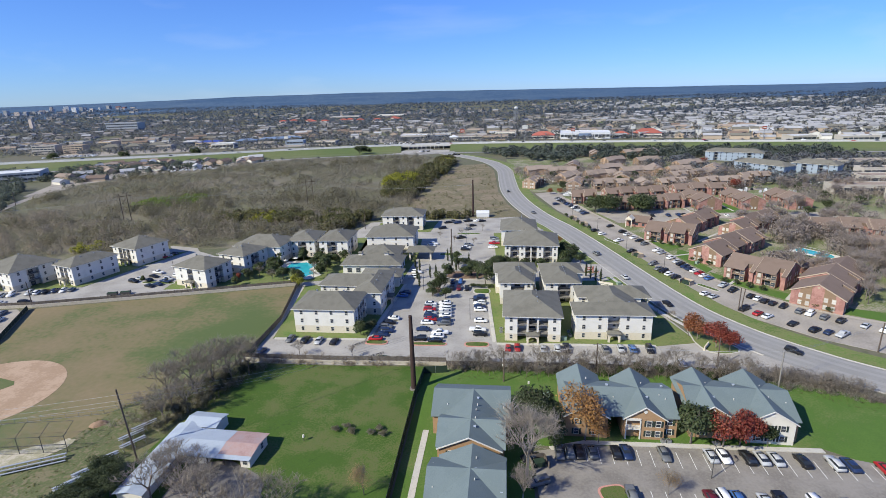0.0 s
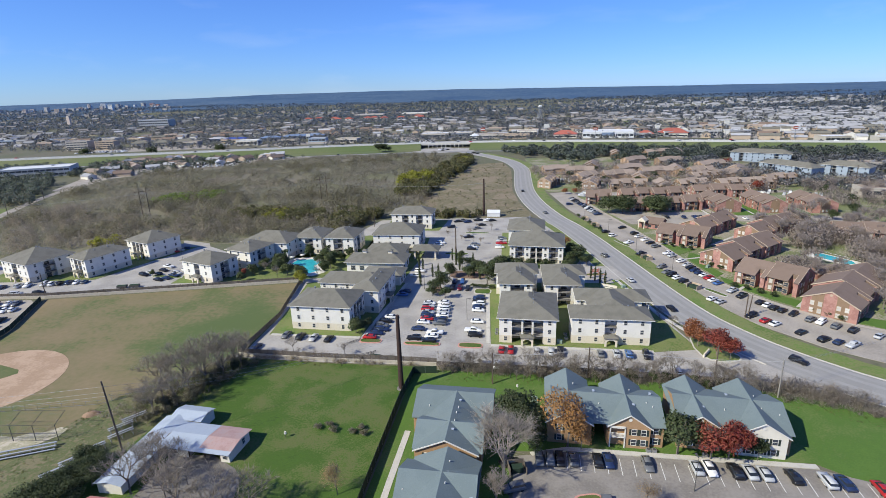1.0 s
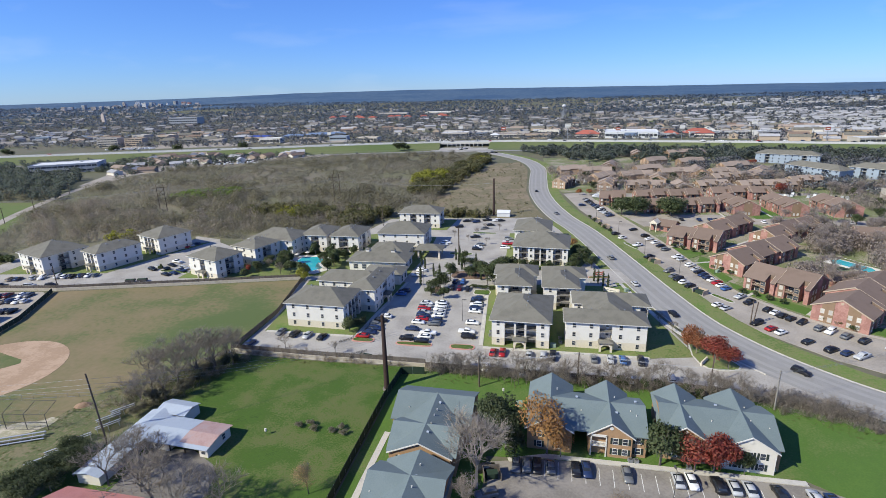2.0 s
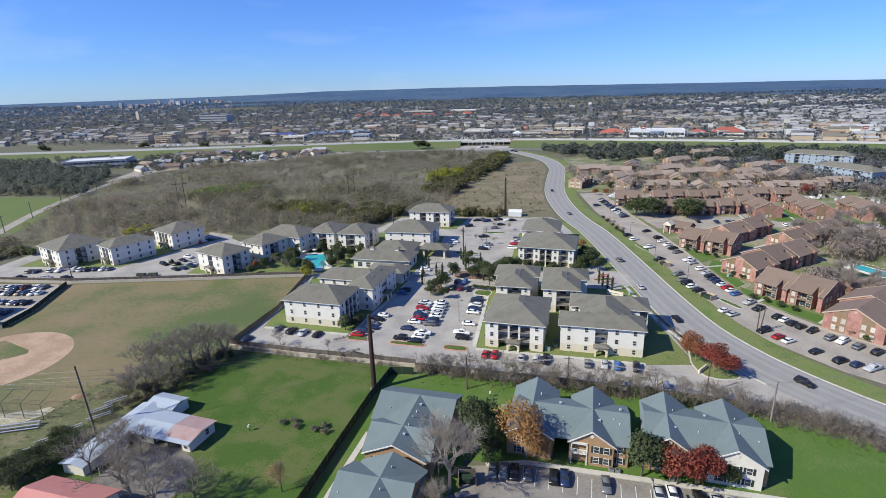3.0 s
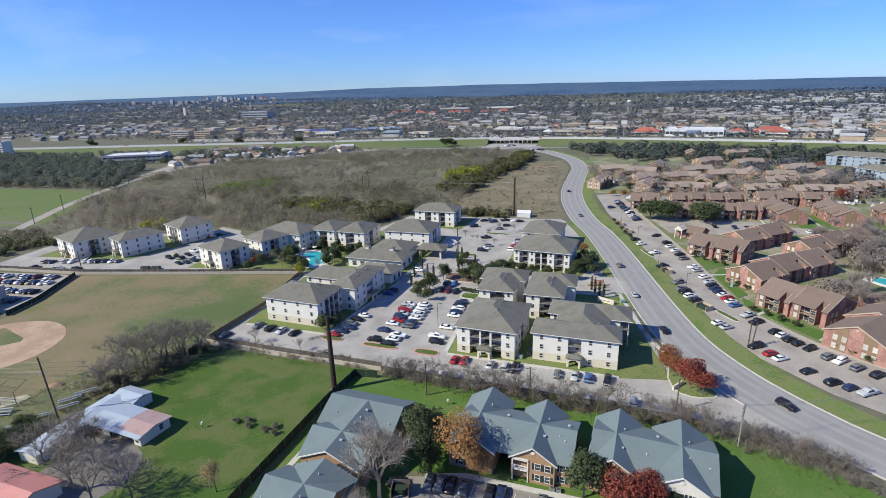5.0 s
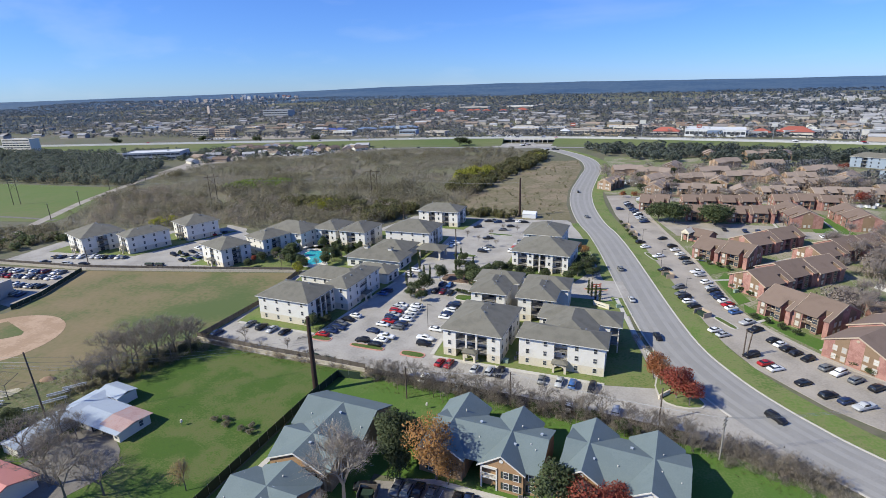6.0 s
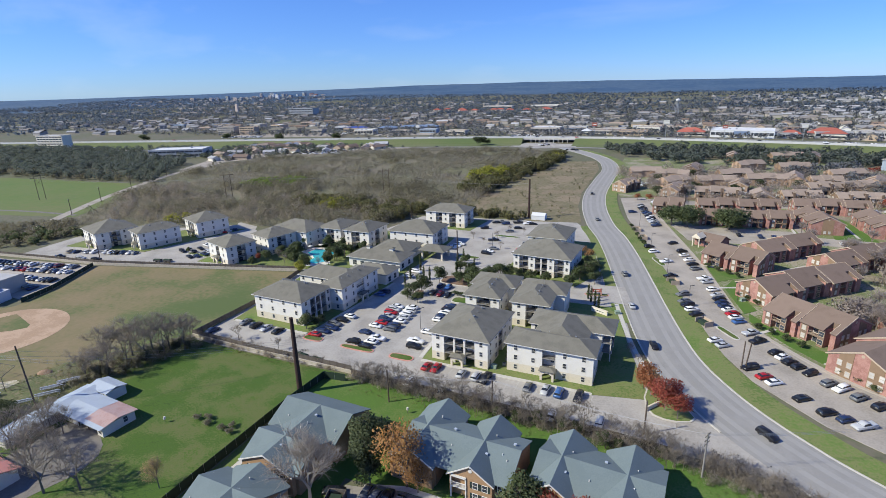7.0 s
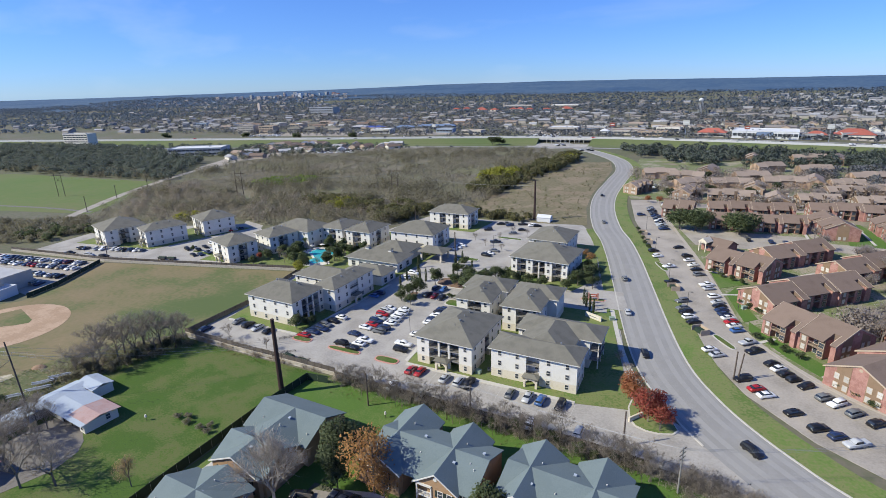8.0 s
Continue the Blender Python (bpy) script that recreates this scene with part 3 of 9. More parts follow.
def island(x, y, w, d, rz, painted=True, ground=None):
    """A kerbed planting island with a rounded end."""
    ob = root("kerbed_island", x, y, rz, label="kerbed grass island with red painted kerb" if painted else "kerbed grass island in the car park", category="traffic island", kind="structure")
    def oval(w, d):
        return [(math.copysign(abs(math.cos(a)) ** 0.6, math.cos(a)) * w / 2, math.copysign(abs(math.sin(a)) ** 0.6, math.sin(a)) * d / 2) for a in np.linspace(0, 2 * math.pi, 20, endpoint=False)]
    Solid().prism(oval(w, d), 0, 0.2).make("kerb", M_redkerb if painted else M_kerb, ob)
    Solid().prism(oval(w - 0.9, d - 0.9), 0.1, 0.26).make("planting", ground or M_lawn, ob)


island(-22, 153.4, 7.5, 3.2, -4)
island(-5, 151.6, 12, 2.6, -4)
island(10.5, 150.6, 8, 3.4, -4)
island(8.5, 215.5, 17, 10.5, -5, False, M_mulch)
island(14.6, 196.2, 7, 5.5, -5, False)
island(-3.6, 198.0, 4, 8, -5, False, M_mulch)
island(-128, 214.5, 16, 3.2, -8, False)
island(2, 246, 12, 4, -5, False)
island(12, 284, 14, 3, -5, False)
island(104, 195, 10, 2.6, -60, False)
island(86, 262, 12, 3, -70, False)
island(62.5, 215.6, 9, 2.6, 6)
plate("drive", [(58, 209), (58, 226), (72.5, 226), (75.5, 209)], 0.185, M_lot, label="concrete entrance drive of the white apartments", category="drive")

CORNER = [(78.6, 150), (79.2, 145), (80.6, 142.6), (83, 141.5), (86, 141.3), (89, 142.2), (90.2, 144), (88.6, 148), (84.6, 157), (80, 158)]
plate("kerb", CORNER, 0.2, M_kerb, label="rounded concrete kerb under the red trees", category="kerb")
plate("lawn", [(84 + (a - 84) * 0.93, 148.5 + (b - 148.5) * 0.94) for a, b in CORNER], 0.23, M_verge, label="grass corner under the red trees", category="lawn")
M_path = surf("worn_tan_path", [(0.34, 0.30, 0.25), (0.40, 0.355, 0.30), (0.31, 0.27, 0.225)], 0.3, 3.0)
# footpaths and lawns along the buildings
FOOTPATHS = [
    [(17, 150.0), (66, 146.6), (66, 147.9), (17, 151.4)], [(-57, 157.0), (-26, 155.0), (-26, 156.2), (-57, 158.2)], [(-25.5, 157), (-24.2, 157), (-16.5, 206), (-17.8, 206)], [(15.6, 152), (16.9, 152), (17.4, 204), (16.1, 204)],
    [(111.4, 196.5), (112.3, 195.6), (119, 201.5), (118.2, 202.4)], [(106.5, 236), (106.8, 234.8), (118, 238), (117.6, 239.2)], [(118.5, 221), (119.4, 220.1), (150, 252), (149, 252.8)], [(126, 181.5), (127, 180.6), (146, 200), (145, 201)],
    [(103, 262.5), (103.3, 261.3), (113, 258), (113.4, 259.2)], [(128, 258.5), (129, 257.6), (158, 282), (157.2, 283)], [(152, 322), (153.2, 322), (156.6, 376), (155.4, 376)], [(178.4, 322), (179.6, 322), (181.6, 366), (180.4, 366)],
]
for poly in FOOTPATHS:
    plate("footpath", poly, 0.2, M_kerb, label="narrow pale concrete footpath to the apartments", category="path")
v, f = ribbon(smooth([(86.5, 372), (92.5, 330), (99.5, 290), (104, 262), (107.5, 235), (111.5, 205), (118.5, 190), (130.5, 173), (150.5, 158)], 6), [(0.1, 0.0), (0.1, 0.18), (1.5, 0.18), (1.5, 0.0)][::1])
tagged(link("footpath", v, f, M_path), "pale concrete footpath along the brick apartments' car park", "path", kind="structure")
for poly in ([(112, 206), (119.5, 191), (127, 180), (131, 186), (118, 203), (113, 213)], [(108.5, 236), (111.5, 212), (116, 216), (113.5, 228), (118, 238), (113, 246)], [(104.6, 262), (107, 242), (112, 246), (118, 250), (106, 260)], [(131, 174), (150, 159), (156, 166), (136, 176)],
             [(168, 318), (186, 318), (184, 362), (174, 364)], [(198, 318), (212, 318), (210, 356), (200, 358)]):
    plate("lawn", poly, 0.14, M_lawn2, label="watered green lawn beside the brick apartments", category="lawn")
for poly in ([(101, 300), (150, 298), (156, 306), (156, 322), (152, 328), (100, 330), (94, 330)], [(154.6, 328), (158.4, 322), (158.6, 392), (154.8, 392)], [(156, 306), (236, 300), (236, 312), (156, 320)], [(84, 383), (236, 386), (236, 394), (83, 396)], [(90, 430), (210, 424), (212, 434), (92, 440)]):
    plate("car_park", poly, 0.12, M_lot2, label="worn tan parking court between brick apartments", category="car park")
plate("dirt_lot", [(-352, 432), (-363, 500), (-317, 562), (-253, 608), (-196, 650), (-214, 672), (-408, 668), (-450, 640), (-445, 570), (-392, 500), (-372, 440)], 0.05, M_lot2, label="bare tan lot between small houses", category="ground")
plate("footpath", [(25, 99.4), (33, 101.2), (84, 97.2), (84, 98.6), (33, 102.6), (24.6, 100.6)], 0.2, M_kerb, label="pale concrete footpath along the parking stalls", category="path")
island(35.0, 86.0, 6.0, 5.0, 10)
plate("junction", [(-74, 684), (-40, 668), (-14, 676), (6, 688), (2, 716), (-60, 722), (-80, 706)], 0.14, M_lot, label="pale concrete road junction under the bridge", category="road")


# ---- buildings ----
def notched(W, D, notches):
    """Plan of a W x D block whose front lies on y = 0, with recesses: (side, from, to, depth)."""
    sides = {"front": ((-W / 2, 0), (1, 0), (0, 1), W), "right": ((W / 2, 0), (0, 1), (-1, 0), D), "back": ((W / 2, D), (-1, 0), (0, -1), W), "left": ((-W / 2, D), (0, -1), (1, 0), D)}
    poly = []
    for key, (c, t, n, length) in sides.items():
        poly.append(c)
        for s, a, b, d in sorted(q for q in notches if q[0] == key):
            for u, k in ((a, 0), (a, d), (b, d), (b, 0)):
                poly.append((c[0] + t[0] * u + n[0] * k, c[1] + t[1] * u + n[1] * k))
    return poly, sides


def window_meshes(w, h, trim, tag):
    fr = Solid()
    fr.box(-w / 2 - 0.1, -0.06, -0.12, w / 2 + 0.1, 0.0, 0).box(-w / 2 - 0.1, -0.06, h, w / 2 + 0.1, 0.0, h + 0.12)
    fr.box(-w / 2 - 0.1, -0.06, 0, -w / 2, 0.0, h).box(w / 2, -0.06, 0, w / 2 + 0.1, 0.0, h).box(-w / 2, -0.05, h / 2 - 0.04, w / 2, 0.0, h / 2 + 0.04)
    pane = Solid().box(-w / 2, -0.03, 0, w / 2, 0.01, h)
    return fr.mesh("window" + tag, trim), pane.mesh("pane" + tag, M_glass)


WIN_WHITE = window_meshes(0.9, 1.35, M_trim, "")
WIN_WIDE = window_meshes(2.0, 2.1, M_trim, "_wide")
WIN_BRICK = window_meshes(1.5, 1.5, M_tantrim, "_tan")
M_blind = surf("drawn_pale_blinds", [(0.42, 0.40, 0.37), (0.52, 0.50, 0.46)], 0.6, 3.0, rough=0.35, bump=0, spec=0.5, vary=0.2)
M_board = surf("umber_boarding", [(0.20, 0.135, 0.085), (0.25, 0.17, 0.11), (0.215, 0.148, 0.095)], 0.4, 4.0, bands=4.0, vary=0.1)
WIN_BLIND = (window_meshes(1.1, 1.5, M_tantrim, "_narrow")[0], Solid().box(-0.55, -0.03, 0, 0.55, 0.01, 1.5).mesh("pane_blind", M_blind))
WIN_SMALL = window_meshes(1.0, 1.4, M_trim, "_small")


def put_window(meshes, parent, p, ang, z):
    if parent.matrix_basis.translation.y > 285:
        # far off the thin frame cannot be told from the wall
        return share("window", meshes[1], parent, pose(p[0], p[1], z, 0, 0, ang))
    w = share("window", meshes[0], parent, pose(p[0], p[1], z, 0, 0, ang))
    share("pane", meshes[1], w)
    return w


SIDE_TURN = {"front": 0, "right": 90, "back": 180, "left": -90}


def hip_roof(W, D, over, z, pitch, x0=0.0, y0=0.0):
    """A hipped roof over a W x D plan (front on y0, centred on x0)."""
    w, d = W / 2 + over, D / 2 + over
    cy = y0 + D / 2
    rise = min(w, d) * pitch
    if w >= d:
        r = [(x0 - (w - d), cy, z + rise), (x0 + (w - d), cy, z + rise)]
    else:
        r = [(x0, cy - (d - w), z + rise), (x0, cy + (d - w), z + rise)]
    low = [(x0 - w, cy - d), (x0 + w, cy - d), (x0 + w, cy + d), (x0 - w, cy + d)]
    v = [(x, y, z - 0.02) for x, y in low] + [(x, y, z + 0.12) for x, y in low] + r
    if w >= d:
        slopes = [(4, 5, 9, 8), (5, 6, 9), (6, 7, 8, 9), (7, 4, 8)]
    else:
        slopes = [(4, 5, 8), (5, 6, 9, 8), (6, 7, 9), (7, 4, 8, 9)]
    return v, [(3, 2, 1, 0)] + [(i, (i + 1) % 4, 4 + (i + 1) % 4, 4 + i) for i in range(4)] + slopes, rise


def fascia(parent, W, D, over, z, material, y0=0.0, x0=0.0):
    s = Solid()
    w, d0, d1 = W / 2 + over + 0.06, y0 - over - 0.06, y0 + D + over + 0.06
    s.box(x0 - w, d0, z - 0.14, x0 + w, d0 + 0.12, z + 0.06).box(x0 - w, d1 - 0.12, z - 0.14, x0 + w, d1, z + 0.06)
    s.box(x0 - w, d0 + 0.12, z - 0.14, x0 - w + 0.12, d1 - 0.12, z + 0.06).box(x0 + w - 0.12, d0 + 0.12, z - 0.14, x0 + w, d1 - 0.12, z + 0.06)
    return s.make("fascia", material, parent)


VENT = Solid().box(-0.2, -0.2, -0.4, 0.2, 0.2, 0.2).box(-0.26, -0.26, 0.2, 0.26, 0.26, 0.28).mesh("roof_vent", M_steel)
PALE_VENT = Solid().box(-0.22, -0.22, -0.5, 0.22, 0.22, 0.2).box(-0.28, -0.28, 0.2, 0.28, 0.28, 0.28).mesh("roof_vent", M_tin)
PALE_PIPE = Solid().bar((0, 0, -0.5), (0, 0, 0.5), 0.11, 0.11, 6).mesh("vent_pipe", M_trim)
PIPE = Solid().bar((0, 0, -0.3), (0, 0, 0.5), 0.09, 0.09, 6).mesh("vent_pipe", M_steel)
APT_SEED = random.Random(4)


def railing(parent, p, t, length, z, material=None):
    """A balcony railing from p along t."""
    s = Solid()
    ang = math.degrees(math.atan2(t[1], t[0]))
    s.box(0, -0.03, 1.0, length, 0.03, 1.07).box(0, -0.03, 0.1, length, 0.03, 0.16)
    n = max(3, int(length / 0.3))
    for k in range(n + 1):
        x = (length - 0.03) * k / n
        s.box(x, -0.015, 0.16, x + 0.03, 0.015, 1.0)
    return s.make("railing", material or M_rail, parent, at=pose(p[0], p[1], z, 0, 0, ang))


def apartment(x, y, rz, W, D, notches=(), entries=(), eave=8.8, stone=2.7, wings=(), windows=("front", "right", "back", "left"), label="", step=5.6):
    """A three-storey white apartment block with a hipped roof, recessed balconies and a limestone base."""
    ob = root("apartment_building", x, y, rz, label=label or "white three-storey apartment block with grey hipped roof", category="building", group="white apartments")
    poly, sides = notched(W, D, notches)
    Solid().prism(poly, 0, stone).make("stone_base", M_stone, ob, "cream limestone ground storey")
    Solid().prism(poly, stone, eave).make("upper_wall", M_stucco, ob, "white siding")
    v, f, rise = hip_roof(W, D, 0.75, eave, 0.42)
    link("roof", v, f, M_shingle, ob, "grey-brown shingle roof")
    fascia(ob, W, D, 0.75, eave, M_trim)
    for wx, wy, ww, wd, *open_end in wings:
        gap = open_end[0] if open_end else 0.0
        xa, xb = wx - ww / 2, wx + ww / 2 - gap
        Solid().box(xa, wy, 0, xb, wy + wd, eave + 0.02).make("wing_wall", M_stucco, ob)
        Solid().box(xa - 0.02, wy - 0.02, 0, xb + 0.02, wy + wd + 0.02, stone).make("wing_base", M_stone, ob)
        if gap:
            # stacked balconies under the end of the roof
            for z in (eave / 3, eave * 2 / 3):
                Solid().box(xb + 0.03, wy + 0.2, z - 0.25, xb + gap, wy + wd - 0.2, z).make("balcony_floor", M_deck, ob)
                railing(ob, (xb + 0.03, wy + 0.26), (1, 0), gap - 0.1, z)
                railing(ob, (xb + gap - 0.08, wy + 0.26), (0, 1), wd - 0.5, z)
            for yy in (wy + 0.3, wy + wd / 2, wy + wd - 0.6):
                Solid().box(xb + gap - 0.4, yy, 0, xb + gap - 0.1, yy + 0.3, eave).make("column", M_trim, ob)
        for u in np.arange(xa + 1.6, xb - 1.0, 4.6):
            for lev in (1, 2):
                put_window(WIN_WHITE, ob, (float(u), wy - 0.03), 0, lev * eave / 3 + 0.95)
        v, f, _ = hip_roof(ww, wd, 0.7, eave + 0.03, 0.42, wx, wy)
        fascia(ob, ww, wd, 0.7, eave + 0.03, M_trim, wy, wx)
        link("wing_roof", v, f, M_shingle, ob)
    storey = eave / 3
    for key, (c, t, n, length) in sides.items():
        cuts = sorted((a, b, d) for s, a, b, d in notches if s == key)
        ang = SIDE_TURN[key]
        start = 0.0
        spans = []
        for a, b, d in cuts:
            spans.append((start, a))
            start = b
            for lev in range(3):
                z = lev * storey
                p = (c[0] + t[0] * a, c[1] + t[1] * a)
                if lev:
                    s = Solid()
                    s.box(0, 0.02, -0.25, b - a, d, 0.0)
                    s.make("balcony_floor", M_deck, ob, at=pose(p[0], p[1], z, 0, 0, ang))
                    railing(ob, (p[0] + n[0] * 0.1, p[1] + n[1] * 0.1), t, b - a, z)
                m = (a + b) / 2
                q = (c[0] + t[0] * m + n[0] * d, c[1] + t[1] * m + n[1] * d)
                if b - a > 2.4:
                    w = put_window(WIN_WIDE, ob, q, ang, z + 0.15)
                    w.name = "balcony_door"
            p = (c[0] + t[0] * a, c[1] + t[1] * a)
            Solid().box(0, 0.0, eave - 0.7, b - a, 0.3, eave - 0.01).make("balcony_beam", M_trim, ob, at=pose(p[0], p[1], 0, 0, 0, ang))
            for share_of in ((1 / 3, 2 / 3) if b - a > 7 else (0.5,) if b - a > 5 else ()):
                m = (b - a) * share_of
                Solid().box(m - 0.3, 0.02, 0, m + 0.3, 0.6, eave - 0.7).make("column", M_trim, ob, at=pose(p[0], p[1], 0, 0, 0, ang))
        spans.append((start, length))
        if key not in windows or key == "back" or (key == "left" and x < 20) or (key == "right" and x > 60):
            continue
        for a, b in spans:
            if b - a < 2.2:
                continue
            k = max(1, round((b - a) / step))
            for i in range(k):
                u = a + (b - a) * (i + 0.5) / k
                for lev in range(3):
                    put_window(WIN_WHITE, ob, (c[0] + t[0] * u - n[0] * 0.01, c[1] + t[1] * u - n[1] * 0.01), ang, lev * storey + 0.95)
    for key, u in entries:
        c, t, n, length = sides[key]
        p = (c[0] + t[0] * u, c[1] + t[1] * u)
        porch = root("entry_porch", p[0], p[1], SIDE_TURN[key])
        porch.parent = ob
        s = Solid()
        s.box(-1.9, -2.0, 0, -1.3, -1.4, 2.9).box(1.3, -2.0, 0, 1.9, -1.4, 2.9).box(-1.9, -2.0, 2.4, 1.9, -1.4, 3.1)
        s.add([(-1.3, -2.0, 1.8), (-1.3, -1.4, 1.8), (-1.3, -1.4, 2.4), (-1.3, -2.0, 2.4), (-0.6, -2.0, 2.4), (-0.6, -1.4, 2.4)], [(0, 4, 3), (1, 2, 5), (0, 1, 5, 4)])
        s.add([(1.3, -2.0, 1.8), (1.3, -1.4, 1.8), (1.3, -1.4, 2.4), (1.3, -2.0, 2.4), (0.6, -2.0, 2.4), (0.6, -1.4, 2.4)], [(0, 3, 4), (1, 5, 2), (0, 4, 5, 1)])
        s.box(-1.9, -1.4, 2.4, -1.5, 0, 3.1).box(1.5, -1.4, 2.4, 1.9, 0, 3.1)
        s.make("arch", M_stone, porch, "limestone arch")
        v, f, _ = hip_roof(3.8, 2.2, 0.35, 3.12, 0.45, 0, -2.1)
        link("porch_roof", v, f, M_shingle, porch)
    # vents near the ridge
    for k in range(5):
        u = APT_SEED.uniform(-0.3, 0.3)
        along = (0.5 + 0.15 * (k - 2)) * D if D > W else D / 2 + 1.6
        across = 1.6 if D > W else u * W
        h = eave + 0.12 + rise - 1.6 * 0.42
        share("roof_vent" if k % 2 else "vent_pipe", VENT if k % 2 else PIPE, ob, pose(across, along, h))
    return ob


def white_apartments():
    mid = [("front", 4.2, 13.6, 2.4)]
    # block with a columned stair front
    apartment(28.4, 152.0, -6, 17.6, 21.5, [("front", 4.0, 13.6, 3.4), ("right", 9.0, 12.4, 1.8)], [("front", 8.8)])
    # broad block beside the avenue
    apartment(54.0, 152.0, -4.4, 23.6, 9.4, [("front", 10.0, 13.6, 3.4)], [("front", 11.8)], wings=[(1.4, 2.0, 14.0, 22.0), (2.9, 14.6, 23.4, 10.0, 2.6)], windows=("front", "right", "left"))
    apartment(26.8, 182.4, -3, 12.0, 17.0, [("front", 4.0, 9.0, 3.2)], wings=[(0.4, 11.0, 15.6, 11.0)], windows=("front", "left", "right"))
    apartment(43.5, 180.9, -3, 12.2, 17.0, [("front", 4.6, 9.2, 3.2)], wings=[(1.6, 10.6, 15.4, 11.0)], windows=("front", "right", "left"))
    apartment(39.0, 229.4, -8, 24.0, 21.0, [("front", 2.6, 6.6, 2.0), ("front", 9.4, 14.6, 5.0), ("front", 17.6, 21.6, 2.0)])
    apartment(36.8, 257.6, -6, 17.6, 20.5, [("front", 6, 11.5, 2.2)])
    # pair beside the playing field
    apartment(-40.6, 161.2, -5.7, 21.0, 15.6, [("right", 4.5, 13.0, 3.4)], label="white three-storey apartment block with limestone base and grey roof")
    apartment(-28.0, 175.6, -6, 9.6, 23.4, [("right", 9, 14, 2.2)], [("right", 11.5)], wings=[(-8.0, 6.6, 24.0, 11.6)], windows=("front", "right", "left"))
    apartment(-28.4, 250.5, -3, 23.4, 19.0, [("right", 6, 12, 2.0)])
    apartment(-26.2, 294.6, -3, 23.6, 15.0, [("front", 6.2, 10.0, 2.0), ("front", 14.4, 18.4, 2.0), ("right", 5, 10, 2.0)])
    # western blocks
    apartment(-196.0, 210.0, -22, 21.0, 20.0, [("front", 8.5, 12.5, 2.0), ("right", 6.5, 11.5, 2.0)], [("front", 10.5)])
    apartment(-169.6, 215.0, -24, 12.4, 20.5, [("front", 3.4, 9.0, 2.0)], [("front", 6.2)])
    apartment(-158.8, 242.0, -25, 17.8, 17.5, [("front", 4.6, 13.2, 2.0)], [("front", 8.9)])
    apartment(-109.5, 208.2, -22, 18.0, 14.5, [("front", 7.4, 10.6, 2.0), ("right", 5, 9.4, 2.0)], [("front", 9.0)])
    apartment(-98.6, 225.6, -22, 14.6, 15.5, [("right", 4.6, 9.6, 2.0)])
    apartment(-91.5, 239.0, -10, 24.0, 17.0, [("front", 3, 8, 2.0)])
    apartment(-72.4, 247.0, -4, 13.6, 17.0, [("front", 5.2, 9.4, 2.0)])
    apartment(-56.0, 245.6, -5, 14.4, 18.0, [("front", 4.0, 9.0, 2.0), ("right", 6, 10, 2.0)])


white_apartments()


def clubhouse():
    """The single-storey clubhouse with cupolas and a covered drive."""
    ob = root("clubhouse", -33.5, 219.8, -4, label="single-storey white clubhouse with grey roof and cupolas", category="building")
    Solid().box(-13, 0, 0, 13, 13, 4.6).make("wall", M_stucco, ob)
    Solid().box(-8, 12, 0, 10, 27, 4.6).make("rear_wall", M_stucco, ob)
    v, f, _ = hip_roof(26, 13, 1.0, 4.6, 0.38)
    link("roof", v, f, M_shingle, ob)
    v, f, _ = hip_roof(18, 17, 1.0, 4.61, 0.38, 1, 11)
    link("rear_roof", v, f, M_shingle, ob)
    v, f, _ = hip_roof(12, 9, 0.8, 4.4, 0.38, 19.5, 19)
    link("carport_roof", v, f, M_shingle, ob)
    for px, py in ((14.5, 19.6), (24.5, 19.6), (14.5, 27.4), (24.5, 27.4)):
        Solid().box(px - 0.4, py - 0.4, 0, px + 0.4, py + 0.4, 4.4).make("pillar", M_stone, ob)
    for cx, cy in ((-6, 6.5), (6, 6.5)):
        Solid().box(cx - 0.9, cy - 0.9, 6.2, cx + 0.9, cy + 0.9, 8.2).make("cupola", M_trim, ob)
        v, f, _ = hip_roof(1.8, 1.8, 0.3, 8.2, 0.6, cx, cy - 0.9)
        link("cupola_roof", v, f, M_shingle, ob)
    for u in (-10, -6, -2, 2, 6, 10):
        put_window(WIN_WIDE, ob, (u, -0.01), 0, 0.9)
    for u in (3, 9):
        put_window(WIN_WIDE, ob, (13.01, u), 90, 0.9)
    fascia(ob, 26, 13, 1.0, 4.6, M_trim)


clubhouse()


def low_hall():
    """The one-storey hall between the apartments and the clubhouse."""
    ob = root("low_hall", -27.5, 203.6, -5, label="single-storey white hall with grey hipped roof", category="building")
    Solid().box(-8, 0, 0, 8, 10.5, 4.3).make("wall", M_stucco, ob)
    v, f, _ = hip_roof(16, 10.5, 0.9, 4.3, 0.4)
    link("roof", v, f, M_shingle, ob)
    fascia(ob, 16, 10.5, 0.9, 4.3, M_trim)
    for u in (3, 7.5):
        put_window(WIN_WIDE, ob, (8.01, u), 90, 0.7)


low_hall()


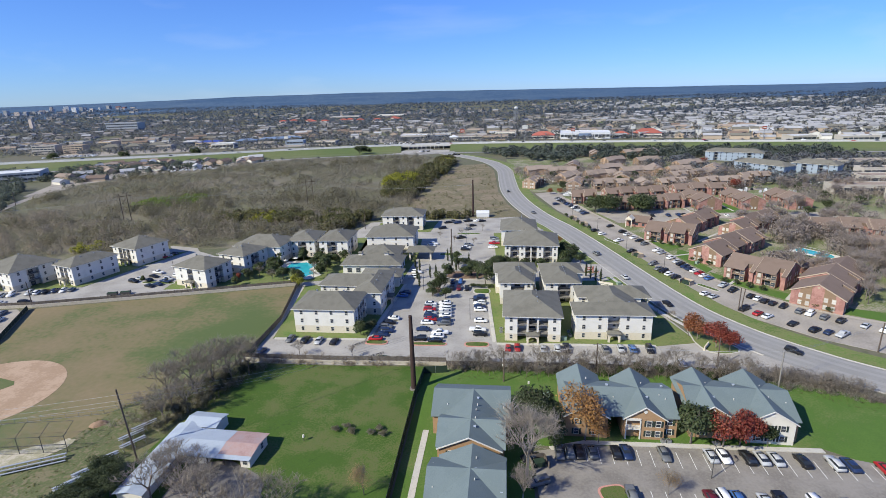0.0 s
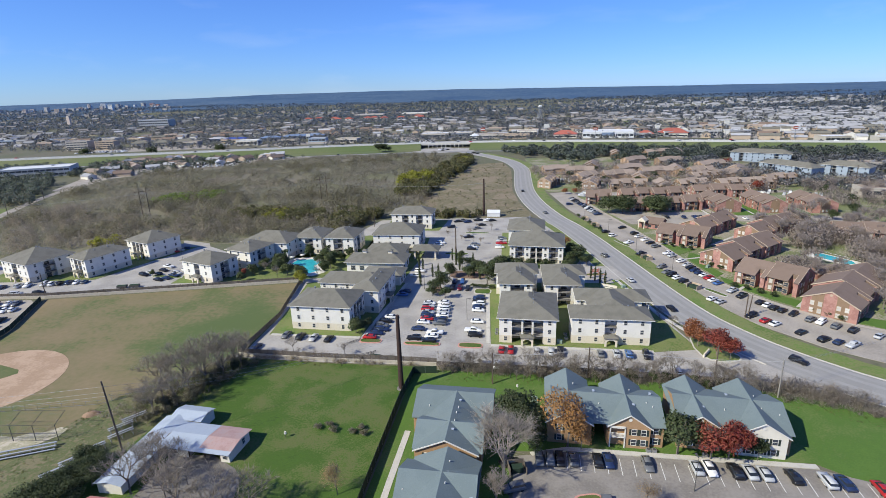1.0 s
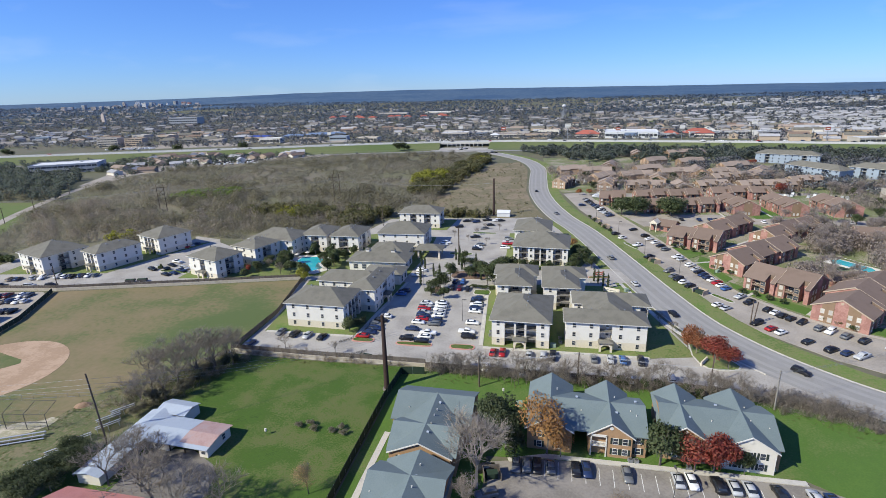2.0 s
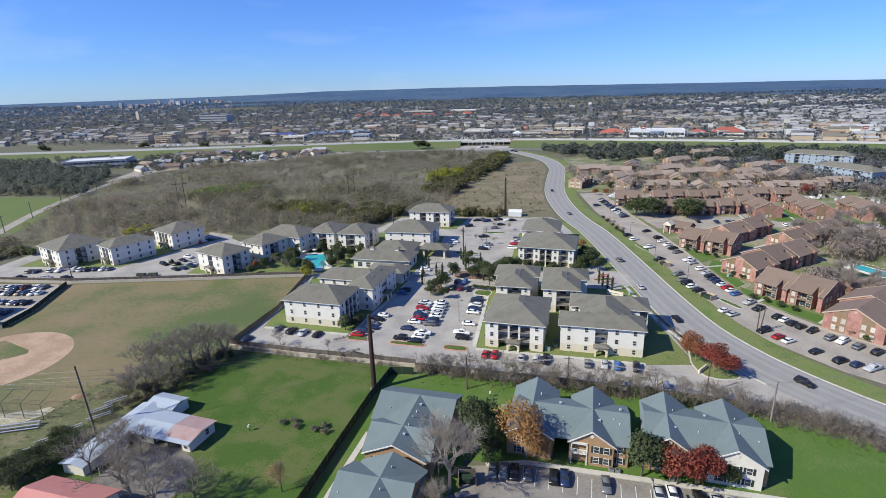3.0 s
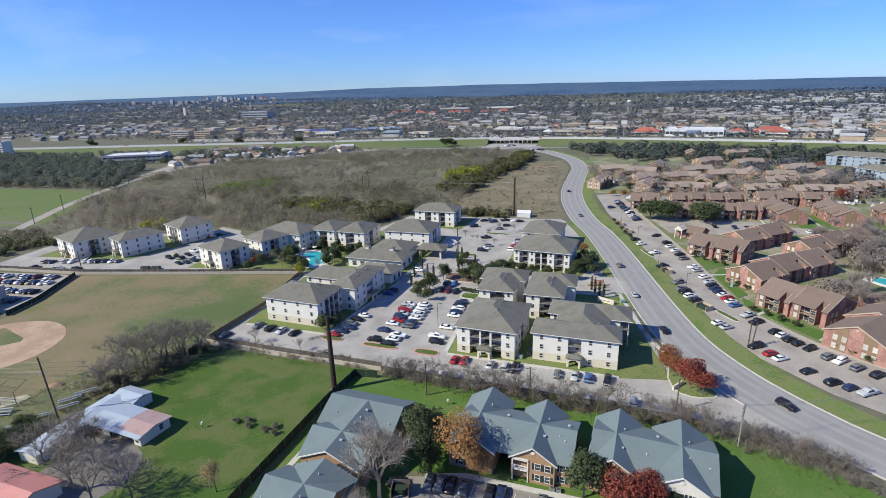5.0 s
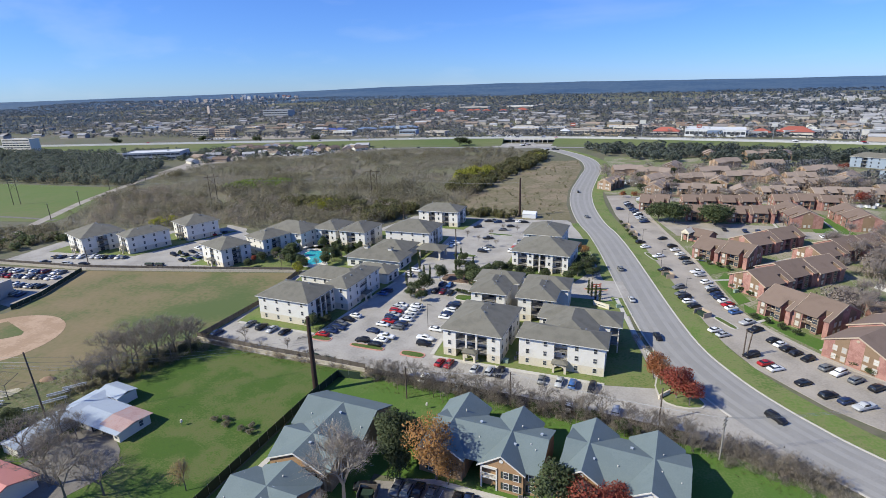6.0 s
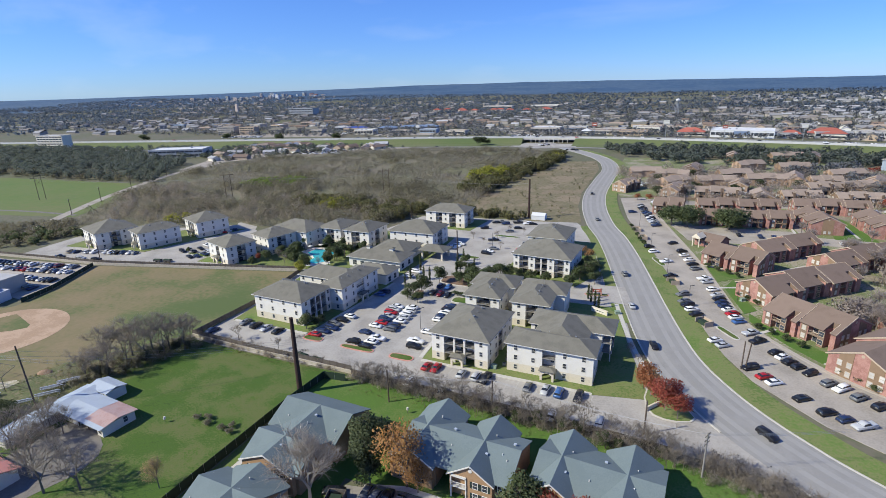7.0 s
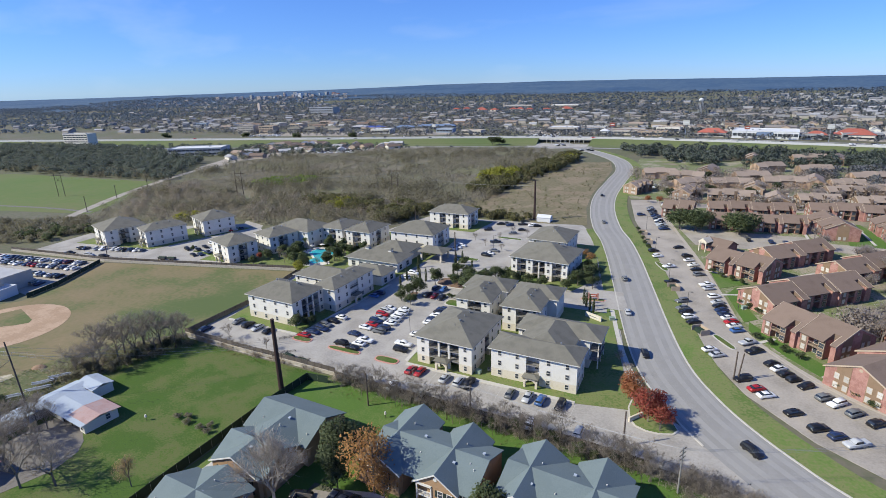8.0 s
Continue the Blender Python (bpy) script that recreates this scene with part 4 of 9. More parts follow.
def gable_roof(L, D, over, z, pitch, thick=0.25, x0=0.0, y0=0.0):
    """A gabled roof of two slabs, ridge along x over a plan L long and D deep."""
    h = D / 2 + over
    cy = y0 + D / 2
    rise = (D / 2) * pitch
    eave = z - over * pitch
    a, b = x0 - L / 2 - over * 0.6, x0 + L / 2 + over * 0.6
    v = []
    for x in (a, b):
        v += [(x, cy - h, eave), (x, cy, z + rise), (x, cy + h, eave), (x, cy - h, eave + thick), (x, cy, z + rise + thick), (x, cy + h, eave + thick)]
    f = [(0, 3, 4, 1), (1, 4, 5, 2), (6, 7, 10, 9), (7, 8, 11, 10), (3, 9, 10, 4), (4, 10, 11, 5), (0, 1, 7, 6), (1, 2, 8, 7), (0, 6, 9, 3), (2, 5, 11, 8)]
    return v, f, rise


def gable_trim(parent, L, D, over, z, pitch, material, x0=0.0, y0=0.0, ends=(-1, 1)):
    """Light barge boards along the gable ends."""
    h = D / 2 + over
    cy = y0 + D / 2
    top, low = z + D / 2 * pitch, z - over * pitch
    for e in ends:
        x = x0 + e * (L / 2 + over * 0.6 + 0.04)
        s = Solid()
        for sy in (-1, 1):
            y1 = cy + sy * h
            s.add([(x - 0.06, y1, low - 0.1), (x + 0.06, y1, low - 0.1), (x + 0.06, cy, top - 0.1), (x - 0.06, cy, top - 0.1),
                   (x - 0.06, y1, low + 0.29), (x + 0.06, y1, low + 0.29), (x + 0.06, cy, top + 0.29), (x - 0.06, cy, top + 0.29)],
                  [(0, 1, 2, 3), (4, 7, 6, 5), (0, 4, 5, 1), (2, 6, 7, 3), (1, 5, 6, 2), (0, 3, 7, 4)])
        s.make("barge_board", material, parent)


def gable_walls(parent, L, D, eave, pitch, notches, material, x0=0.0, y0=0.0, name="wall"):
    poly, sides = notched(L, D, notches)
    poly = [(px + x0, py + y0) for px, py in poly]
    s = Solid().prism(poly, 0, eave)
    rise = D / 2 * pitch
    for e in (-1, 1):
        xa, xb = x0 + e * L / 2, x0 + e * (L / 2 - 0.25)
        s.add([(xa, y0, eave), (xa, y0 + D, eave), (xa, y0 + D / 2, eave + rise), (xb, y0, eave), (xb, y0 + D, eave), (xb, y0 + D / 2, eave + rise)],
              [(0, 1, 2), (3, 5, 4), (0, 2, 5, 3), (1, 4, 5, 2)])
    s.make(name, material, parent)
    return sides


def slot_roof(ob, cx, dy, L, D, z, pitch, sx, sw, deep, material, over=0.6, thick=0.22):
    """A gabled roof cut open in front over the stairs: cheeks and a back wall of siding stand round the slot, with a pale board along its edge."""
    a, b, ridge = cx - L / 2 - over * 0.6, cx + L / 2 + over * 0.6, dy + D / 2
    h = lambda y: z + (min(y, 2 * ridge - y) - dy) * pitch
    s = Solid()

    def slab(x0, x1, y0, y1):
        s.add([(x0, y0, h(y0)), (x1, y0, h(y0)), (x1, y1, h(y1)), (x0, y1, h(y1)), (x0, y0, h(y0) + thick), (x1, y0, h(y0) + thick), (x1, y1, h(y1) + thick), (x0, y1, h(y1) + thick)],
              [(0, 3, 2, 1), (4, 5, 6, 7), (0, 1, 5, 4), (1, 2, 6, 5), (2, 3, 7, 6), (3, 0, 4, 7)])

    low = dy - over
    slab(a, sx, low, ridge)
    slab(sx + sw, b, low, ridge)
    slab(sx, sx + sw, dy + deep, ridge)
    slab(a, b, ridge, dy + D + over)
    s.make("roof", material, ob)
    c = Solid()
    for x0, x1 in ((sx - 0.1, sx - 0.005), (sx + sw + 0.005, sx + sw + 0.1)):
        c.add([(x, y, q) for x in (x0, x1) for y, q in ((dy, z), (dy + deep, z), (dy + deep, h(dy + deep) + thick), (dy, z + thick))], [(0, 1, 2, 3), (7, 6, 5, 4), (0, 4, 5, 1), (1, 5, 6, 2), (2, 6, 7, 3), (3, 7, 4, 0)])
    c.box(sx, dy + deep + 0.01, z - 0.2, sx + sw, dy + deep + 0.1, h(dy + deep) + 0.05)
    c.make("stair_cheek", M_siding, ob, "dark brown boarded cheeks of the stair slot")
    x0, x1 = sx + sw, sx + sw + 0.15
    t = Solid().add([(x, y, q) for x in (x0, x1) for y, q in ((low, h(low) + thick - 0.05), (dy + deep, h(dy + deep) + thick - 0.05), (dy + deep, h(dy + deep) + thick + 0.08), (low, h(low) + thick + 0.08))],
                    [(0, 1, 2, 3), (7, 6, 5, 4), (0, 4, 5, 1), (1, 5, 6, 2), (2, 6, 7, 3), (3, 7, 4, 0)])
    t.make("edge_board", M_tantrim, ob)


def brick_block(x, y, rz, L, D, segs=2, flip=False, roof=None, wall=None, chimneys=False, detail=True, label="", group="brick apartments", middle=False):
    """A two-storey brick apartment house, ridge along x, centred on x, front on y = 0, in stepped sections with recessed stairs and balconies."""
    roof = roof or M_brownroof
    wall = wall or M_brick
    ob = root("brick_apartment_house", x, y, rz, label=label or "two-storey red brick apartment house with brown gabled roof", category="building", group=group)
    seg = L / segs
    pitch, eave = 0.48, 5.4
    for k in range(segs):
        cx = -L / 2 + seg * (k + 0.5)
        dy = (0.0, 1.1, 0.3, 1.3)[k % 4]
        dz = (0.0, 0.45, 0.1, 0.5)[k % 4]
        cut = [("front", seg * 0.28, seg * 0.28 + 3.0, 2.0), ("front", seg * 0.70, seg * 0.70 + 1.8, 3.4), *([("back", seg * 0.4, seg * 0.4 + 3.0, 2.0)] if abs(rz) > 80 else [])] if detail else []
        gable_walls(ob, seg - 0.02, D, eave + dz, pitch, cut, wall, cx, dy)
        if detail:
            slot_roof(ob, cx, dy, seg - 0.3, D, eave + dz, pitch, cx - seg / 2 + seg * 0.70, 1.8, 3.4, roof)
        else:
            v, f, rise = gable_roof(seg - 0.3, D, 0.6, eave + dz, pitch, 0.22, cx, dy)
            link("roof", v, f, roof, ob)
        if y < 470:
            gable_trim(ob, seg - 0.3, D, 0.6, eave + dz, pitch, M_tantrim, cx, dy)
        if not detail:
            continue
        for s, a, b, d in cut:
            yy = dy + (0.05 if s == "front" else D - 0.05)
            sg = 1 if s == "front" else -1
            xa = cx + sg * (-seg / 2 + a)
            xb = cx + sg * (-seg / 2 + b)
            x0, x1 = min(xa, xb), max(xa, xb)
            if d < 3:
                y0, y1 = sorted((yy, yy + sg * d))
                Solid().box(x0, y0, 2.6, x1, y1, 2.85).make("balcony_floor", M_siding, ob)
                railing(ob, (x0, yy + sg * 0.06), (1, 0), x1 - x0, 2.85, M_tantrim)
                for lev in (0.1, 2.95):
                    put_window(WIN_WIDE, ob, ((x0 + x1) / 2, yy + sg * (d - 0.06)), 0 if sg > 0 else 180, lev)
        # brown siding panels and windows
        for u in (0.08, 0.55):
            px = cx - seg / 2 + seg * u
            Solid().box(px, dy - 0.05, 0.3, px + 1.9, dy + 0.05, eave + dz - 0.3).make("siding_panel", M_siding, ob)
            for lev in (0.8, 3.4) if y < 400 else (3.4,):
                put_window(WIN_BLIND if u < 0.3 else WIN_BRICK, ob, (px + 0.95, dy - 0.06), 0, lev)
        if abs(rz) > 80 and y < 380:
            for u in (0.15, 0.8):
                for lev in (0.8, 3.4):
                    put_window(WIN_BRICK, ob, (cx + seg / 2 - seg * u, dy + D + 0.01), 180, lev)
        if chimneys:
            px = cx + seg * 0.18
            Solid().box(px, dy - 0.45, 0, px + 1.3, dy + 0.35, eave + dz + 2.2).make("chimney", M_siding, ob, "brown boarded chimney")
            Solid().box(px - 0.12, dy - 0.57, eave + dz + 2.2, px + 1.42, dy + 0.47, eave + dz + 2.4).make("chimney_cap", M_tantrim, ob)
    # end gables: boarded middle panel and windows
    for e, ang in ((-1, -90), (1, 90)):
        xe = e * (L / 2 + 0.0)
        dy = 0.0 if e < 0 else (0.0, 1.1, 0.3, 1.3)[(segs - 1) % 4]
        for u0, u1 in ((0.33, 0.5), (0.5, 0.67)) if middle else ((0.17, 0.385), (0.615, 0.83)):
            h0, h1 = (min(u, 1 - u) * D * pitch - 0.25 for u in (u0, u1))
            xa, xb = sorted((xe, xe + e * 0.06))
            ya, yb = dy + D * u0, dy + D * u1
            Solid().add([(xa, ya, 0.2), (xb, ya, 0.2), (xb, yb, 0.2), (xa, yb, 0.2), (xa, ya, eave + h0), (xb, ya, eave + h0), (xb, yb, eave + h1), (xa, yb, eave + h1)],
                        [(0, 3, 2, 1), (4, 5, 6, 7), (0, 1, 5, 4), (1, 2, 6, 5), (2, 3, 7, 6), (3, 0, 4, 7)]).make("gable_panel", M_board, ob, "brown boarded bay")
            for u in () if not (e < 0 or abs(rz) > 80 or rz < -30) or y > 440 else (0.43,) if middle and u0 < 0.5 else (0.57,) if middle else (0.19, 0.335) if u0 < 0.5 else (0.665, 0.81):
                for lev in ((0.6,) if middle else (0.8, 3.4)):
                    put_window(WIN_BLIND, ob, (xe + e * 0.07, dy + D * u), ang, lev)
        if y < 440:
            Solid().bar((xe, dy + D / 2, eave + D * 0.17), (xe + e * 0.1, dy + D / 2, eave + D * 0.17), 0.42, 0.42, 10).make("gable_vent", M_tantrim, ob)
    return ob


M_tanbrick = surf("tan_brick", [(0.33, 0.22, 0.15), (0.40, 0.28, 0.20), (0.36, 0.25, 0.175)], 0.5, 6.0, bump=0.2, vary=0.12)


def brick_ridge(a, b, D, segs, **more):
    """A brick house laid out by the two ends of its ridge."""
    way = Vector((b[0] - a[0], b[1] - a[1]))
    rz = math.degrees(math.atan2(way.y, way.x))
    n = Vector((-way.y, way.x)).normalized() * (D / 2)
    return brick_block((a[0] + b[0]) / 2 - n.x, (a[1] + b[1]) / 2 - n.y, rz, way.length, D, segs, **more)


def brick_apartments():
    # facing the car park
    brick_ridge((121.4, 211.0), (135.8, 194.4), 16.0, 2)
    brick_ridge((115.6, 223.6), (150.4, 251.2), 14.5, 3)
    brick_ridge((107.2, 269.6), (125.6, 256.2), 14.5, 2)
    brick_ridge((131.0, 172.4), (162.0, 202.0), 16.0, 3)
    brick_ridge((124.7, 275.0), (151.0, 294.4), 13.0, 2)
    brick_ridge((147.4, 262.8), (182.0, 291.0), 13.5, 3)
    # rows further back
    brick_ridge((109.0, 338.0), (153.5, 338.5), 12.0, 4)
    brick_ridge((110.6, 366.4), (154.0, 368.4), 12.0, 4)
    brick_ridge((162.4, 376.2), (200.0, 376.8), 12.0, 3)
    brick_ridge((164.4, 354.0), (165.4, 326.0), 14.5, 2, middle=True)
    brick_ridge((192.4, 354.0), (191.2, 324.0), 14.5, 2, middle=True)
    brick_ridge((220.0, 350.0), (219.0, 322.0), 14.5, 2, middle=True)
    brick_ridge((190.0, 268.0), (226.0, 257.0), 15.0, 3)
    brick_ridge((192.0, 232.0), (226.0, 222.0), 15.0, 3)
    brick_ridge((86.5, 361.0), (102.5, 358.0), 14.0, 2)
    rng = random.Random(9)
    # older tan-roofed group behind the wall
    for bx, by, br, bl in ((74, 427, 60, 18), (84, 486, 12, 22), (102, 476, -10, 22), (126, 512, 75, 24), (106, 416, 70, 22), (126, 406, -4, 24), (150, 486, 20, 22), (168, 466, 5, 26), (192, 476, 80, 26),
                           (157, 404, 86, 20), (174, 404, 8, 20), (204, 464, 8, 18), (196, 436, 12, 20), (222, 446, 10, 24), (204, 403, 6, 22), (222, 404, 0, 18), (170, 538, 30, 22), (132, 452, 10, 24), (106, 446, 40, 20), (170, 600, 80, 24),
                           (210, 598, 15, 26), (236, 602, 75, 24), (240, 470, 60, 22), (246, 420, 10, 22), (150, 440, 75, 18), (228, 500, 20, 24), (200, 530, 15, 22)):
        brick_block(bx, by - 5, br, bl * 1.12, 11.0, 3, roof=M_tanroof, wall=M_tanbrick if rng.random() < 0.6 else M_siding, detail=by < 440, chimneys=by < 470,
                    label="two-storey apartment house with weathered tan roof", group="tan-roofed apartments")


brick_apartments()


def gate_office():
    """The small office of the brick apartments with its white gable porch."""
    ob = root("rental_office", 108.0, 290.0, -35, label="small brick rental office with white gable", category="building")
    gable_walls(ob, 12, 9, 3.4, 0.5, [], M_brick)
    v, f, _ = gable_roof(12, 9, 0.7, 3.4, 0.5)
    link("roof", v, f, M_brownroof, ob)
    Solid().box(-5.5, -3.2, 0, -5.1, -2.8, 4.2).box(-2.4, -3.2, 0, -2.0, -2.8, 4.2).box(-5.7, -3.3, 4.2, -1.8, -2.7, 4.6).make("porch_post", M_stone, ob)
    Solid().add([(-6, -3.4, 4.6), (-1.5, -3.4, 4.6), (-3.75, -3.4, 6.6), (-6, 2, 4.6), (-1.5, 2, 4.6), (-3.75, 2, 6.6)], [(0, 1, 2), (3, 5, 4), (0, 2, 5, 3), (1, 4, 5, 2), (0, 3, 4, 1)]).make("porch_gable", M_stone, ob)
    for u in (-3.5, 0, 3.5):
        put_window(WIN_BRICK, ob, (u, -0.01), 0, 0.9)


gate_office()


def pool_house():
    """The low brown-roofed house beside the brick apartments' pool."""
    ob = root("pool_house", 156.0, 208.4, 4, label="low brick pool house with brown gabled roof", category="building")
    gable_walls(ob, 14, 9, 3.0, 0.45, [], M_brick)
    v, f, _ = gable_roof(14, 9, 0.8, 3.0, 0.45)
    link("roof", v, f, M_brownroof, ob)
    gable_trim(ob, 14, 9, 0.8, 3.0, 0.45, M_tantrim)
    for u in (-4, 0, 4):
        put_window(WIN_BRICK, ob, (u, -0.01), 0, 0.8)


pool_house()


def teal_gable(ob, x0, y0, w, d, eave, pitch, front=None, over=0.55, ends=(-1, 1), wall=None, cut=None):
    """A gabled section whose ridge runs away from the viewer: w wide, d deep, front on y0."""
    # built with the ridge along x, then turned by swapping axes
    v, f, rise = gable_roof(d, w, over, eave, pitch, 0.22)
    turn = lambda p: (x0 + (p[1] - w / 2), y0 + d / 2 - p[0], p[2])
    link("roof", [turn(p) for p in v], [q for q in f], M_teal, ob, "blue-green shingle roof")
    if cut:
        xa, xb, deep = cut
        s = Solid().box(x0 - w / 2, y0 + deep, 0, x0 + w / 2, y0 + d, eave).box(xb, y0, 0, x0 + w / 2, y0 + deep, eave).box(xa, y0, 5.2, xb, y0 + deep, eave)
        if xa > x0 - w / 2:
            s.box(x0 - w / 2, y0, 0, xa, y0 + deep, eave)
    else:
        s = Solid().box(x0 - w / 2, y0, 0, x0 + w / 2, y0 + d, eave)
    for yy, back in ((y0, 0.25), (y0 + d, -0.25)):
        s.add([(x0 - w / 2, yy, eave), (x0 + w / 2, yy, eave), (x0, yy, eave + w / 2 * pitch), (x0 - w / 2, yy + back, eave), (x0 + w / 2, yy + back, eave), (x0, yy + back, eave + w / 2 * pitch)],
              [(0, 1, 2), (3, 5, 4), (0, 2, 5, 3), (1, 4, 5, 2)])
    s.make("wall", wall or M_ochre, ob)
    for yy in (y0 - 0.4,):
        t = Solid()
        for sx in (-1, 1):
            xa, xb = x0 + sx * (w / 2 + over), x0
            za, zb = eave - over * pitch, eave + w / 2 * pitch
            t.add([(xa, yy - 0.06, za - 0.08), (xa, yy + 0.06, za - 0.08), (xb, yy + 0.06, zb - 0.08), (xb, yy - 0.06, zb - 0.08),
                   (xa, yy - 0.06, za + 0.2), (xa, yy + 0.06, za + 0.2), (xb, yy + 0.06, zb + 0.2), (xb, yy - 0.06, zb + 0.2)],
                  [(0, 3, 2, 1), (4, 5, 6, 7), (0, 1, 5, 4), (3, 7, 6, 2), (1, 2, 6, 5), (0, 4, 7, 3)])
        t.make("barge_board", M_trim, ob)


def teal_ridge(ob, x0, y0, length, d, eave, pitch, wall=None, cut=()):
    """A gabled section with its ridge across the view."""
    v, f, rise = gable_roof(length, d, 0.55, eave, pitch, 0.2, x0, y0)
    link("roof", v, f, M_teal, ob, "blue-green shingle roof")
    gable_walls(ob, length, d, eave, pitch, list(cut), wall or M_ochre, x0, y0)


SHUTTER = Solid().box(-0.22, -0.07, -0.05, 0.22, -0.005, 1.45).mesh("shutter", M_shutter)


def front_windows(ob, xs, y, zs, meshes=None):
    for u in xs:
        for z in zs:
            w = put_window(meshes or WIN_SMALL, ob, (u, y - 0.01), 0, z)
            for e in (-0.84, 0.84):
                share("shutter", SHUTTER, w, pose(e, 0, 0))


def teal_balcony(ob, x, y, w):
    """A white two-storey porch with railings."""
    s = Solid()
    for u in (0, w - 0.25):
        s.box(x + u, y - 2.0, 0, x + u + 0.25, y - 1.75, 5.4)
    s.box(x, y - 2.0, 5.0, x + w, y, 5.5)
    s.make("porch_frame", M_trim, ob, "white porch frame")
    Solid().box(x, y - 2.0, 2.6, x + w, y, 2.85).make("balcony_floor", M_trim, ob)
    rail = Solid().box(x, y - 1.98, 3.75, x + w, y - 1.9, 3.85)
    for k in range(int(w / 0.25)):
        rail.box(x + 0.1 + 0.25 * k, y - 1.96, 2.85, x + 0.16 + 0.25 * k, y - 1.92, 3.75)
    rail.make("railing", M_trim, ob)
    for z in (0.2, 2.95):
        put_window(WIN_WIDE, ob, (x + w / 2, y - 0.01), 0, z)


def roof_vents(ob, spots):
    for k, (px, py, pz) in enumerate(spots):
        share("roof_vent" if k % 3 == 0 else "vent_pipe", PALE_VENT if k % 3 == 0 else PALE_PIPE, ob, pose(px, py, pz))


def teal_apartments():
    eave = 5.6
    rise = 2.9
    a = root("apartment_building", 6.4, 93.6, -5.5, label="two-storey apartment house with blue-green shingle roof", category="building", group="blue-roofed apartments")
    teal_gable(a, 0.0, 0.0, 13.0, 18.2, eave - 0.3, rise / 6.5)
    teal_ridge(a, -0.4, 11.6, 18.0, 13.0, eave - 0.3, rise / 6.5)
    teal_ridge(a, 0.2, 1.0, 14.4, 10.6, eave - 0.32, (rise - 0.02) / 5.3)
    front_windows(a, (-4, 4), 0.0, (0.9, 3.2))
    roof_vents(a, [(1.0, 4, 7.9), (1.0, 7, 7.9), (1.0, 10, 7.9), (1.2, 15, 7.9), (1.2, 12, 7.9), (-6, 14, 6.4), (-5, 4, 6.2), (7.2, 13.6, 6.4), (-8.4, 20.5, 6.6)])
    b = root("apartment_building", 4.0, 66.0, -5.5, label="two-storey apartment house with blue-green shingle roof", category="building", group="blue-roofed apartments")
    teal_gable(b, 0.6, 0.0, 13.0, 25.6, eave - 0.6, rise / 6.5)
    teal_ridge(b, -0.2, 12.6, 14.8, 12.0, eave - 0.62, rise / 6.0)
    teal_ridge(b, 0.6, 0.5, 14.2, 11.4, eave - 0.64, rise / 5.7)
    roof_vents(b, [(1.6, 4, 7.6), (1.6, 8, 7.6), (1.6, 16, 7.6), (1.6, 19, 7.5), (1.6, 22, 7.5), (-6.4, 15, 6.0), (6.6, 15, 6.0), (-7, 21, 6.4)])
    c = root("apartment_building", 43.0, 103.4, -6, label="two-storey brick apartment house with blue-green roof and white porches", category="building", group="blue-roofed apartments")
    teal_gable(c, -9.4, -0.4, 9.6, 18.4, eave, rise / 4.8)
    teal_gable(c, 3.6, -0.2, 8.8, 17.0, eave, rise / 4.4, cut=(-0.6, 2.8, 1.8))
    teal_ridge(c, -1.0, 0.8, 24.0, 14.0, eave - 0.02, (rise - 0.1) / 7.0, cut=[("front", 8.6, 12.0, 8.0)])
    front_windows(c, (4.6, 6.6), -0.2, (0.9, 3.5))
    front_windows(c, (9.4,), 0.8, (0.9, 3.5))
    front_windows(c, (-11.5, -7.6), -0.4, (0.9, 3.5))
    teal_balcony(c, -0.6, 1.6, 3.4)
    Solid().bar((3.6, -0.3, 7.3), (3.6, -0.2, 7.3), 0.42, 0.42, 12).make("gable_vent", M_trim, c)
    roof_vents(c, [(5.0, 5, 7.7), (5.0, 11, 7.6), (-2.6, 5, 7.2), (-3.5, 9, 8.2), (9.2, 5.0, 7.3), (-8.0, 12, 7.9), (9.4, 9.6, 8.0), (8.0, 6, 7.6)])
    d = root("apartment_building", 69.0, 101.8, -8, label="two-storey brick and cream apartment house with blue-green roof", category="building", group="blue-roofed apartments")
    teal_gable(d, -7.4, 0.0, 9.0, 16.8, eave, rise / 4.5)
    teal_gable(d, 4.8, -0.6, 9.8, 17.8, eave, rise / 4.9, wall=M_cream)
    teal_ridge(d, -0.4, 0.8, 22.6, 15.0, eave - 0.02, (rise - 0.1) / 7.5, cut=[("front", 8.9, 11.5, 8.0)])
    front_windows(d, (-9.2, -5.8), 0.0, (0.9, 3.5))
    front_windows(d, (2.4, 4.8, 7.2), -0.6, (0.9, 3.5))
    Solid().bar((-7.4, -0.1, 7.3), (-7.4, 0.0, 7.3), 0.42, 0.42, 12).make("gable_vent", M_trim, d)
    Solid().bar((4.8, -0.7, 7.3), (4.8, -0.6, 7.3), 0.42, 0.42, 12).make("gable_vent", M_trim, d)
    roof_vents(d, [(-6.0, 5, 7.6), (-6.0, 11, 7.6), (-1.5, 5, 7.2), (0.4, 11, 7.6), (6.2, 6, 7.6), (6.2, 11, 7.6), (-10.6, 6, 7.2), (9.6, 5, 7.0)])


teal_apartments()


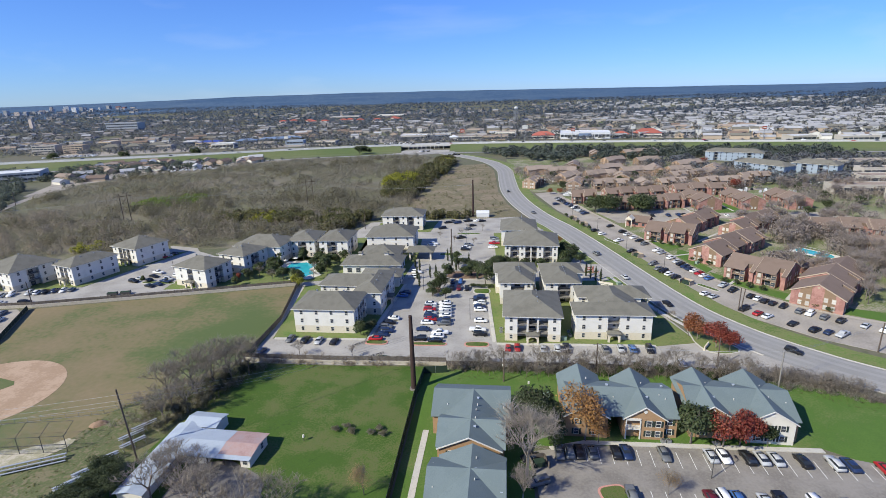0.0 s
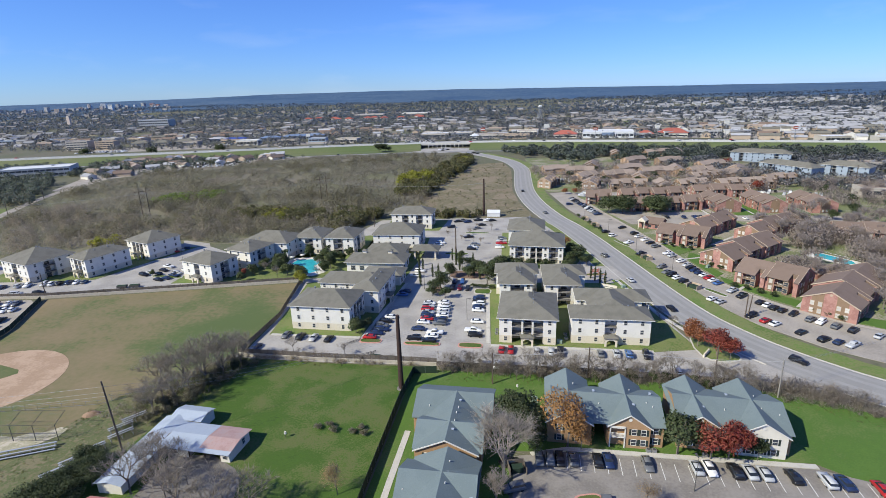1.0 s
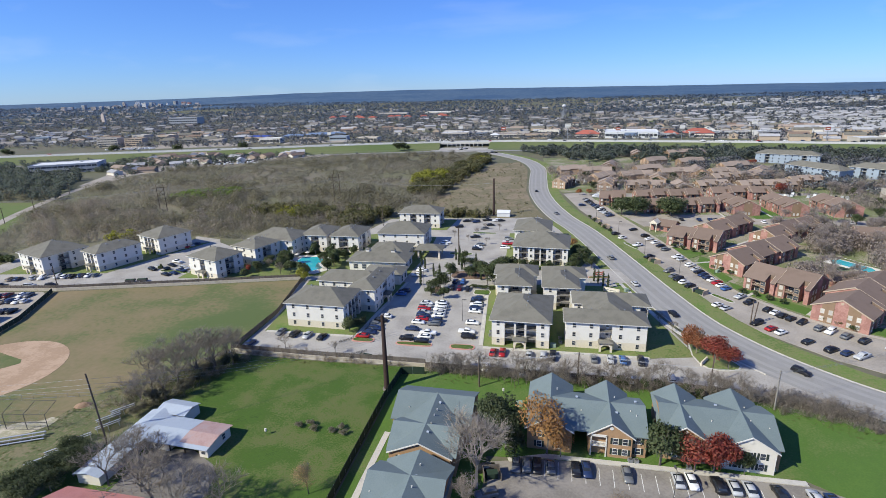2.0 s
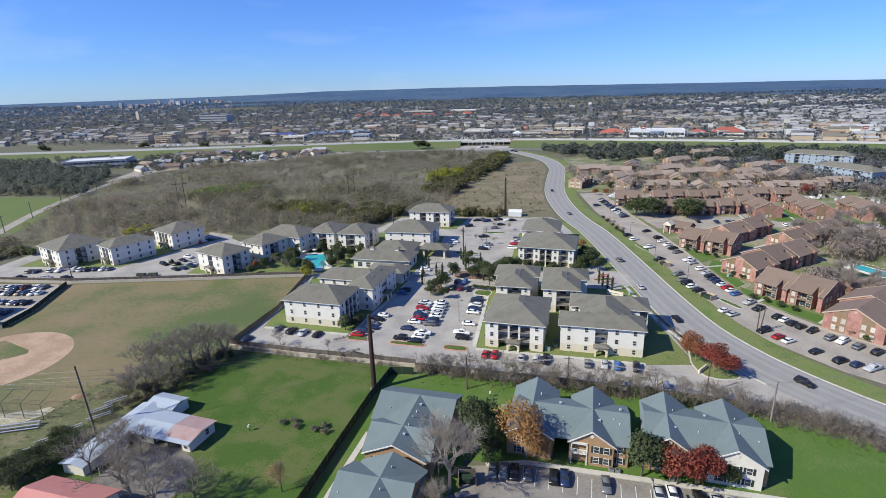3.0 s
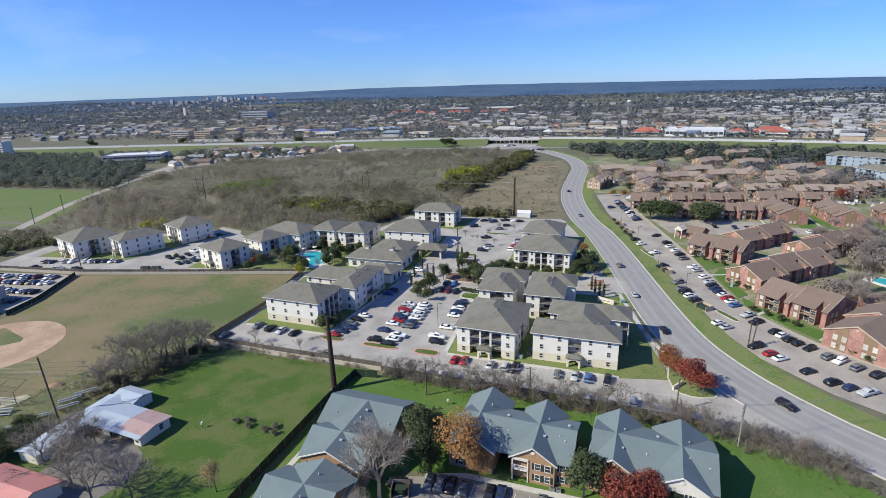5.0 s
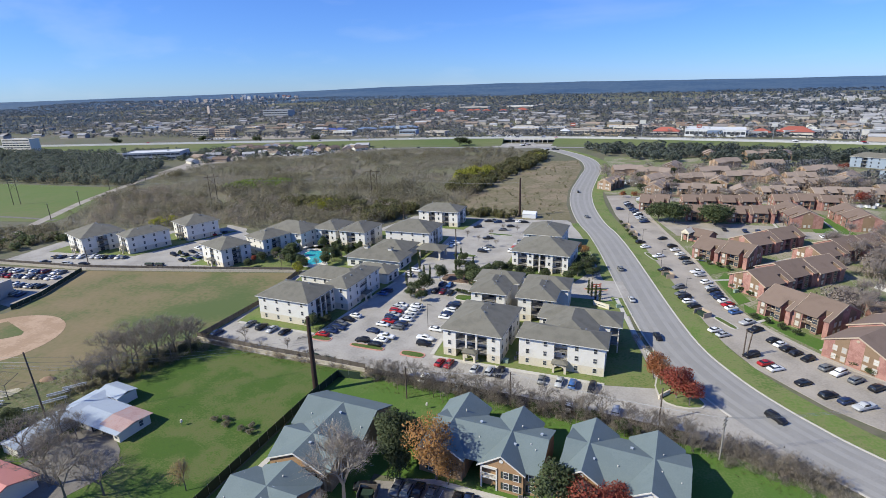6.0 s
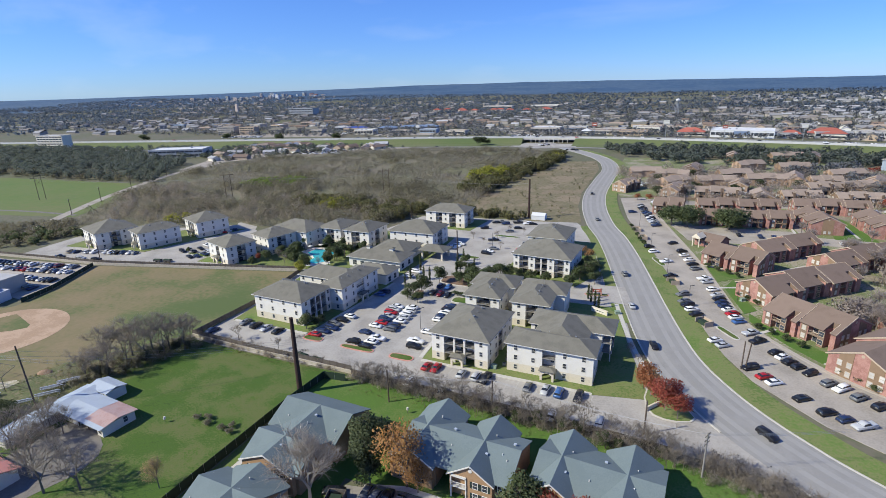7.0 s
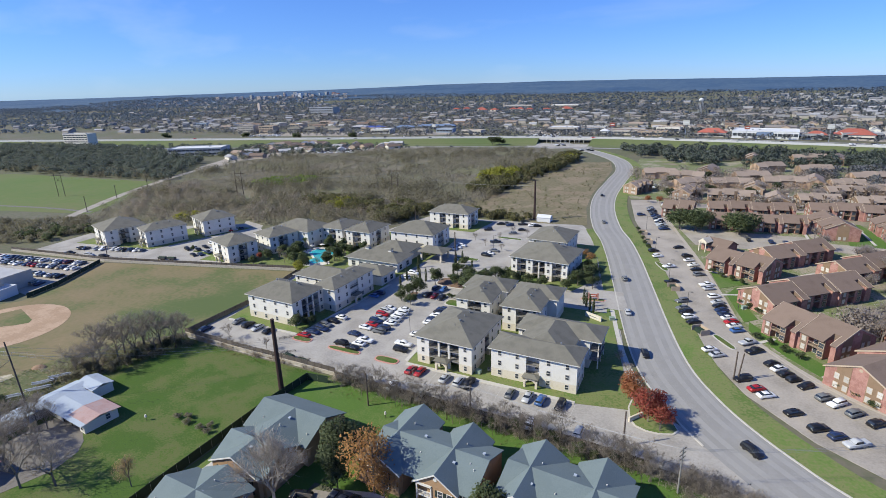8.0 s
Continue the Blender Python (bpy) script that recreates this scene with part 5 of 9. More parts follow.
def corrugated(L, D, z0, z1, ribs):
    """A sloping metal sheet folded into raised ribs, from the height z0 at y = 0 to z1 at y = D."""
    xs = [(0.0, 0.0)]
    for k in range(ribs):
        x = L * (k + 0.5) / ribs
        xs += [(x - 0.07, 0.0), (x - 0.04, 0.018), (x + 0.04, 0.018), (x + 0.07, 0.0)]
    xs.append((L, 0.0))
    n = len(xs)
    v = [(x, y, z + h) for y, z in ((0, z0), (D, z1)) for x, h in xs] + [(x, y, z - 0.06) for y, z in ((0, z0), (D, z1)) for x in (0, L)]
    f = [(i, i + 1, n + i + 1, n + i) for i in range(n - 1)]
    k = 2 * n
    f += [(k, k + 2, k + 3, k + 1), tuple(range(n - 1, -1, -1)) + (k, k + 1), tuple(range(n, 2 * n)) + (k + 3, k + 2), (0, n, k + 2, k), (n - 1, k + 1, k + 3, 2 * n - 1)]
    return Solid().add(v, f)


def metal_shed():
    """The L-shaped shed with pale metal roofs."""
    ob = root("metal_shed", -59.2, 84.4, -5, label="L-shaped white shed with galvanised metal roof", category="shed")
    Solid().box(-5.9, 0.3, 0, -0.4, 22.0, 2.6).make("wall", M_cream, ob)
    corrugated(23.4, 3.3, 2.6, 3.3, 23).make("roof", M_tin, ob, at=pose(0.1, -0.2, 0, 0, 0, 90))
    corrugated(23.4, 3.3, 2.6, 3.3, 23).make("roof", M_tin, ob, at=pose(-6.5, 23.2, 0, 0, 0, -90))
    wing = root("shed_wing", 1.0, 12.2, -3)
    wing.parent = ob
    Solid().box(-1, 4.6, 0, 15.6, 8.6, 2.6).box(-1, 0.6, 0, 5.2, 4.6, 2.6).box(13.4, 0.6, 0, 15.6, 4.6, 2.6).make("wall", M_cream, wing)
    for u in (5.2, 9.2, 13.2):
        Solid().box(u, 0.7, 0, u + 0.2, 0.9, 2.6).make("post", M_wood, wing)
    corrugated(9.6, 4.8, 2.6, 3.3, 10).make("roof", M_tin, wing, at=pose(-1.6, -0.2, 0))
    corrugated(9.6, 4.8, 2.6, 3.3, 10).make("roof", M_tin, wing, at=pose(8.0, 9.4, 0, 0, 0, 180))
    corrugated(8.0, 1.2, 2.6, 2.78, 9).make("roof", M_tin, wing, at=pose(8.05, -0.2, 0))
    corrugated(8.0, 3.58, 2.78, 3.3, 9).make("rusty_roof", M_tinred, wing, "reddish rusty roof sheets", at=pose(8.05, 1.02, 0))
    corrugated(8.0, 4.8, 2.6, 3.3, 9).make("rusty_roof", M_tinred, wing, "reddish rusty roof sheets", at=pose(16.05, 9.4, 0, 0, 0, 180))
    for u, yy in ((2.0, 0.59), (14.5, 0.59)):
        put_window(WIN_SMALL, wing, (u, yy), 0, 0.9)
    put_window(WIN_SMALL, wing, (15.61, 6.2), 90, 1.0)
    nub = root("shed_annex", -0.6, 22.2, -4)
    nub.parent = ob
    Solid().box(-4.0, 0, 0, 4.0, 5.0, 2.8).make("wall", M_cream, nub)
    corrugated(8.8, 3.0, 2.8, 3.6, 9).make("roof", M_tin, nub, at=pose(-4.4, -0.4, 0))
    corrugated(8.8, 3.0, 2.8, 3.6, 9).make("roof", M_tin, nub, at=pose(4.4, 5.4, 0, 0, 0, 180))


metal_shed()


def red_house():
    ob = root("house", -55.5, 70.0, -5, label="low house with red metal roof", category="house")
    gable_walls(ob, 17, 10, 2.8, 0.35, [], M_cream)
    v, f, _ = gable_roof(17, 10, 0.7, 2.8, 0.35)
    link("roof", v, f, M_pinkroof, ob, "faded red metal roof")
    front_windows(ob, (-6, -2, 2, 6), 0, (0.9,))


red_house()


# ---- trees and brush ----
def limbs(rng, height, spread, depth=4, kids=(4, 3, 3, 3), thick=0.2, bare=True):
    """Branch segments of a tree: start, end, two radii."""
    out = []

    def grow(p, d, length, r, level):
        q = p + d * length
        out.append((p, q, r, r * 0.62))
        if level >= depth:
            return
        for k in range(kids[min(level, len(kids) - 1)]):
            tilt = rng.uniform(0.35, 0.95) * (spread if level else spread * 0.8)
            az = 2 * math.pi * (k + rng.random()) / kids[min(level, len(kids) - 1)]
            side = Vector((math.cos(az), math.sin(az), 0))
            nd = (d + side * tilt + Vector((0, 0, 0.18))).normalized()
            start = p + (q - p) * (rng.uniform(0.55, 1.0) if level else rng.uniform(0.7, 1.0))
            grow(start, nd, length * rng.uniform(0.58, 0.82), r * 0.55, level + 1)

    grow(Vector((0, 0, 0)), Vector((rng.uniform(-0.06, 0.06), rng.uniform(-0.06, 0.06), 1)).normalized(), height * 0.32, thick, 0)
    top = max(s[1].z for s in out)
    k = height / top
    return [(a * k, b * k, r0, r1) for a, b, r0, r1 in out]


def limb_mesh(name, segs, material, least=0.02):
    v, f = [], []
    for a, b, r0, r1 in segs:
        q = (b - a).to_track_quat("Z", "Y")
        n = len(v)
        for c, r in ((a, max(r0, least)), (b, max(r1, least * 0.7))):
            for i in range(3):
                w = 2.0944 * i
                v.append(tuple(c + q @ Vector((math.cos(w) * r, math.sin(w) * r, 0))))
        f += [(n + i, n + (i + 1) % 3, n + 3 + (i + 1) % 3, n + 3 + i) for i in range(3)]
    me = bpy.data.meshes.new(name)
    me.from_pydata(v, [], f)
    me.materials.append(material)
    me.update()
    return me


def twig_mesh(name, segs, material, least, rng, per, length, width):
    """Branches, with a spray of fine twigs at the end of every outer one."""
    me = limb_mesh(name, segs, material, least)
    thin = sorted(s[2] for s in segs)[int(len(segs) * 0.45)]
    ends = [(a, b) for a, b, r0, r1 in segs if r0 <= thin]
    co = np.zeros(len(me.vertices) * 3, dtype=np.float32)
    me.vertices.foreach_get("co", co)
    v = [co.reshape(-1, 3)]
    a = np.repeat(np.array([tuple(p) for p, q in ends]), per, 0)
    b = np.repeat(np.array([tuple(q) for p, q in ends]), per, 0)
    n = len(a)
    t = rng.random(n)[:, None]
    foot = a + (b - a) * (0.3 + 0.7 * t)
    way = (b - a) / np.linalg.norm(b - a, axis=1)[:, None] + rng.normal(size=(n, 3)) * 0.75 + np.array([0, 0, 0.25])
    way *= (length * (0.5 + rng.random(n)))[:, None] / np.linalg.norm(way, axis=1)[:, None]
    side = np.cross(way, rng.normal(size=(n, 3)))
    side *= width / np.linalg.norm(side, axis=1)[:, None]
    v.append(np.stack([foot - side, foot + side, foot + way], 1).reshape(-1, 3))
    faces = [tuple(p.vertices) for p in me.polygons]
    k = len(v[0])
    faces += [(k + 3 * i, k + 3 * i + 1, k + 3 * i + 2) for i in range(n)]
    out = bpy.data.meshes.new(name)
    out.from_pydata([tuple(p) for p in np.vstack(v).tolist()], [], faces)
    out.materials.append(material)
    out.update()
    bpy.data.meshes.remove(me)
    return out


def soften(me, v, sides, heart, up=0.55):
    """Leaves face the sky and take their shading from the crown they belong to: normals between straight up and away from its heart."""
    f = v.reshape(-1, sides, 3)
    n = np.cross(f[:, 1] - f[:, 0], f[:, 2] - f[:, 0])
    low = n[:, 2] < 0
    f[low] = f[low][:, ::-1]
    me.vertices.foreach_set("co", np.ascontiguousarray(f, dtype=np.float32).ravel())
    out = f.mean(1) - heart
    out /= np.linalg.norm(out, axis=1)[:, None] + 1e-6
    n[low] *= -1
    n /= np.linalg.norm(n, axis=1)[:, None] + 1e-9
    soft = out * (1 - up) + np.array([0, 0, up]) + n * 0.35
    soft /= np.linalg.norm(soft, axis=1)[:, None]
    me.polygons.foreach_set("use_smooth", np.ones(len(f), dtype=bool))
    me.normals_split_custom_set_from_vertices(np.repeat(soft, sides, 0).tolist())
    me.update()
    return me


def leaf_mesh(name, rng, n, lobes, size, material):
    """Many small leaf clumps, each a bent pair of triangles, spread through uneven lobes (x, y, z, rx, rz)."""
    lobes = np.array(lobes)
    w = lobes[:, 3] ** 2 * lobes[:, 4]
    pick = rng.choice(len(lobes), n, p=w / w.sum())
    d = rng.normal(size=(n, 3))
    d /= np.linalg.norm(d, axis=1)[:, None]
    r = rng.random(n) ** 0.28
    c = lobes[pick, :3] + d * (r * (0.85 + 0.3 * rng.random(n)))[:, None] * np.stack([lobes[pick, 3], lobes[pick, 3], lobes[pick, 4]], 1)
    u = rng.normal(size=(n, 3))
    u /= np.linalg.norm(u, axis=1)[:, None]
    t = np.cross(u, rng.normal(size=(n, 3)))
    t /= np.linalg.norm(t, axis=1)[:, None]
    s = (size * (0.6 + 0.8 * rng.random(n)))[:, None]
    b = np.cross(u, t) * s * 0.25
    v = np.stack([c - u * s, c + t * s * 0.6 + b, c + u * s, c - t * s * 0.6 + b], 1).reshape(-1, 3)
    k = np.arange(n) * 4
    corners = np.stack([k, k + 1, k + 2, k + 3], 1).ravel()
    heart = np.array([0, 0, 0.4 * lobes[:, 2].mean()]) * 0.5 + lobes[pick, :3] * 0.5
    return soften(arrays(name, v, corners, 4, material), v, 4, heart, 0.35)


def crown_lobes(rng, height, width, n, base=0.3):
    out = []
    for k in range(n):
        a = rng.uniform(0, 2 * math.pi)
        r = width / 2 * math.sqrt(rng.uniform(0, 1)) * 0.72
        z = height * rng.uniform(base + 0.15, 0.88 - 0.25 * (2 * r / width) ** 2)
        s = width * rng.uniform(0.17, 0.27)
        out.append((math.cos(a) * r, math.sin(a) * r, z, s, s * rng.uniform(0.6, 0.85)))
    return out


TREE_MESH = {}


def make_kind(kind, k):
    """Trunk and crown meshes of a kind of tree, one metre units scaled when placed."""
    key = (kind, k)
    if key in TREE_MESH:
        return TREE_MESH[key]
    rs = random.Random(100 * k + sum(map(ord, kind)))
    rn = np.random.default_rng(100 * k + sum(map(ord, kind)))
    crown = None
    if kind == "bare":
        segs = limbs(rs, 8.0, 1.1, 5, (4, 3, 3, 3, 2), 0.17)
        trunk = limb_mesh("trunk", segs[:1], M_bark)
        crown = twig_mesh("branches", segs[1:], M_twig, 0.026, rn, 4, 0.8, 0.016)
    elif kind == "grove":
        segs = limbs(rs, 8.0, 0.85, 3, (5, 4, 3), 0.18)
        trunk = limb_mesh("trunk", segs[:1], M_bark)
        crown = twig_mesh("branches", segs[1:], M_rosetwig, 0.03, rn, 13, 1.5, 0.03)
    elif kind == "pale":
        segs = limbs(rs, 9.0, 0.75, 5, (5, 4, 3, 3, 3), 0.2)
        trunk = limb_mesh("trunk", segs[:1], M_pale)
        crown = twig_mesh("branches", segs[1:], M_pale, 0.02, rn, 5, 0.9, 0.012)
    elif kind == "thicket":
        segs = []
        for q in range(5):
            off = Vector((rs.uniform(-1.6, 1.6), rs.uniform(-1.6, 1.6), 0))
            segs += [(a + off, b + off, r0, r1) for a, b, r0, r1 in limbs(rs, rs.uniform(2.4, 4.2), 1.0, 3, (3, 3, 3), 0.05)]
        trunk = None
        crown = twig_mesh("bare_shrub", segs, M_twig, 0.013, rn, 5, 0.6, 0.011)
    else:
        h, w, n, leaf, mat, trunk_r = {"oak": (7.0, 7.5, 1600, 0.28, M_oak, 0.22), "olive": (6.0, 5.5, 1900, 0.23, M_oak2, 0.16), "cedar": (8.0, 6.0, 2100, 0.27, M_cedar, 0.2),
                                       "red": (6.5, 6.5, 2900, 0.17, M_red, 0.16), "russet": (6.5, 6.5, 2500, 0.16, M_russet, 0.16), "orange": (8.0, 7.0, 2500, 0.14, M_orange, 0.18), "fading": (8.0, 7.0, 2400, 0.09, M_tanleaf, 0.15), "scrubby": (6.0, 5.5, 1100, 0.22, M_scrub, 0.12), "dome": (7.0, 9.0, 3300, 0.265, M_oak2, 0.3), "hedge": (7.0, 7.0, 2900, 0.205, M_oak, 0.22), "live": (7.0, 7.0, 2500, 0.212, M_oak2, 0.22), "yellow": (7.0, 6.5, 1800, 0.22, M_yellowleaf, 0.18)}[kind]
        segs = limbs(rs, h * 0.92, 0.7, 4, (5, 3, 3, 2), trunk_r)
        trunk = limb_mesh("trunk", segs, M_bark, 0.02)
        crown = leaf_mesh("crown", rn, n, crown_lobes(rs, h, w, 26 if kind == "dome" else 13, 0.22 if kind in ("oak", "cedar") else 0.3), leaf, mat)
    TREE_MESH[key] = (trunk, crown)
    return TREE_MESH[key]


TREE_TEXT = {"scrubby": ("low_shrub", "low brown-green shrub on the lawn", 6.0), "dome": ("evergreen_tree", "large dark evergreen oak with domed crown", 7.0), "fading": ("autumn_tree", "thin tree with sparse pale brown leaves", 8.0), "hedge": ("evergreen_shrub", "dense dark evergreen hedge shrub", 7.0), "grove": ("bare_tree", "leafless brown tree with fine twigs", 8.0), "bare": ("bare_tree", "leafless grey-brown tree in winter", 8.0), "pale": ("bare_tree", "pale leafless sycamore tree in winter", 9.0), "thicket": ("bare_shrub", "tangle of leafless grey-brown shrubs", 4.0),
             "oak": ("evergreen_tree", "dark evergreen oak with a rounded dense crown", 7.0), "olive": ("evergreen_tree", "olive-green broadleaf tree with dense crown", 6.0),
             "cedar": ("cedar_tree", "dark cedar with uneven shaggy crown", 8.0), "live": ("evergreen_tree", "broad evergreen oak with dense green crown", 7.0), "russet": ("autumn_tree", "tree with thin orange-brown autumn leaves", 6.5), "red": ("autumn_tree", "tree with dense dark red autumn leaves", 6.5),
             "orange": ("autumn_tree", "tree with thinning orange autumn leaves", 8.0), "yellow": ("yellow_tree", "tree with yellow-green winter leaves", 7.0)}
TREE_RNG = random.Random(21)


def tree(kind, x, y, h, wide=1.0, z=0.0, group=""):
    k = TREE_RNG.randrange(4)
    trunk, crown = make_kind(kind, k)
    name, label, unit = TREE_TEXT[kind]
    ob = new(name, crown if kind == "thicket" else None)
    s = h / unit
    ob.matrix_basis = pose(x, y, z, 0, 0, TREE_RNG.uniform(0, 360)) @ Matrix.Diagonal((s * wide, s * wide, s, 1))
    if kind != "thicket":
        share("trunk", trunk, ob)
        share("crown", crown, ob)
    return tagged(ob, label, "tree" if kind != "thicket" else "shrub", group or label.split(" with")[0])


def tree_row(kind, a, b, n, h, jitter=1.5, wide=1.0):
    for k in range(n):
        t = (k + 0.5) / n
        tree(kind, a[0] + (b[0] - a[0]) * t + TREE_RNG.uniform(-jitter, jitter), a[1] + (b[1] - a[1]) * t + TREE_RNG.uniform(-jitter, jitter), h * TREE_RNG.uniform(0.75, 1.2), wide)


def near_trees():
    # bare trees on the slope by the shed and bleachers
    for x, y, h in ((-74, 122, 8), (-71, 118, 6), (-70, 127, 8.5), (-66, 122, 8), (-66, 131, 9), (-63, 126, 8), (-62, 134, 8.5), (-66, 116, 7), (-60, 130, 7.5), (-61, 139, 7), (-57, 135, 7.5), (-70, 112, 6.5)):
        tree("bare", x, y, h * 1.45, 1.2)
    tree_row("thicket", (-80, 114), (-56, 141), 7, 3.4, 3.5, 1.2)
    tree_row("bare", (-76, 126), (-60, 144), 4, 7.0, 2.0, 1.2)
    tree_row("scrubby", (-72, 104), (-62, 126), 9, 2.4, 2.5, 1.2)
    tree_row("scrubby", (-69, 112), (-57, 137), 7, 4.0, 3.0, 0.9)
    tree_row("cedar", (-64, 124), (-56, 138), 4, 4.4, 2.0, 0.9)
    # thicket along the fence
    tree_row("thicket", (2, 136.0), (88, 127.5), 30, 5.2, 1.6, 1.1)
    tree_row("thicket", (8, 133.4), (86, 126.2), 20, 4.4, 1.3)
    tree_row("bare", (6, 135.6), (86, 128), 18, 7.4, 1.2)
    tree_row("olive", (44, 131.5), (84, 127), 9, 3.0, 1.5)
    tree_row("thicket", (88, 127), (112, 118), 10, 3.6, 1.4)
    tree_row("thicket", (-52, 142.5), (-4, 139.5), 12, 2.6, 0.7)
    tree("bare", -45, 145.5, 5.5)
    tree("bare", -28, 143.5, 4.5)
    # by the shed drive
    for x, y, h, w in ((-44.1, 80.1, 13.0, 1.5), (-30.7, 81.0, 9.5, 1.4), (-55.0, 90.7, 9.5, 1.2), (-58.5, 94.0, 7.5, 1.1), (-52.5, 93.0, 7.0, 1.1), (-58.0, 85.0, 11.0, 1.1), (-50, 84, 9.0, 1.15), (-37, 78, 11, 1.2), (-47.5, 88.0, 6.5, 1.1)):
        tree("bare", x, y, h, w)
    for x, y in ((-57.0, 92.5), (-60.5, 95.6), (-55, 95.4), (-59.5, 89.4), (-62.5, 93.4)):
        tree("thicket", x, y, 4.2, 1.1)
    tree("fading", -15.2, 86.5, 8.4, 0.85)
    for x, y, h in ((-73.5, 93.0, 5.2), (-69.6, 91.2, 5.0), (-71.5, 87.8, 5.6), (-67.8, 87.0, 5.2), (-73.2, 84.0, 6.0), (-69.0, 82.5, 5.6), (-75.5, 80.5, 6.0), (-71.5, 79.0, 5.8)):
        tree("hedge", x, y, h, 1.15)
    for x, y in ((-25.5, 107.5), (-23, 108.5), (-21.5, 106.5), (-16.6, 106), (-14.8, 107.5), (-13.8, 105.5)):
        tree("scrubby", x, y, 1.5, 1.7)
    # round the blue-roofed apartments
    tree("hedge", 22.0, 108.5, 11.0, 0.85)
    tree("hedge", 24.2, 104.0, 10.0, 0.9)
    tree("hedge", 26.0, 100.6, 7.0, 0.9)
    tree("live", 26.5, 110.0, 7.0, 0.8)
    tree("live", 22.0, 113.0, 7.0, 0.8)
    tree("pale", 18.2, 91.0, 17.5, 1.3)
    tree("pale", 16.5, 84.0, 9.0)
    tree("orange", 33.2, 102.6, 15.0, 0.92)
    tree("orange", 36.0, 101.8, 7.0)
    tree("live", 56.5, 101.0, 10.4, 0.98)
    tree("red", 63.0, 99.6, 9.8, 1.0)
    tree("red", 66.8, 100.0, 9.0, 0.95)
    tree("olive", 72.6, 99.4, 6.0, 0.7)
    tree("fading", 45.5, 85.6, 6.5, 0.8)
    # red pair by the entrance of the white apartments
    tree("russet", 80.2, 151.0, 9.2, 0.85)
    tree("red", 83.4, 145.4, 9.6, 0.9)
    tree("red", 86.0, 142.6, 7.6, 0.85)
    tree("russet", 78.6, 153.6, 6.4, 0.8)
    tree("bare", 75.0, 170.5, 4.5)
    tree("bare", 77.5, 165.0, 4.2)
    # among the white apartments
    tree("live", -28.0, 158.6, 6.4, 0.85)
    tree("oak", -25.4, 162.0, 4.4)
    for x, y, h in ((-5.2, 192.0, 4.8), (0.0, 189.4, 5.0), (0.5, 211.6, 7.0), (-2.4, 199.6, 7.5), (-4.6, 196.2, 6.0), (5.5, 224.6, 6), (12.0, 220.5, 6), (8.5, 213.0, 6.0), (13.5, 214.5, 6.0), (16.5, 205, 8), (19.5, 209, 8.2), (17.5, 213, 8), (21.5, 206, 7), (20, 217, 7.5), (23, 222, 7), (27, 224, 6.5),
                    (31, 222, 5.5), (55, 228, 7), (58, 233, 7.2), (60, 238, 7), (56, 238, 6.5), (61, 226, 6), (36, 224, 5), (10, 226, 5), (4, 236, 5), (52, 221, 6), (57, 243, 6), (42, 222, 5.4)):
        tree("live" if (int(x * 7 + y) % 3) else "olive", x, y, h)
    for k in range(7):
        tree("live", 10.6 + 1.35 * k, 200.6 - 0.25 * k, 1.9, 1.2)
    tree("orange", 56.5, 256, 6.0)
    tree("orange", 53.5, 262, 5.0)
    for x, y in ((-60, 223), (-56, 228), (-62, 230), (-57, 235), (-79, 223), (-84, 219), (-81, 229), (-88, 216), (-76, 213), (-50, 240), (-64, 212), (-58, 213)):
        tree("bare" if (int(x + y) % 2) else "olive", x, y, 5.6, 0.95)
    for x, y, h in ((-56, 218, 7), (-55, 224, 7), (-66, 214, 6), (-72, 215, 6.5), (-78, 218, 6), (-78, 226, 6.5), (-82, 232, 6), (-70, 241, 6.5), (-62, 240, 6), (-86, 224, 6), (-52, 233, 6.5), (-90, 208, 4.5)):
        tree("live" if int(x) % 2 else "olive", x, y, h, 0.9)
    for x, y in ((-92, 214), (-90, 218)):
        tree("red", x, y, 4.5, 0.8)
    for x, y in ((-64.5, 207.5), (-62, 205.5)):
        tree("yellow", x, y, 5.5, 0.85)
    tree("olive", -135.0, 215.0, 3.6, 0.8)
    for x, y in ((4, 268), (8, 280), (12, 292), (20, 290), (-4, 276), (14, 262)):
        tree("bare", x, y, 4.0)
    # among the brick apartments
    tree("dome", 94.5, 328, 11.0, 1.0)
    tree("dome", 102.5, 326.5, 11.5, 1.05)
    tree("dome", 122.5, 325, 11.5, 1.25)
    for x, y, h in ((146, 206, 9), (150, 213, 9), (155, 205, 8.5), (143, 214, 8), (160, 214, 8), (152, 223, 8.5), (170, 259, 10), (178, 268, 10), (184, 262, 10), (172, 276, 9), (190, 274, 10), (165, 247, 8), (156, 252, 8), (186, 240, 9), (194, 252, 9),
                    (158, 184, 9), (166, 178, 9), (152, 176, 8), (176, 218, 8), (164, 196, 9.5), (170, 206, 10), (178, 200, 10), (168, 188, 9), (184, 212, 10), (176, 190, 9.5), (190, 222, 10), (182, 228, 9.5), (158, 226, 8), (140, 246, 6), (150, 300, 7), (200, 312, 8), (226, 300, 9), (226, 330, 9), (240, 280, 9), (208, 262, 9)):
        tree("grove", x, y, h, 1.1)
    for poly, n in (([(152, 178), (185, 200), (204, 244), (186, 262), (178, 214), (150, 205)], 20), ([(150, 255), (230, 250), (240, 300), (160, 300)], 18), ([(95, 375), (230, 380), (240, 470), (80, 430)], 22), ([(150, 300), (230, 310), (225, 325), (150, 322)], 6), ([(235, 300), (300, 330), (300, 400), (240, 390)], 14)):
        for x, y in scatter(poly, n, np.random.default_rng(n)):
            tree("grove", float(x), float(y), TREE_RNG.uniform(7, 10.5), 1.25)
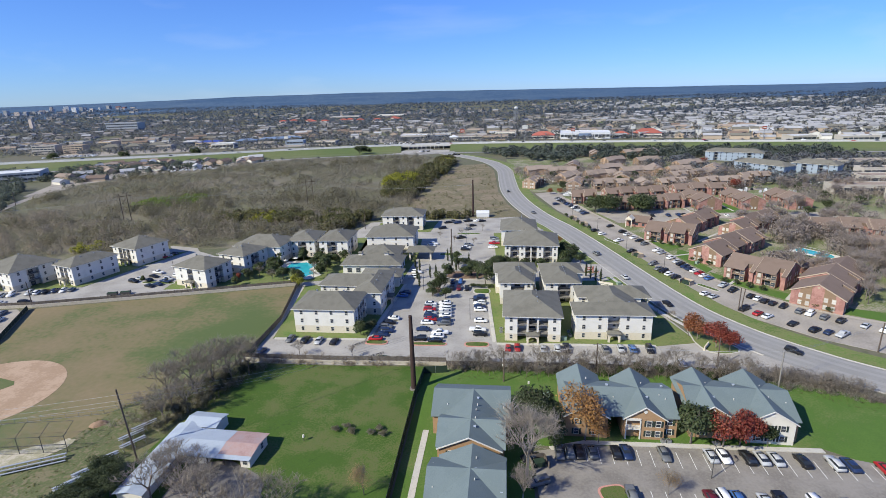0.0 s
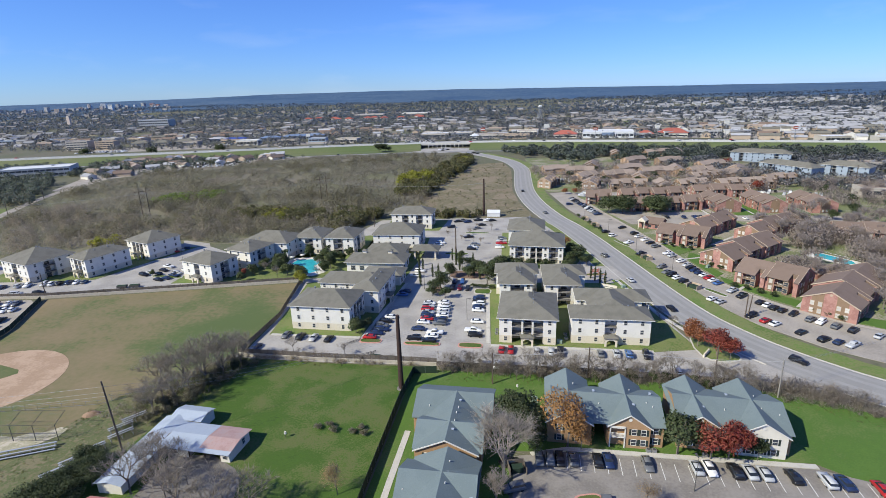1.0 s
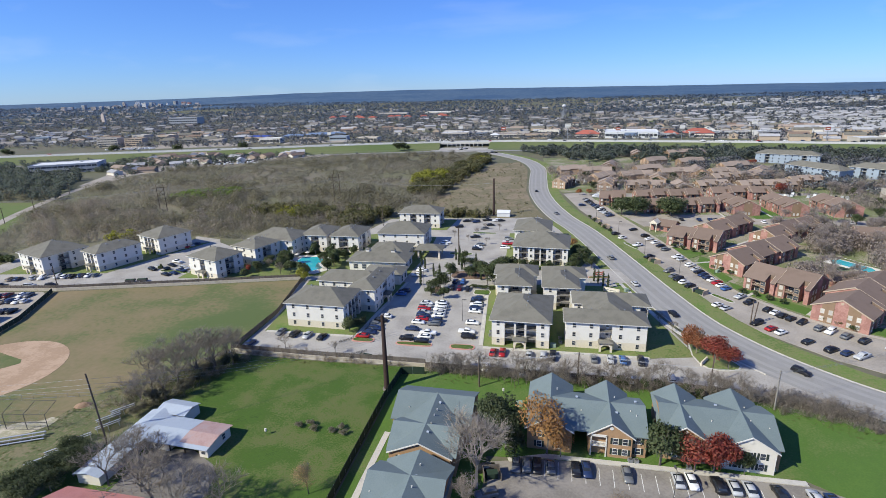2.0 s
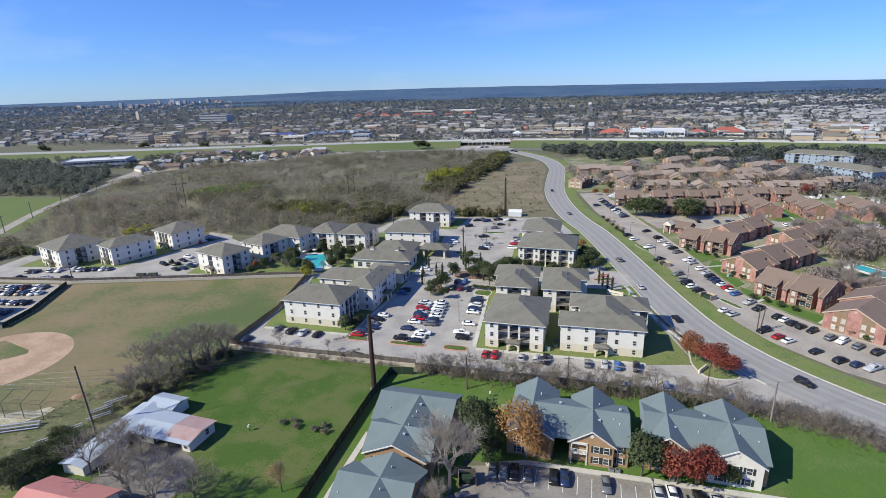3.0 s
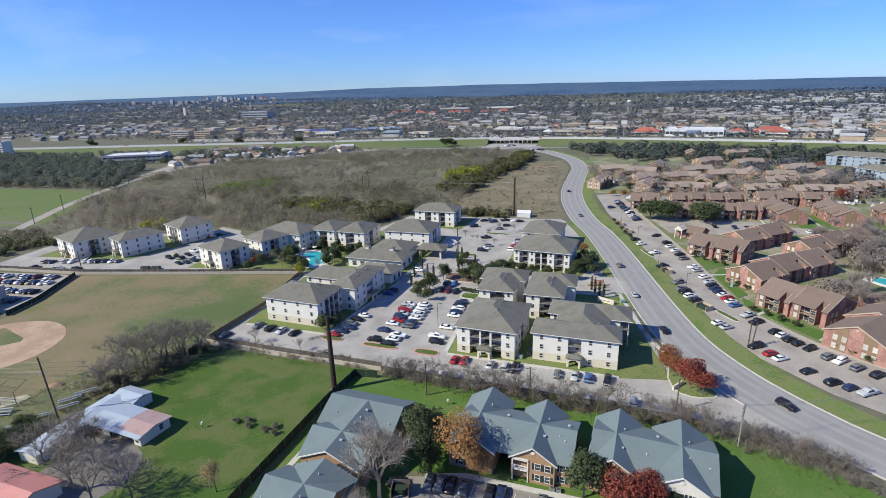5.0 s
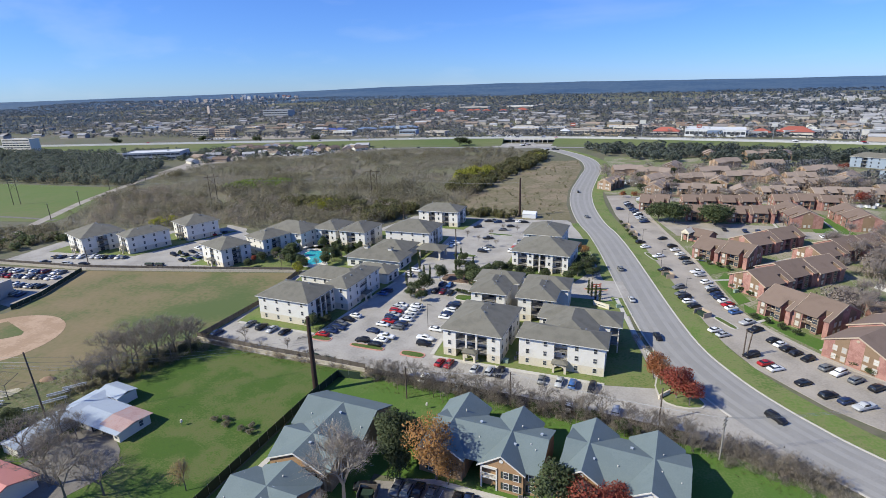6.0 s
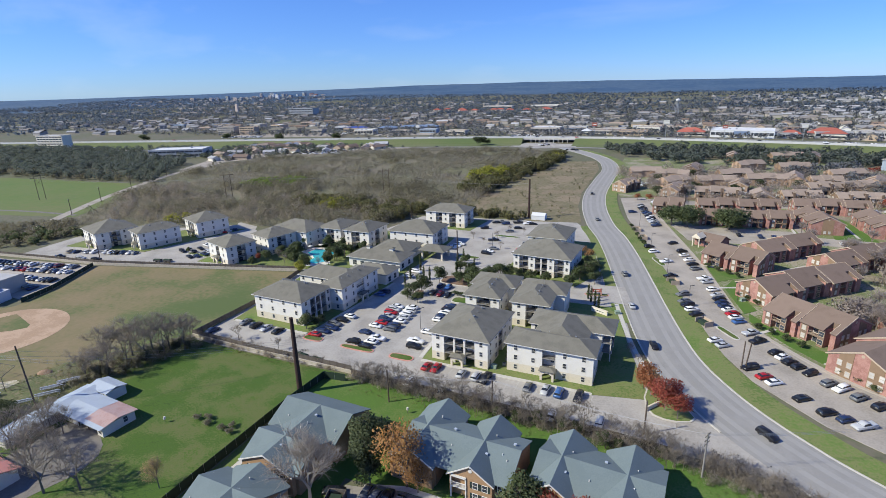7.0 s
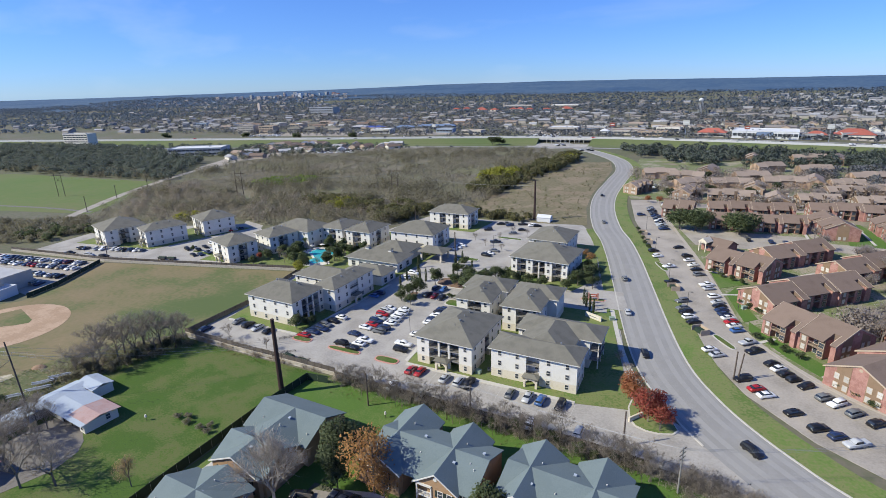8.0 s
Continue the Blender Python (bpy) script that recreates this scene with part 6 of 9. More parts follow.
    for x, y in ((189, 286), (214, 305), (235, 320), (250, 345), (262, 330), (240, 260), (255, 380), (270, 400), (92, 460), (116, 432), (140, 470), (160, 450), (184, 452), (212, 480), (140, 425), (238, 440), (118, 490), (90, 408)):
        tree("live" if y < 400 else "oak", x, y, 7.0, 1.0)
    for x, y in ((215, 392), (219, 397), (252, 524)):
        tree("red", x, y, 7.5, 1.1)
    for x, y in ((77, 391), (84, 390)):
        tree("russet", x, y, 5.0, 1.0)
    for a, b, n in (((113, 204), (126, 190), 4), ((105, 262), (118, 249), 4), ((113, 231), (119, 221), 3), ((128, 180), (137, 169), 3)):
        for k in range(n):
            t = (k + 0.5) / n
            tree("live", a[0] + (b[0] - a[0]) * t - 1.4, a[1] + (b[1] - a[1]) * t - 1.4, 2.4, 1.25)
    for x, y in ((78, 293), (77, 300), (80, 286), (75, 310), (74, 318)):
        tree("olive", x, y, 2.6)


near_trees()


def cypress(x, y, h):
    if ("cypress", 0) not in TREE_MESH:
        rn = np.random.default_rng(5)
        lobes = [(0, 0, z, 0.16 + 0.36 * math.sin(math.pi * min(1, (z + 0.8) / 7.2)) ** 0.8, 0.6) for z in np.linspace(0.6, 5.6, 9)]
        TREE_MESH[("cypress", 0)] = (limb_mesh("trunk", [(Vector((0, 0, 0)), Vector((0, 0, 2)), 0.08, 0.06)], M_bark), leaf_mesh("crown", rn, 800, lobes, 0.14, M_oak))
    trunk, crown = TREE_MESH[("cypress", 0)]
    ob = new("cypress_tree")
    ob.matrix_basis = pose(x, y, 0, 0, 0, TREE_RNG.uniform(0, 360)) @ Matrix.Diagonal((h / 6, h / 6, h / 6, 1))
    share("trunk", trunk, ob)
    share("crown", crown, ob)
    tagged(ob, "narrow dark green columnar cypress", "tree", "cypresses")


for x, y in ((2.5, 229), (4.5, 222), (10.4, 229), (13.5, 210), (11, 214), (-11, 203), (-12.5, 212), (-12, 222), (0.5, 236), (2.0, 240), (61.0, 208.0), (62.5, 205.5), (64.0, 203.2), (59.8, 210.6), (-6.9, 213), (-4.4, 213.4), (-14.5, 228)):
    cypress(x, y, 6.2)


def clumps(name, pts, hs, twigs, leaves, material, seed, label, lean=0.6, width=0.12, leaf=0.35, category="brush"):
    """Brush as one mesh: at every spot a sheaf of thin twigs and a scatter of small leaf clumps."""
    rn = np.random.default_rng(seed)
    n = len(pts)
    base = np.column_stack([pts, np.zeros(n)])
    vs, hearts = [], []
    if twigs:
        b = np.repeat(base, twigs, 0)
        hearts.append(b + np.column_stack([np.zeros((len(b), 2)), np.repeat(hs, twigs) * 0.3]))
        h = np.repeat(hs, twigs)
        m = len(b)
        foot = b + np.column_stack([rn.normal(size=(m, 2)) * (h * 0.22)[:, None], np.zeros(m)])
        tip = foot + np.column_stack([rn.normal(size=(m, 2)) * (h * lean * 0.5)[:, None], h * (0.45 + 0.6 * rn.random(m))])
        a = rn.random(m) * math.pi
        side = np.column_stack([np.cos(a), np.sin(a), np.zeros(m)]) * (width * h ** 0.5)[:, None]
        low = foot + (tip - foot) * 0.12
        vs.append(np.stack([low - side, low + side, tip], 1).reshape(-1, 3))
    if leaves:
        b = np.repeat(base, leaves, 0)
        h = np.repeat(hs, leaves)
        hearts.append(b + np.column_stack([np.zeros((len(b), 2)), h * 0.3]))
        m = len(b)
        d = rn.normal(size=(m, 3))
        d /= np.linalg.norm(d, axis=1)[:, None]
        c = b + d * np.column_stack([h * 0.48, h * 0.48, h * 0.38]) * (0.55 + 0.5 * rn.random(m))[:, None]
        c[:, 2] += h * 0.52
        u = rn.normal(size=(m, 3))
        u /= np.linalg.norm(u, axis=1)[:, None]
        t = np.cross(u, rn.normal(size=(m, 3)))
        t /= np.linalg.norm(t, axis=1)[:, None]
        s = (leaf * h ** 0.5 * (0.5 + rn.random(m)))[:, None]
        vs.append(np.stack([c - u * s * 0.9 - t * s * 0.5, c + u * s * 0.9 - t * s * 0.5, c + t * s * 0.9], 1).reshape(-1, 3))
    v = np.vstack(vs)
    me = soften(arrays(name, v, np.arange(len(v)), 3, material), v, 3, np.vstack(hearts))
    return tagged(new(name, me), label, category, kind="stuff")


def keep_off(pts, curve, d):
    """Drops the spots nearer than d to a curve."""
    dist = np.min(np.linalg.norm(pts[:, None, :] - curve[None, ::3, :], axis=2), axis=1)
    return pts[dist > d]


# oak leaf colours shifted slightly to blue to carry the distance haze
M_oakwood = leafy("haze_tinted_oak_leaves", [(0.085, 0.112, 0.092), (0.115, 0.138, 0.115), (0.15, 0.16, 0.14), (0.10, 0.126, 0.10)], scale=0.02)
BRUSH = [(-250, 236), (-215, 240), (-180, 260), (-152, 276), (-130, 268), (-108, 270), (-64, 286), (-50, 320), (-30, 345), (-26, 400), (-30, 440), (-8, 520), (8, 575), (-10, 625), (-60, 648), (-190, 650), (-250, 608), (-315, 562), (-352, 490), (-345, 425), (-312, 322)]
COUNTRY = smooth([(-262, 215), (-292, 268), (-320, 322), (-350, 400), (-374, 531), (-420, 672)], 12)


def build_brush():
    rn = np.random.default_rng(11)
    p = keep_off(scatter(BRUSH, 15000, rn), COUNTRY, 9)
    # leave clearings, fewer towards the apartments
    f = np.array([noise.noise((a / 45, b / 45, 0)) + 0.5 * noise.noise((a / 15, b / 15, 4)) for a, b in p])
    ok = f > np.where(p[:, 1] < 330, -0.5, -0.26)
    p, f = p[ok], f[ok]
    hs = (1.8 + 2.6 * rn.random(len(p)) ** 1.5) * (1 + 0.5 * np.clip(f, 0, 1)) * np.where(p[:, 1] < 400, 1.2, 1.0)
    near = p[:, 1] < 430
    clumps("winter_brush", p[near], hs[near], 11, 22, M_brush, 12, "dense leafless grey-brown winter brush", lean=1.0, width=0.022, leaf=0.115)
    clumps("winter_brush", p[~near], hs[~near], 6, 17, M_brush, 14, "grey-brown winter brush towards the highway", lean=1.0, width=0.035, leaf=0.17)
    q = keep_off(scatter(BRUSH, 4200, rn), COUNTRY, 12)
    g = np.array([noise.noise((a / 60, b / 22, 7.7)) + 0.6 * noise.noise((a / 17, b / 17, 1.7)) for a, b in q])
    q = q[g > 0.16]
    q = q[(q[:, 1] < 430) | (rn.random(len(q)) < 0.5)]
    clumps("scrub_trees", q, 5.5 + 3.0 * rn.random(len(q)), 14, 68, M_scrub, 15, "taller leafless trees in the winter brush", lean=0.7, width=0.03, leaf=0.15)
    q = keep_off(scatter([(-312, 325), (-240, 248), (-180, 266), (-110, 280), (-60, 302), (-58, 340), (-150, 350), (-225, 325), (-300, 372)], 330, rn), COUNTRY, 12)
    clumps("scrub_trees", q, 4.5 + 3.0 * rn.random(len(q)), 30, 80, M_twig, 16, "darker leafless trees at the edge of the brush", lean=0.7, width=0.025, leaf=0.115)
    # dark evergreen belts
    for poly, n, h in (([(-26, 392), (-20, 430), (-4, 500), (6, 570), (2, 606), (-14, 606), (-22, 545), (-36, 480), (-52, 425), (-52, 390)], 250, 6.5),
                       ([(-150, 322), (-60, 312), (-50, 330), (-70, 340), (-150, 345)], 120, 5.5), ([(-70, 292), (-46, 312), (-52, 326), (-90, 312)], 40, 6), ([(-44, 318), (12, 318), (14, 328), (-30, 336)], 40, 4.5)):
        q = scatter(poly, n, rn)
        clumps("evergreen_thicket", q, h * (0.6 + 0.8 * rn.random(n)), 10, 200, M_belt, 13 + n, "belt of olive-green cedars and yellowing shrubs", leaf=0.2)
    for poly, n, h, m in (([(-58, 440), (-38, 436), (-26, 470), (-44, 486), (-58, 462)], 30, 9.0, M_yellowleaf), ([(-12, 560), (2, 556), (4, 596), (-8, 600)], 14, 6.0, M_yellowleaf), ([(-236, 372), (-205, 378), (-186, 394), (-196, 408), (-232, 398)], 120, 5.0, M_bamboo),
                          ([(-128, 318), (-112, 316), (-110, 330), (-126, 332)], 12, 6.0, M_yellowleaf), ([(-205, 262), (-190, 262), (-190, 275), (-205, 275)], 8, 5.0, M_yellowleaf),
                          ([(-262, 200), (-232, 204), (-220, 228), (-255, 226)], 34, 4.5, M_oak2)):
        q = scatter(poly, n, rn)
        clumps("yellow_thicket", q, h * (0.7 + 0.6 * rn.random(n)), 5, 170, m, 50 + n, "patch of yellow-green leafy shrubs", leaf=0.2)
    # rough tufts in the meadow
    q = scatter([(-40, 335), (-30, 395), (-2, 500), (14, 558), (38, 560), (42, 467), (38, 409), (40, 363), (44, 326)], 300, rn)
    clumps("meadow_tufts", q, 0.5 + 2.2 * rn.random(len(q)) ** 3, 10, 26, M_belt, 77, "scattered dry shrubs in the brown meadow", width=0.05, leaf=0.14)
    # woods west of the farm field
    q = scatter([(-330, 372), (-560, 372), (-900, 400), (-900, 560), (-640, 560), (-500, 500), (-400, 480), (-352, 400)], 1450, rn)
    clumps("oak_woods", q, 6 + 5 * rn.random(len(q)), 0, 95, M_oakwood, 78, "dark evergreen oak woods beyond the farm field", leaf=0.25, category="woods")
    q = scatter([(-335, 368), (-560, 368), (-760, 372), (-760, 392), (-560, 392), (-356, 398)], 170, rn)
    clumps("scrub_trees", q, 5 + 3 * rn.random(len(q)), 16, 90, M_scrub, 80, "leafless brown trees at the edge of the oak woods", lean=0.7, width=0.03, leaf=0.15, category="woods")
    q = keep_off(scatter([(-355, 440), (-363, 500), (-317, 566), (-253, 612), (-200, 655), (-300, 668), (-440, 650), (-445, 575), (-395, 505)], 260, rn), COUNTRY, 8)
    clumps("lot_shrubs", q, 2.5 + 4 * rn.random(len(q)), 10, 60, M_oakwood, 81, "shrubs and small trees between old houses", leaf=0.2)
    q = keep_off(scatter([(-352, 214), (-290, 228), (-262, 246), (-246, 238), (-228, 226), (-236, 200), (-290, 170), (-420, 160), (-420, 225)], 800, rn), COUNTRY, 6)
    clumps("hedgerow", q, 2.8 + 3.2 * rn.random(len(q)), 12, 70, M_scrub, 79, "olive-brown scrub beside the farm field", width=0.03, leaf=0.17)


build_brush()


def build_hedges():
    """Low dense tangle under the bare trees and along the fences."""
    rn = np.random.default_rng(17)
    for poly, n, h, seed in (([(1, 136.8), (44, 133.6), (88, 128.4), (112, 117), (114, 113), (90, 121.5), (84, 125.5), (44, 130.4), (2, 134)], 190, 2.0, 61),
                             ([(-84, 110), (-76, 109), (-66, 113), (-55, 136), (-50, 141.5), (-60, 146), (-74, 132), (-86, 121)], 90, 1.9, 62),
                             ([(-55, 142.6), (-30, 140), (-4, 138.6), (-4, 137.6), (-30, 138.8), (-55, 141)], 60, 1.5, 63),
                             ([(87, 131), (94, 130.4), (102, 127.6), (109.5, 122.6), (111, 118), (103, 120.5), (92, 125.5)], 70, 3.1, 76)):
        q = scatter(poly, n, rn)
        clumps("fence_brush", q, h * (0.6 + 0.8 * rn.random(n)), 60, 26, M_twig, seed, "tangled bare grey-brown undergrowth", lean=0.9, width=0.012, leaf=0.09)
    q = scatter([(-79, 112), (-67, 107), (-58, 126), (-52, 139), (-60, 144), (-73, 130)], 60, rn)
    clumps("slope_brush", q, 1.8 + 1.6 * rn.random(60), 40, 60, M_scrub, 64, "olive-brown undergrowth on the slope", lean=0.8, width=0.014, leaf=0.1)
    # leafless groves between the tan-roofed houses, crown touching crown
    for poly, n, seed in (([(95, 384), (230, 384), (240, 400), (90, 402)], 26, 65), ([(60, 440), (100, 425), (160, 420), (250, 430), (250, 520), (160, 520), (90, 520), (62, 500)], 190, 66), ([(228, 300), (330, 340), (330, 430), (250, 400)], 90, 67),
                          ([(196, 180), (330, 200), (330, 320), (236, 300), (200, 250)], 150, 68), ([(179, 200), (200, 212), (206, 264), (186, 262), (180, 240)], 46, 69), ([(137, 213), (143, 208), (147, 212), (148, 221), (141, 219)], 20, 70), ([(158, 250), (176, 248), (196, 262), (198, 284), (190, 283), (172, 269)], 50, 74)):
        q = scatter(poly, n, rn)
        clumps("bare_grove", q, 6 + 4 * rn.random(n), 34, 130, M_rosetwig, seed, "grove of leafless brown trees among houses", lean=0.7, width=0.03, leaf=0.13, category="woods")
    # rough grass tufts on the slope and along the fences
    for poly, n, seed in (([(-104, 62), (-88, 116), (-64, 141), (-56, 138), (-66, 112), (-72, 96), (-82, 78)], 900, 71), ([(-60, 140.6), (0, 136.6), (-1, 134.6), (-60, 138.6)], 240, 72), ([(4, 133.4), (86, 125.6), (110, 114), (106, 112), (84, 122.6), (4, 130)], 420, 73)):
        q = scatter(poly, n, rn)
        clumps("rough_grass", q, 0.2 + 0.3 * rn.random(n), 12, 0, M_tallgrass, seed, "rough tufts of dry and green grass", lean=1.2, width=0.05, category="grass")


build_hedges()


# ---- vehicles ----
PAINT = {"white": (0.72, 0.72, 0.71), "silver": (0.42, 0.43, 0.44), "grey": (0.14, 0.145, 0.15), "black": (0.014, 0.014, 0.016), "red": (0.36, 0.018, 0.02), "navy": (0.02, 0.035, 0.09), "blue": (0.05, 0.12, 0.30), "tan": (0.34, 0.28, 0.2),
         "maroon": (0.11, 0.012, 0.018)}
CAR_PAINT = {}
for key, c in PAINT.items():
    CAR_PAINT[key] = surf("car_paint_" + key, [tuple(k * 0.9 for k in c), c, tuple(min(1, k * 1.06) for k in c)], 0.8, 3.0, rough=0.28, bump=0, spec=0.5)
M_carglass = surf("car_glass", [(0.018, 0.022, 0.028), (0.03, 0.036, 0.045)], 1.0, 3.0, rough=0.08, bump=0, spec=0.6)
M_lamp_red = surf("tail_lamp", [(0.30, 0.02, 0.02), (0.36, 0.03, 0.03)], 2.0, 6.0, rough=0.3, bump=0)

# side outlines: body (x, z), roof line and glass
CAR_FORM = {
    "sedan": dict(L=4.7, W=1.82, body=[(-2.32, 0.3), (-2.37, 0.72), (-2.26, 0.99), (-1.8, 1.05), (0.95, 1.0), (1.85, 0.87), (2.27, 0.66), (2.35, 0.3)], cab=[(-1.98, 1.03), (-1.05, 1.45), (0.2, 1.47), (1.3, 0.97)]),
    "suv": dict(L=4.8, W=1.9, body=[(-2.4, 0.35), (-2.4, 0.85), (-2.3, 1.08), (0.95, 1.06), (2.1, 0.98), (2.36, 0.75), (2.4, 0.35)], cab=[(-2.34, 1.06), (-2.04, 1.68), (0.05, 1.73), (1.25, 1.04)]),
    "hatch": dict(L=4.2, W=1.78, body=[(-2.1, 0.3), (-2.1, 0.8), (-2.0, 0.95), (0.8, 0.94), (1.85, 0.82), (2.08, 0.6), (2.1, 0.3)], cab=[(-2.03, 0.94), (-1.6, 1.48), (0.05, 1.53), (1.2, 0.92)]),
    "pickup": dict(L=5.7, W=1.98, body=[(-2.85, 0.45), (-2.85, 1.08), (-0.75, 1.1), (1.25, 1.1), (2.6, 1.04), (2.83, 0.8), (2.85, 0.45)], cab=[(-0.85, 1.08), (-0.65, 1.78), (0.65, 1.8), (1.35, 1.09)]),
}
WHEEL = Solid().bar((0, -0.11, 0), (0, 0.11, 0), 0.33, 0.33, 12).bar((0, -0.125, 0), (0, 0.125, 0), 0.19, 0.19, 8)
WHEEL_MESH = WHEEL.mesh("wheel", M_tyre)
CAR_MESH = {}


def car_meshes(form, colour):
    if (form, colour) in CAR_MESH:
        return CAR_MESH[(form, colour)]
    c = CAR_FORM[form]
    w = c["W"] / 2
    bm = bmesh.new()
    prof = c["body"]
    n = len(prof)
    rings = []
    for y, inset, low in ((-w, 0.08, 0.0), (-w + 0.06, 0.0, 0.0), (w - 0.06, 0.0, 0.0), (w, 0.08, 0.0)):
        rings.append([bm.verts.new((x * (1 - inset * 0.18), y, z - (inset if i not in (0, n - 1) else -inset * 0.5))) for i, (x, z) in enumerate(prof)])
    for a, b in zip(rings, rings[1:]):
        for i in range(n):
            bm.faces.new((a[i], a[(i + 1) % n], b[(i + 1) % n], b[i]))
    bm.faces.new(rings[0][::-1])
    bm.faces.new(rings[-1])
    cab = c["cab"]
    k = len(cab)
    cr = []
    for s in (-1, 1):
        cr.append([bm.verts.new((x, s * (w - (0.1 if z < 1.2 else 0.28)), z)) for x, z in cab])
    bm.faces.new((cr[0][1], cr[0][2], cr[1][2], cr[1][1]))
    # pillars
    for s, row in ((-1, cr[0]), (1, cr[1])):
        bm.faces.new(row if s > 0 else row[::-1])
    bm.faces.new((cr[0][0], cr[0][1], cr[1][1], cr[1][0]))
    bm.faces.new((cr[0][2], cr[0][3], cr[1][3], cr[1][2]))
    if form == "pickup":
        # open load bed
        x0, x1, y0 = -2.72, -0.95, w - 0.16
        vs = [bm.verts.new(p) for p in ((x0, -y0, 1.115), (x1, -y0, 1.115), (x1, y0, 1.115), (x0, y0, 1.115))]
        bm.faces.new(vs)
    bmesh.ops.recalc_face_normals(bm, faces=bm.faces)
    bmesh.ops.bevel(bm, geom=bm.edges[:], offset=0.07, segments=2, affect="EDGES", clamp_overlap=True)
    for face in bm.faces:
        face.smooth = True
    me = bpy.data.meshes.new("car_body")
    bm.to_mesh(me)
    bm.free()
    me.materials.append(CAR_PAINT[colour])
    g = Solid()
    (x0, z0), (x1, z1), (x2, z2), (x3, z3) = cab
    wl, wh = w - 0.1, w - 0.28
    def lerp(a, b, t):
        return a + (b - a) * t
    # one wrap-round band of glass, set proud of the cabin
    ring = []
    for t in (0.16, 0.86):
        y = lerp(wl, wh, t) + 0.012
        xa, xb, z = lerp(x0, x1, t) - 0.012, lerp(x3, x2, t) + 0.012, lerp(z0, z1, t)
        ring += [(xa, -y, z), (xb, -y, z), (xb, y, z), (xa, y, z)]
    g.add(ring, [(0, 1, 5, 4), (1, 2, 6, 5), (2, 3, 7, 6), (3, 0, 4, 7)])
    glass = g.mesh("car_windows", M_carglass)
    lamps = Solid()
    xr = prof[0][0]
    for s in (-1, 1):
        y0, y1 = sorted((s * (w - 0.12), s * (w - 0.42)))
        lamps.box(xr - 0.02, y0, prof[1][1] - 0.16, xr + 0.05, y1, prof[1][1] - 0.02)
    tail = lamps.mesh("tail_lamps", M_lamp_red)
    CAR_MESH[(form, colour)] = (me, glass, tail)
    return CAR_MESH[(form, colour)]


CAR_COUNT = [0]
CAR_NAME = {"sedan": "sedan", "suv": "sport utility car", "hatch": "hatchback", "pickup": "pickup truck"}
COLOUR_NAME = {"grey": "dark grey", "navy": "dark blue"}


def car(form, colour, x, y, rz, z=0.12, where="parked on the concrete car park", simple=False):
    body, glass, tail = car_meshes(form, colour)
    ob = new("pickup_truck" if form == "pickup" else "car", body)
    ob.matrix_basis = pose(x, y, z, 0, 0, rz)
    share("window_glass", glass, ob)
    if not simple:
        c = CAR_FORM[form]
        for wx in (-c["L"] * 0.29, c["L"] * 0.3):
            for s in (-1, 1):
                share("wheel", WHEEL_MESH, ob, pose(wx, s * (c["W"] / 2 - 0.13), 0.33))
    tagged(ob, "%s %s %s" % (COLOUR_NAME.get(colour, colour), CAR_NAME[form], where), "car", "cars")
    return ob


CAR_RNG = random.Random(31)
MIX = ["white"] * 5 + ["silver"] * 4 + ["grey"] * 4 + ["black"] * 6 + ["red"] + ["navy"] * 3 + ["blue"] + ["tan"] + ["maroon"]
FORMS = ["sedan"] * 5 + ["suv"] * 4 + ["hatch"] * 2 + ["pickup"] * 2
CODE = {"w": "white", "s": "silver", "g": "grey", "b": "black", "r": "red", "n": "navy", "l": "blue", "t": "tan", "m": "maroon"}


def cars(spots, rz, colours="", forms="", z=0.12, where="parked on the concrete car park", flip=0.35):
    """Cars at given spots; one letter each for colour and form (s sedan, u suv, h hatch, p pickup)."""
    for k, (x, y) in enumerate(spots):
        colour = CODE[colours[k]] if k < len(colours) else CAR_RNG.choice(MIX)
        form = {"s": "sedan", "u": "suv", "h": "hatch", "p": "pickup"}[forms[k]] if k < len(forms) else CAR_RNG.choice(FORMS)
        car(form, colour, x, y, rz + CAR_RNG.uniform(-2, 2) + (180 if CAR_RNG.random() < flip else 0), z, where, y > 190)


def car_line(a, b, n, rz, fill=1.0, z=0.12, simple=False, where="parked on the concrete car park"):
    for k in range(n):
        if CAR_RNG.random() > fill:
            continue
        t = (k + 0.5) / n
        car(CAR_RNG.choice(FORMS), CAR_RNG.choice(MIX), a[0] + (b[0] - a[0]) * t + CAR_RNG.uniform(-0.15, 0.15), a[1] + (b[1] - a[1]) * t + CAR_RNG.uniform(-0.3, 0.3),
            rz + CAR_RNG.uniform(-2, 2) + (180 if CAR_RNG.random() < 0.4 else 0), z, where, simple or y_far(a))


def y_far(p):
    return p[1] > 195


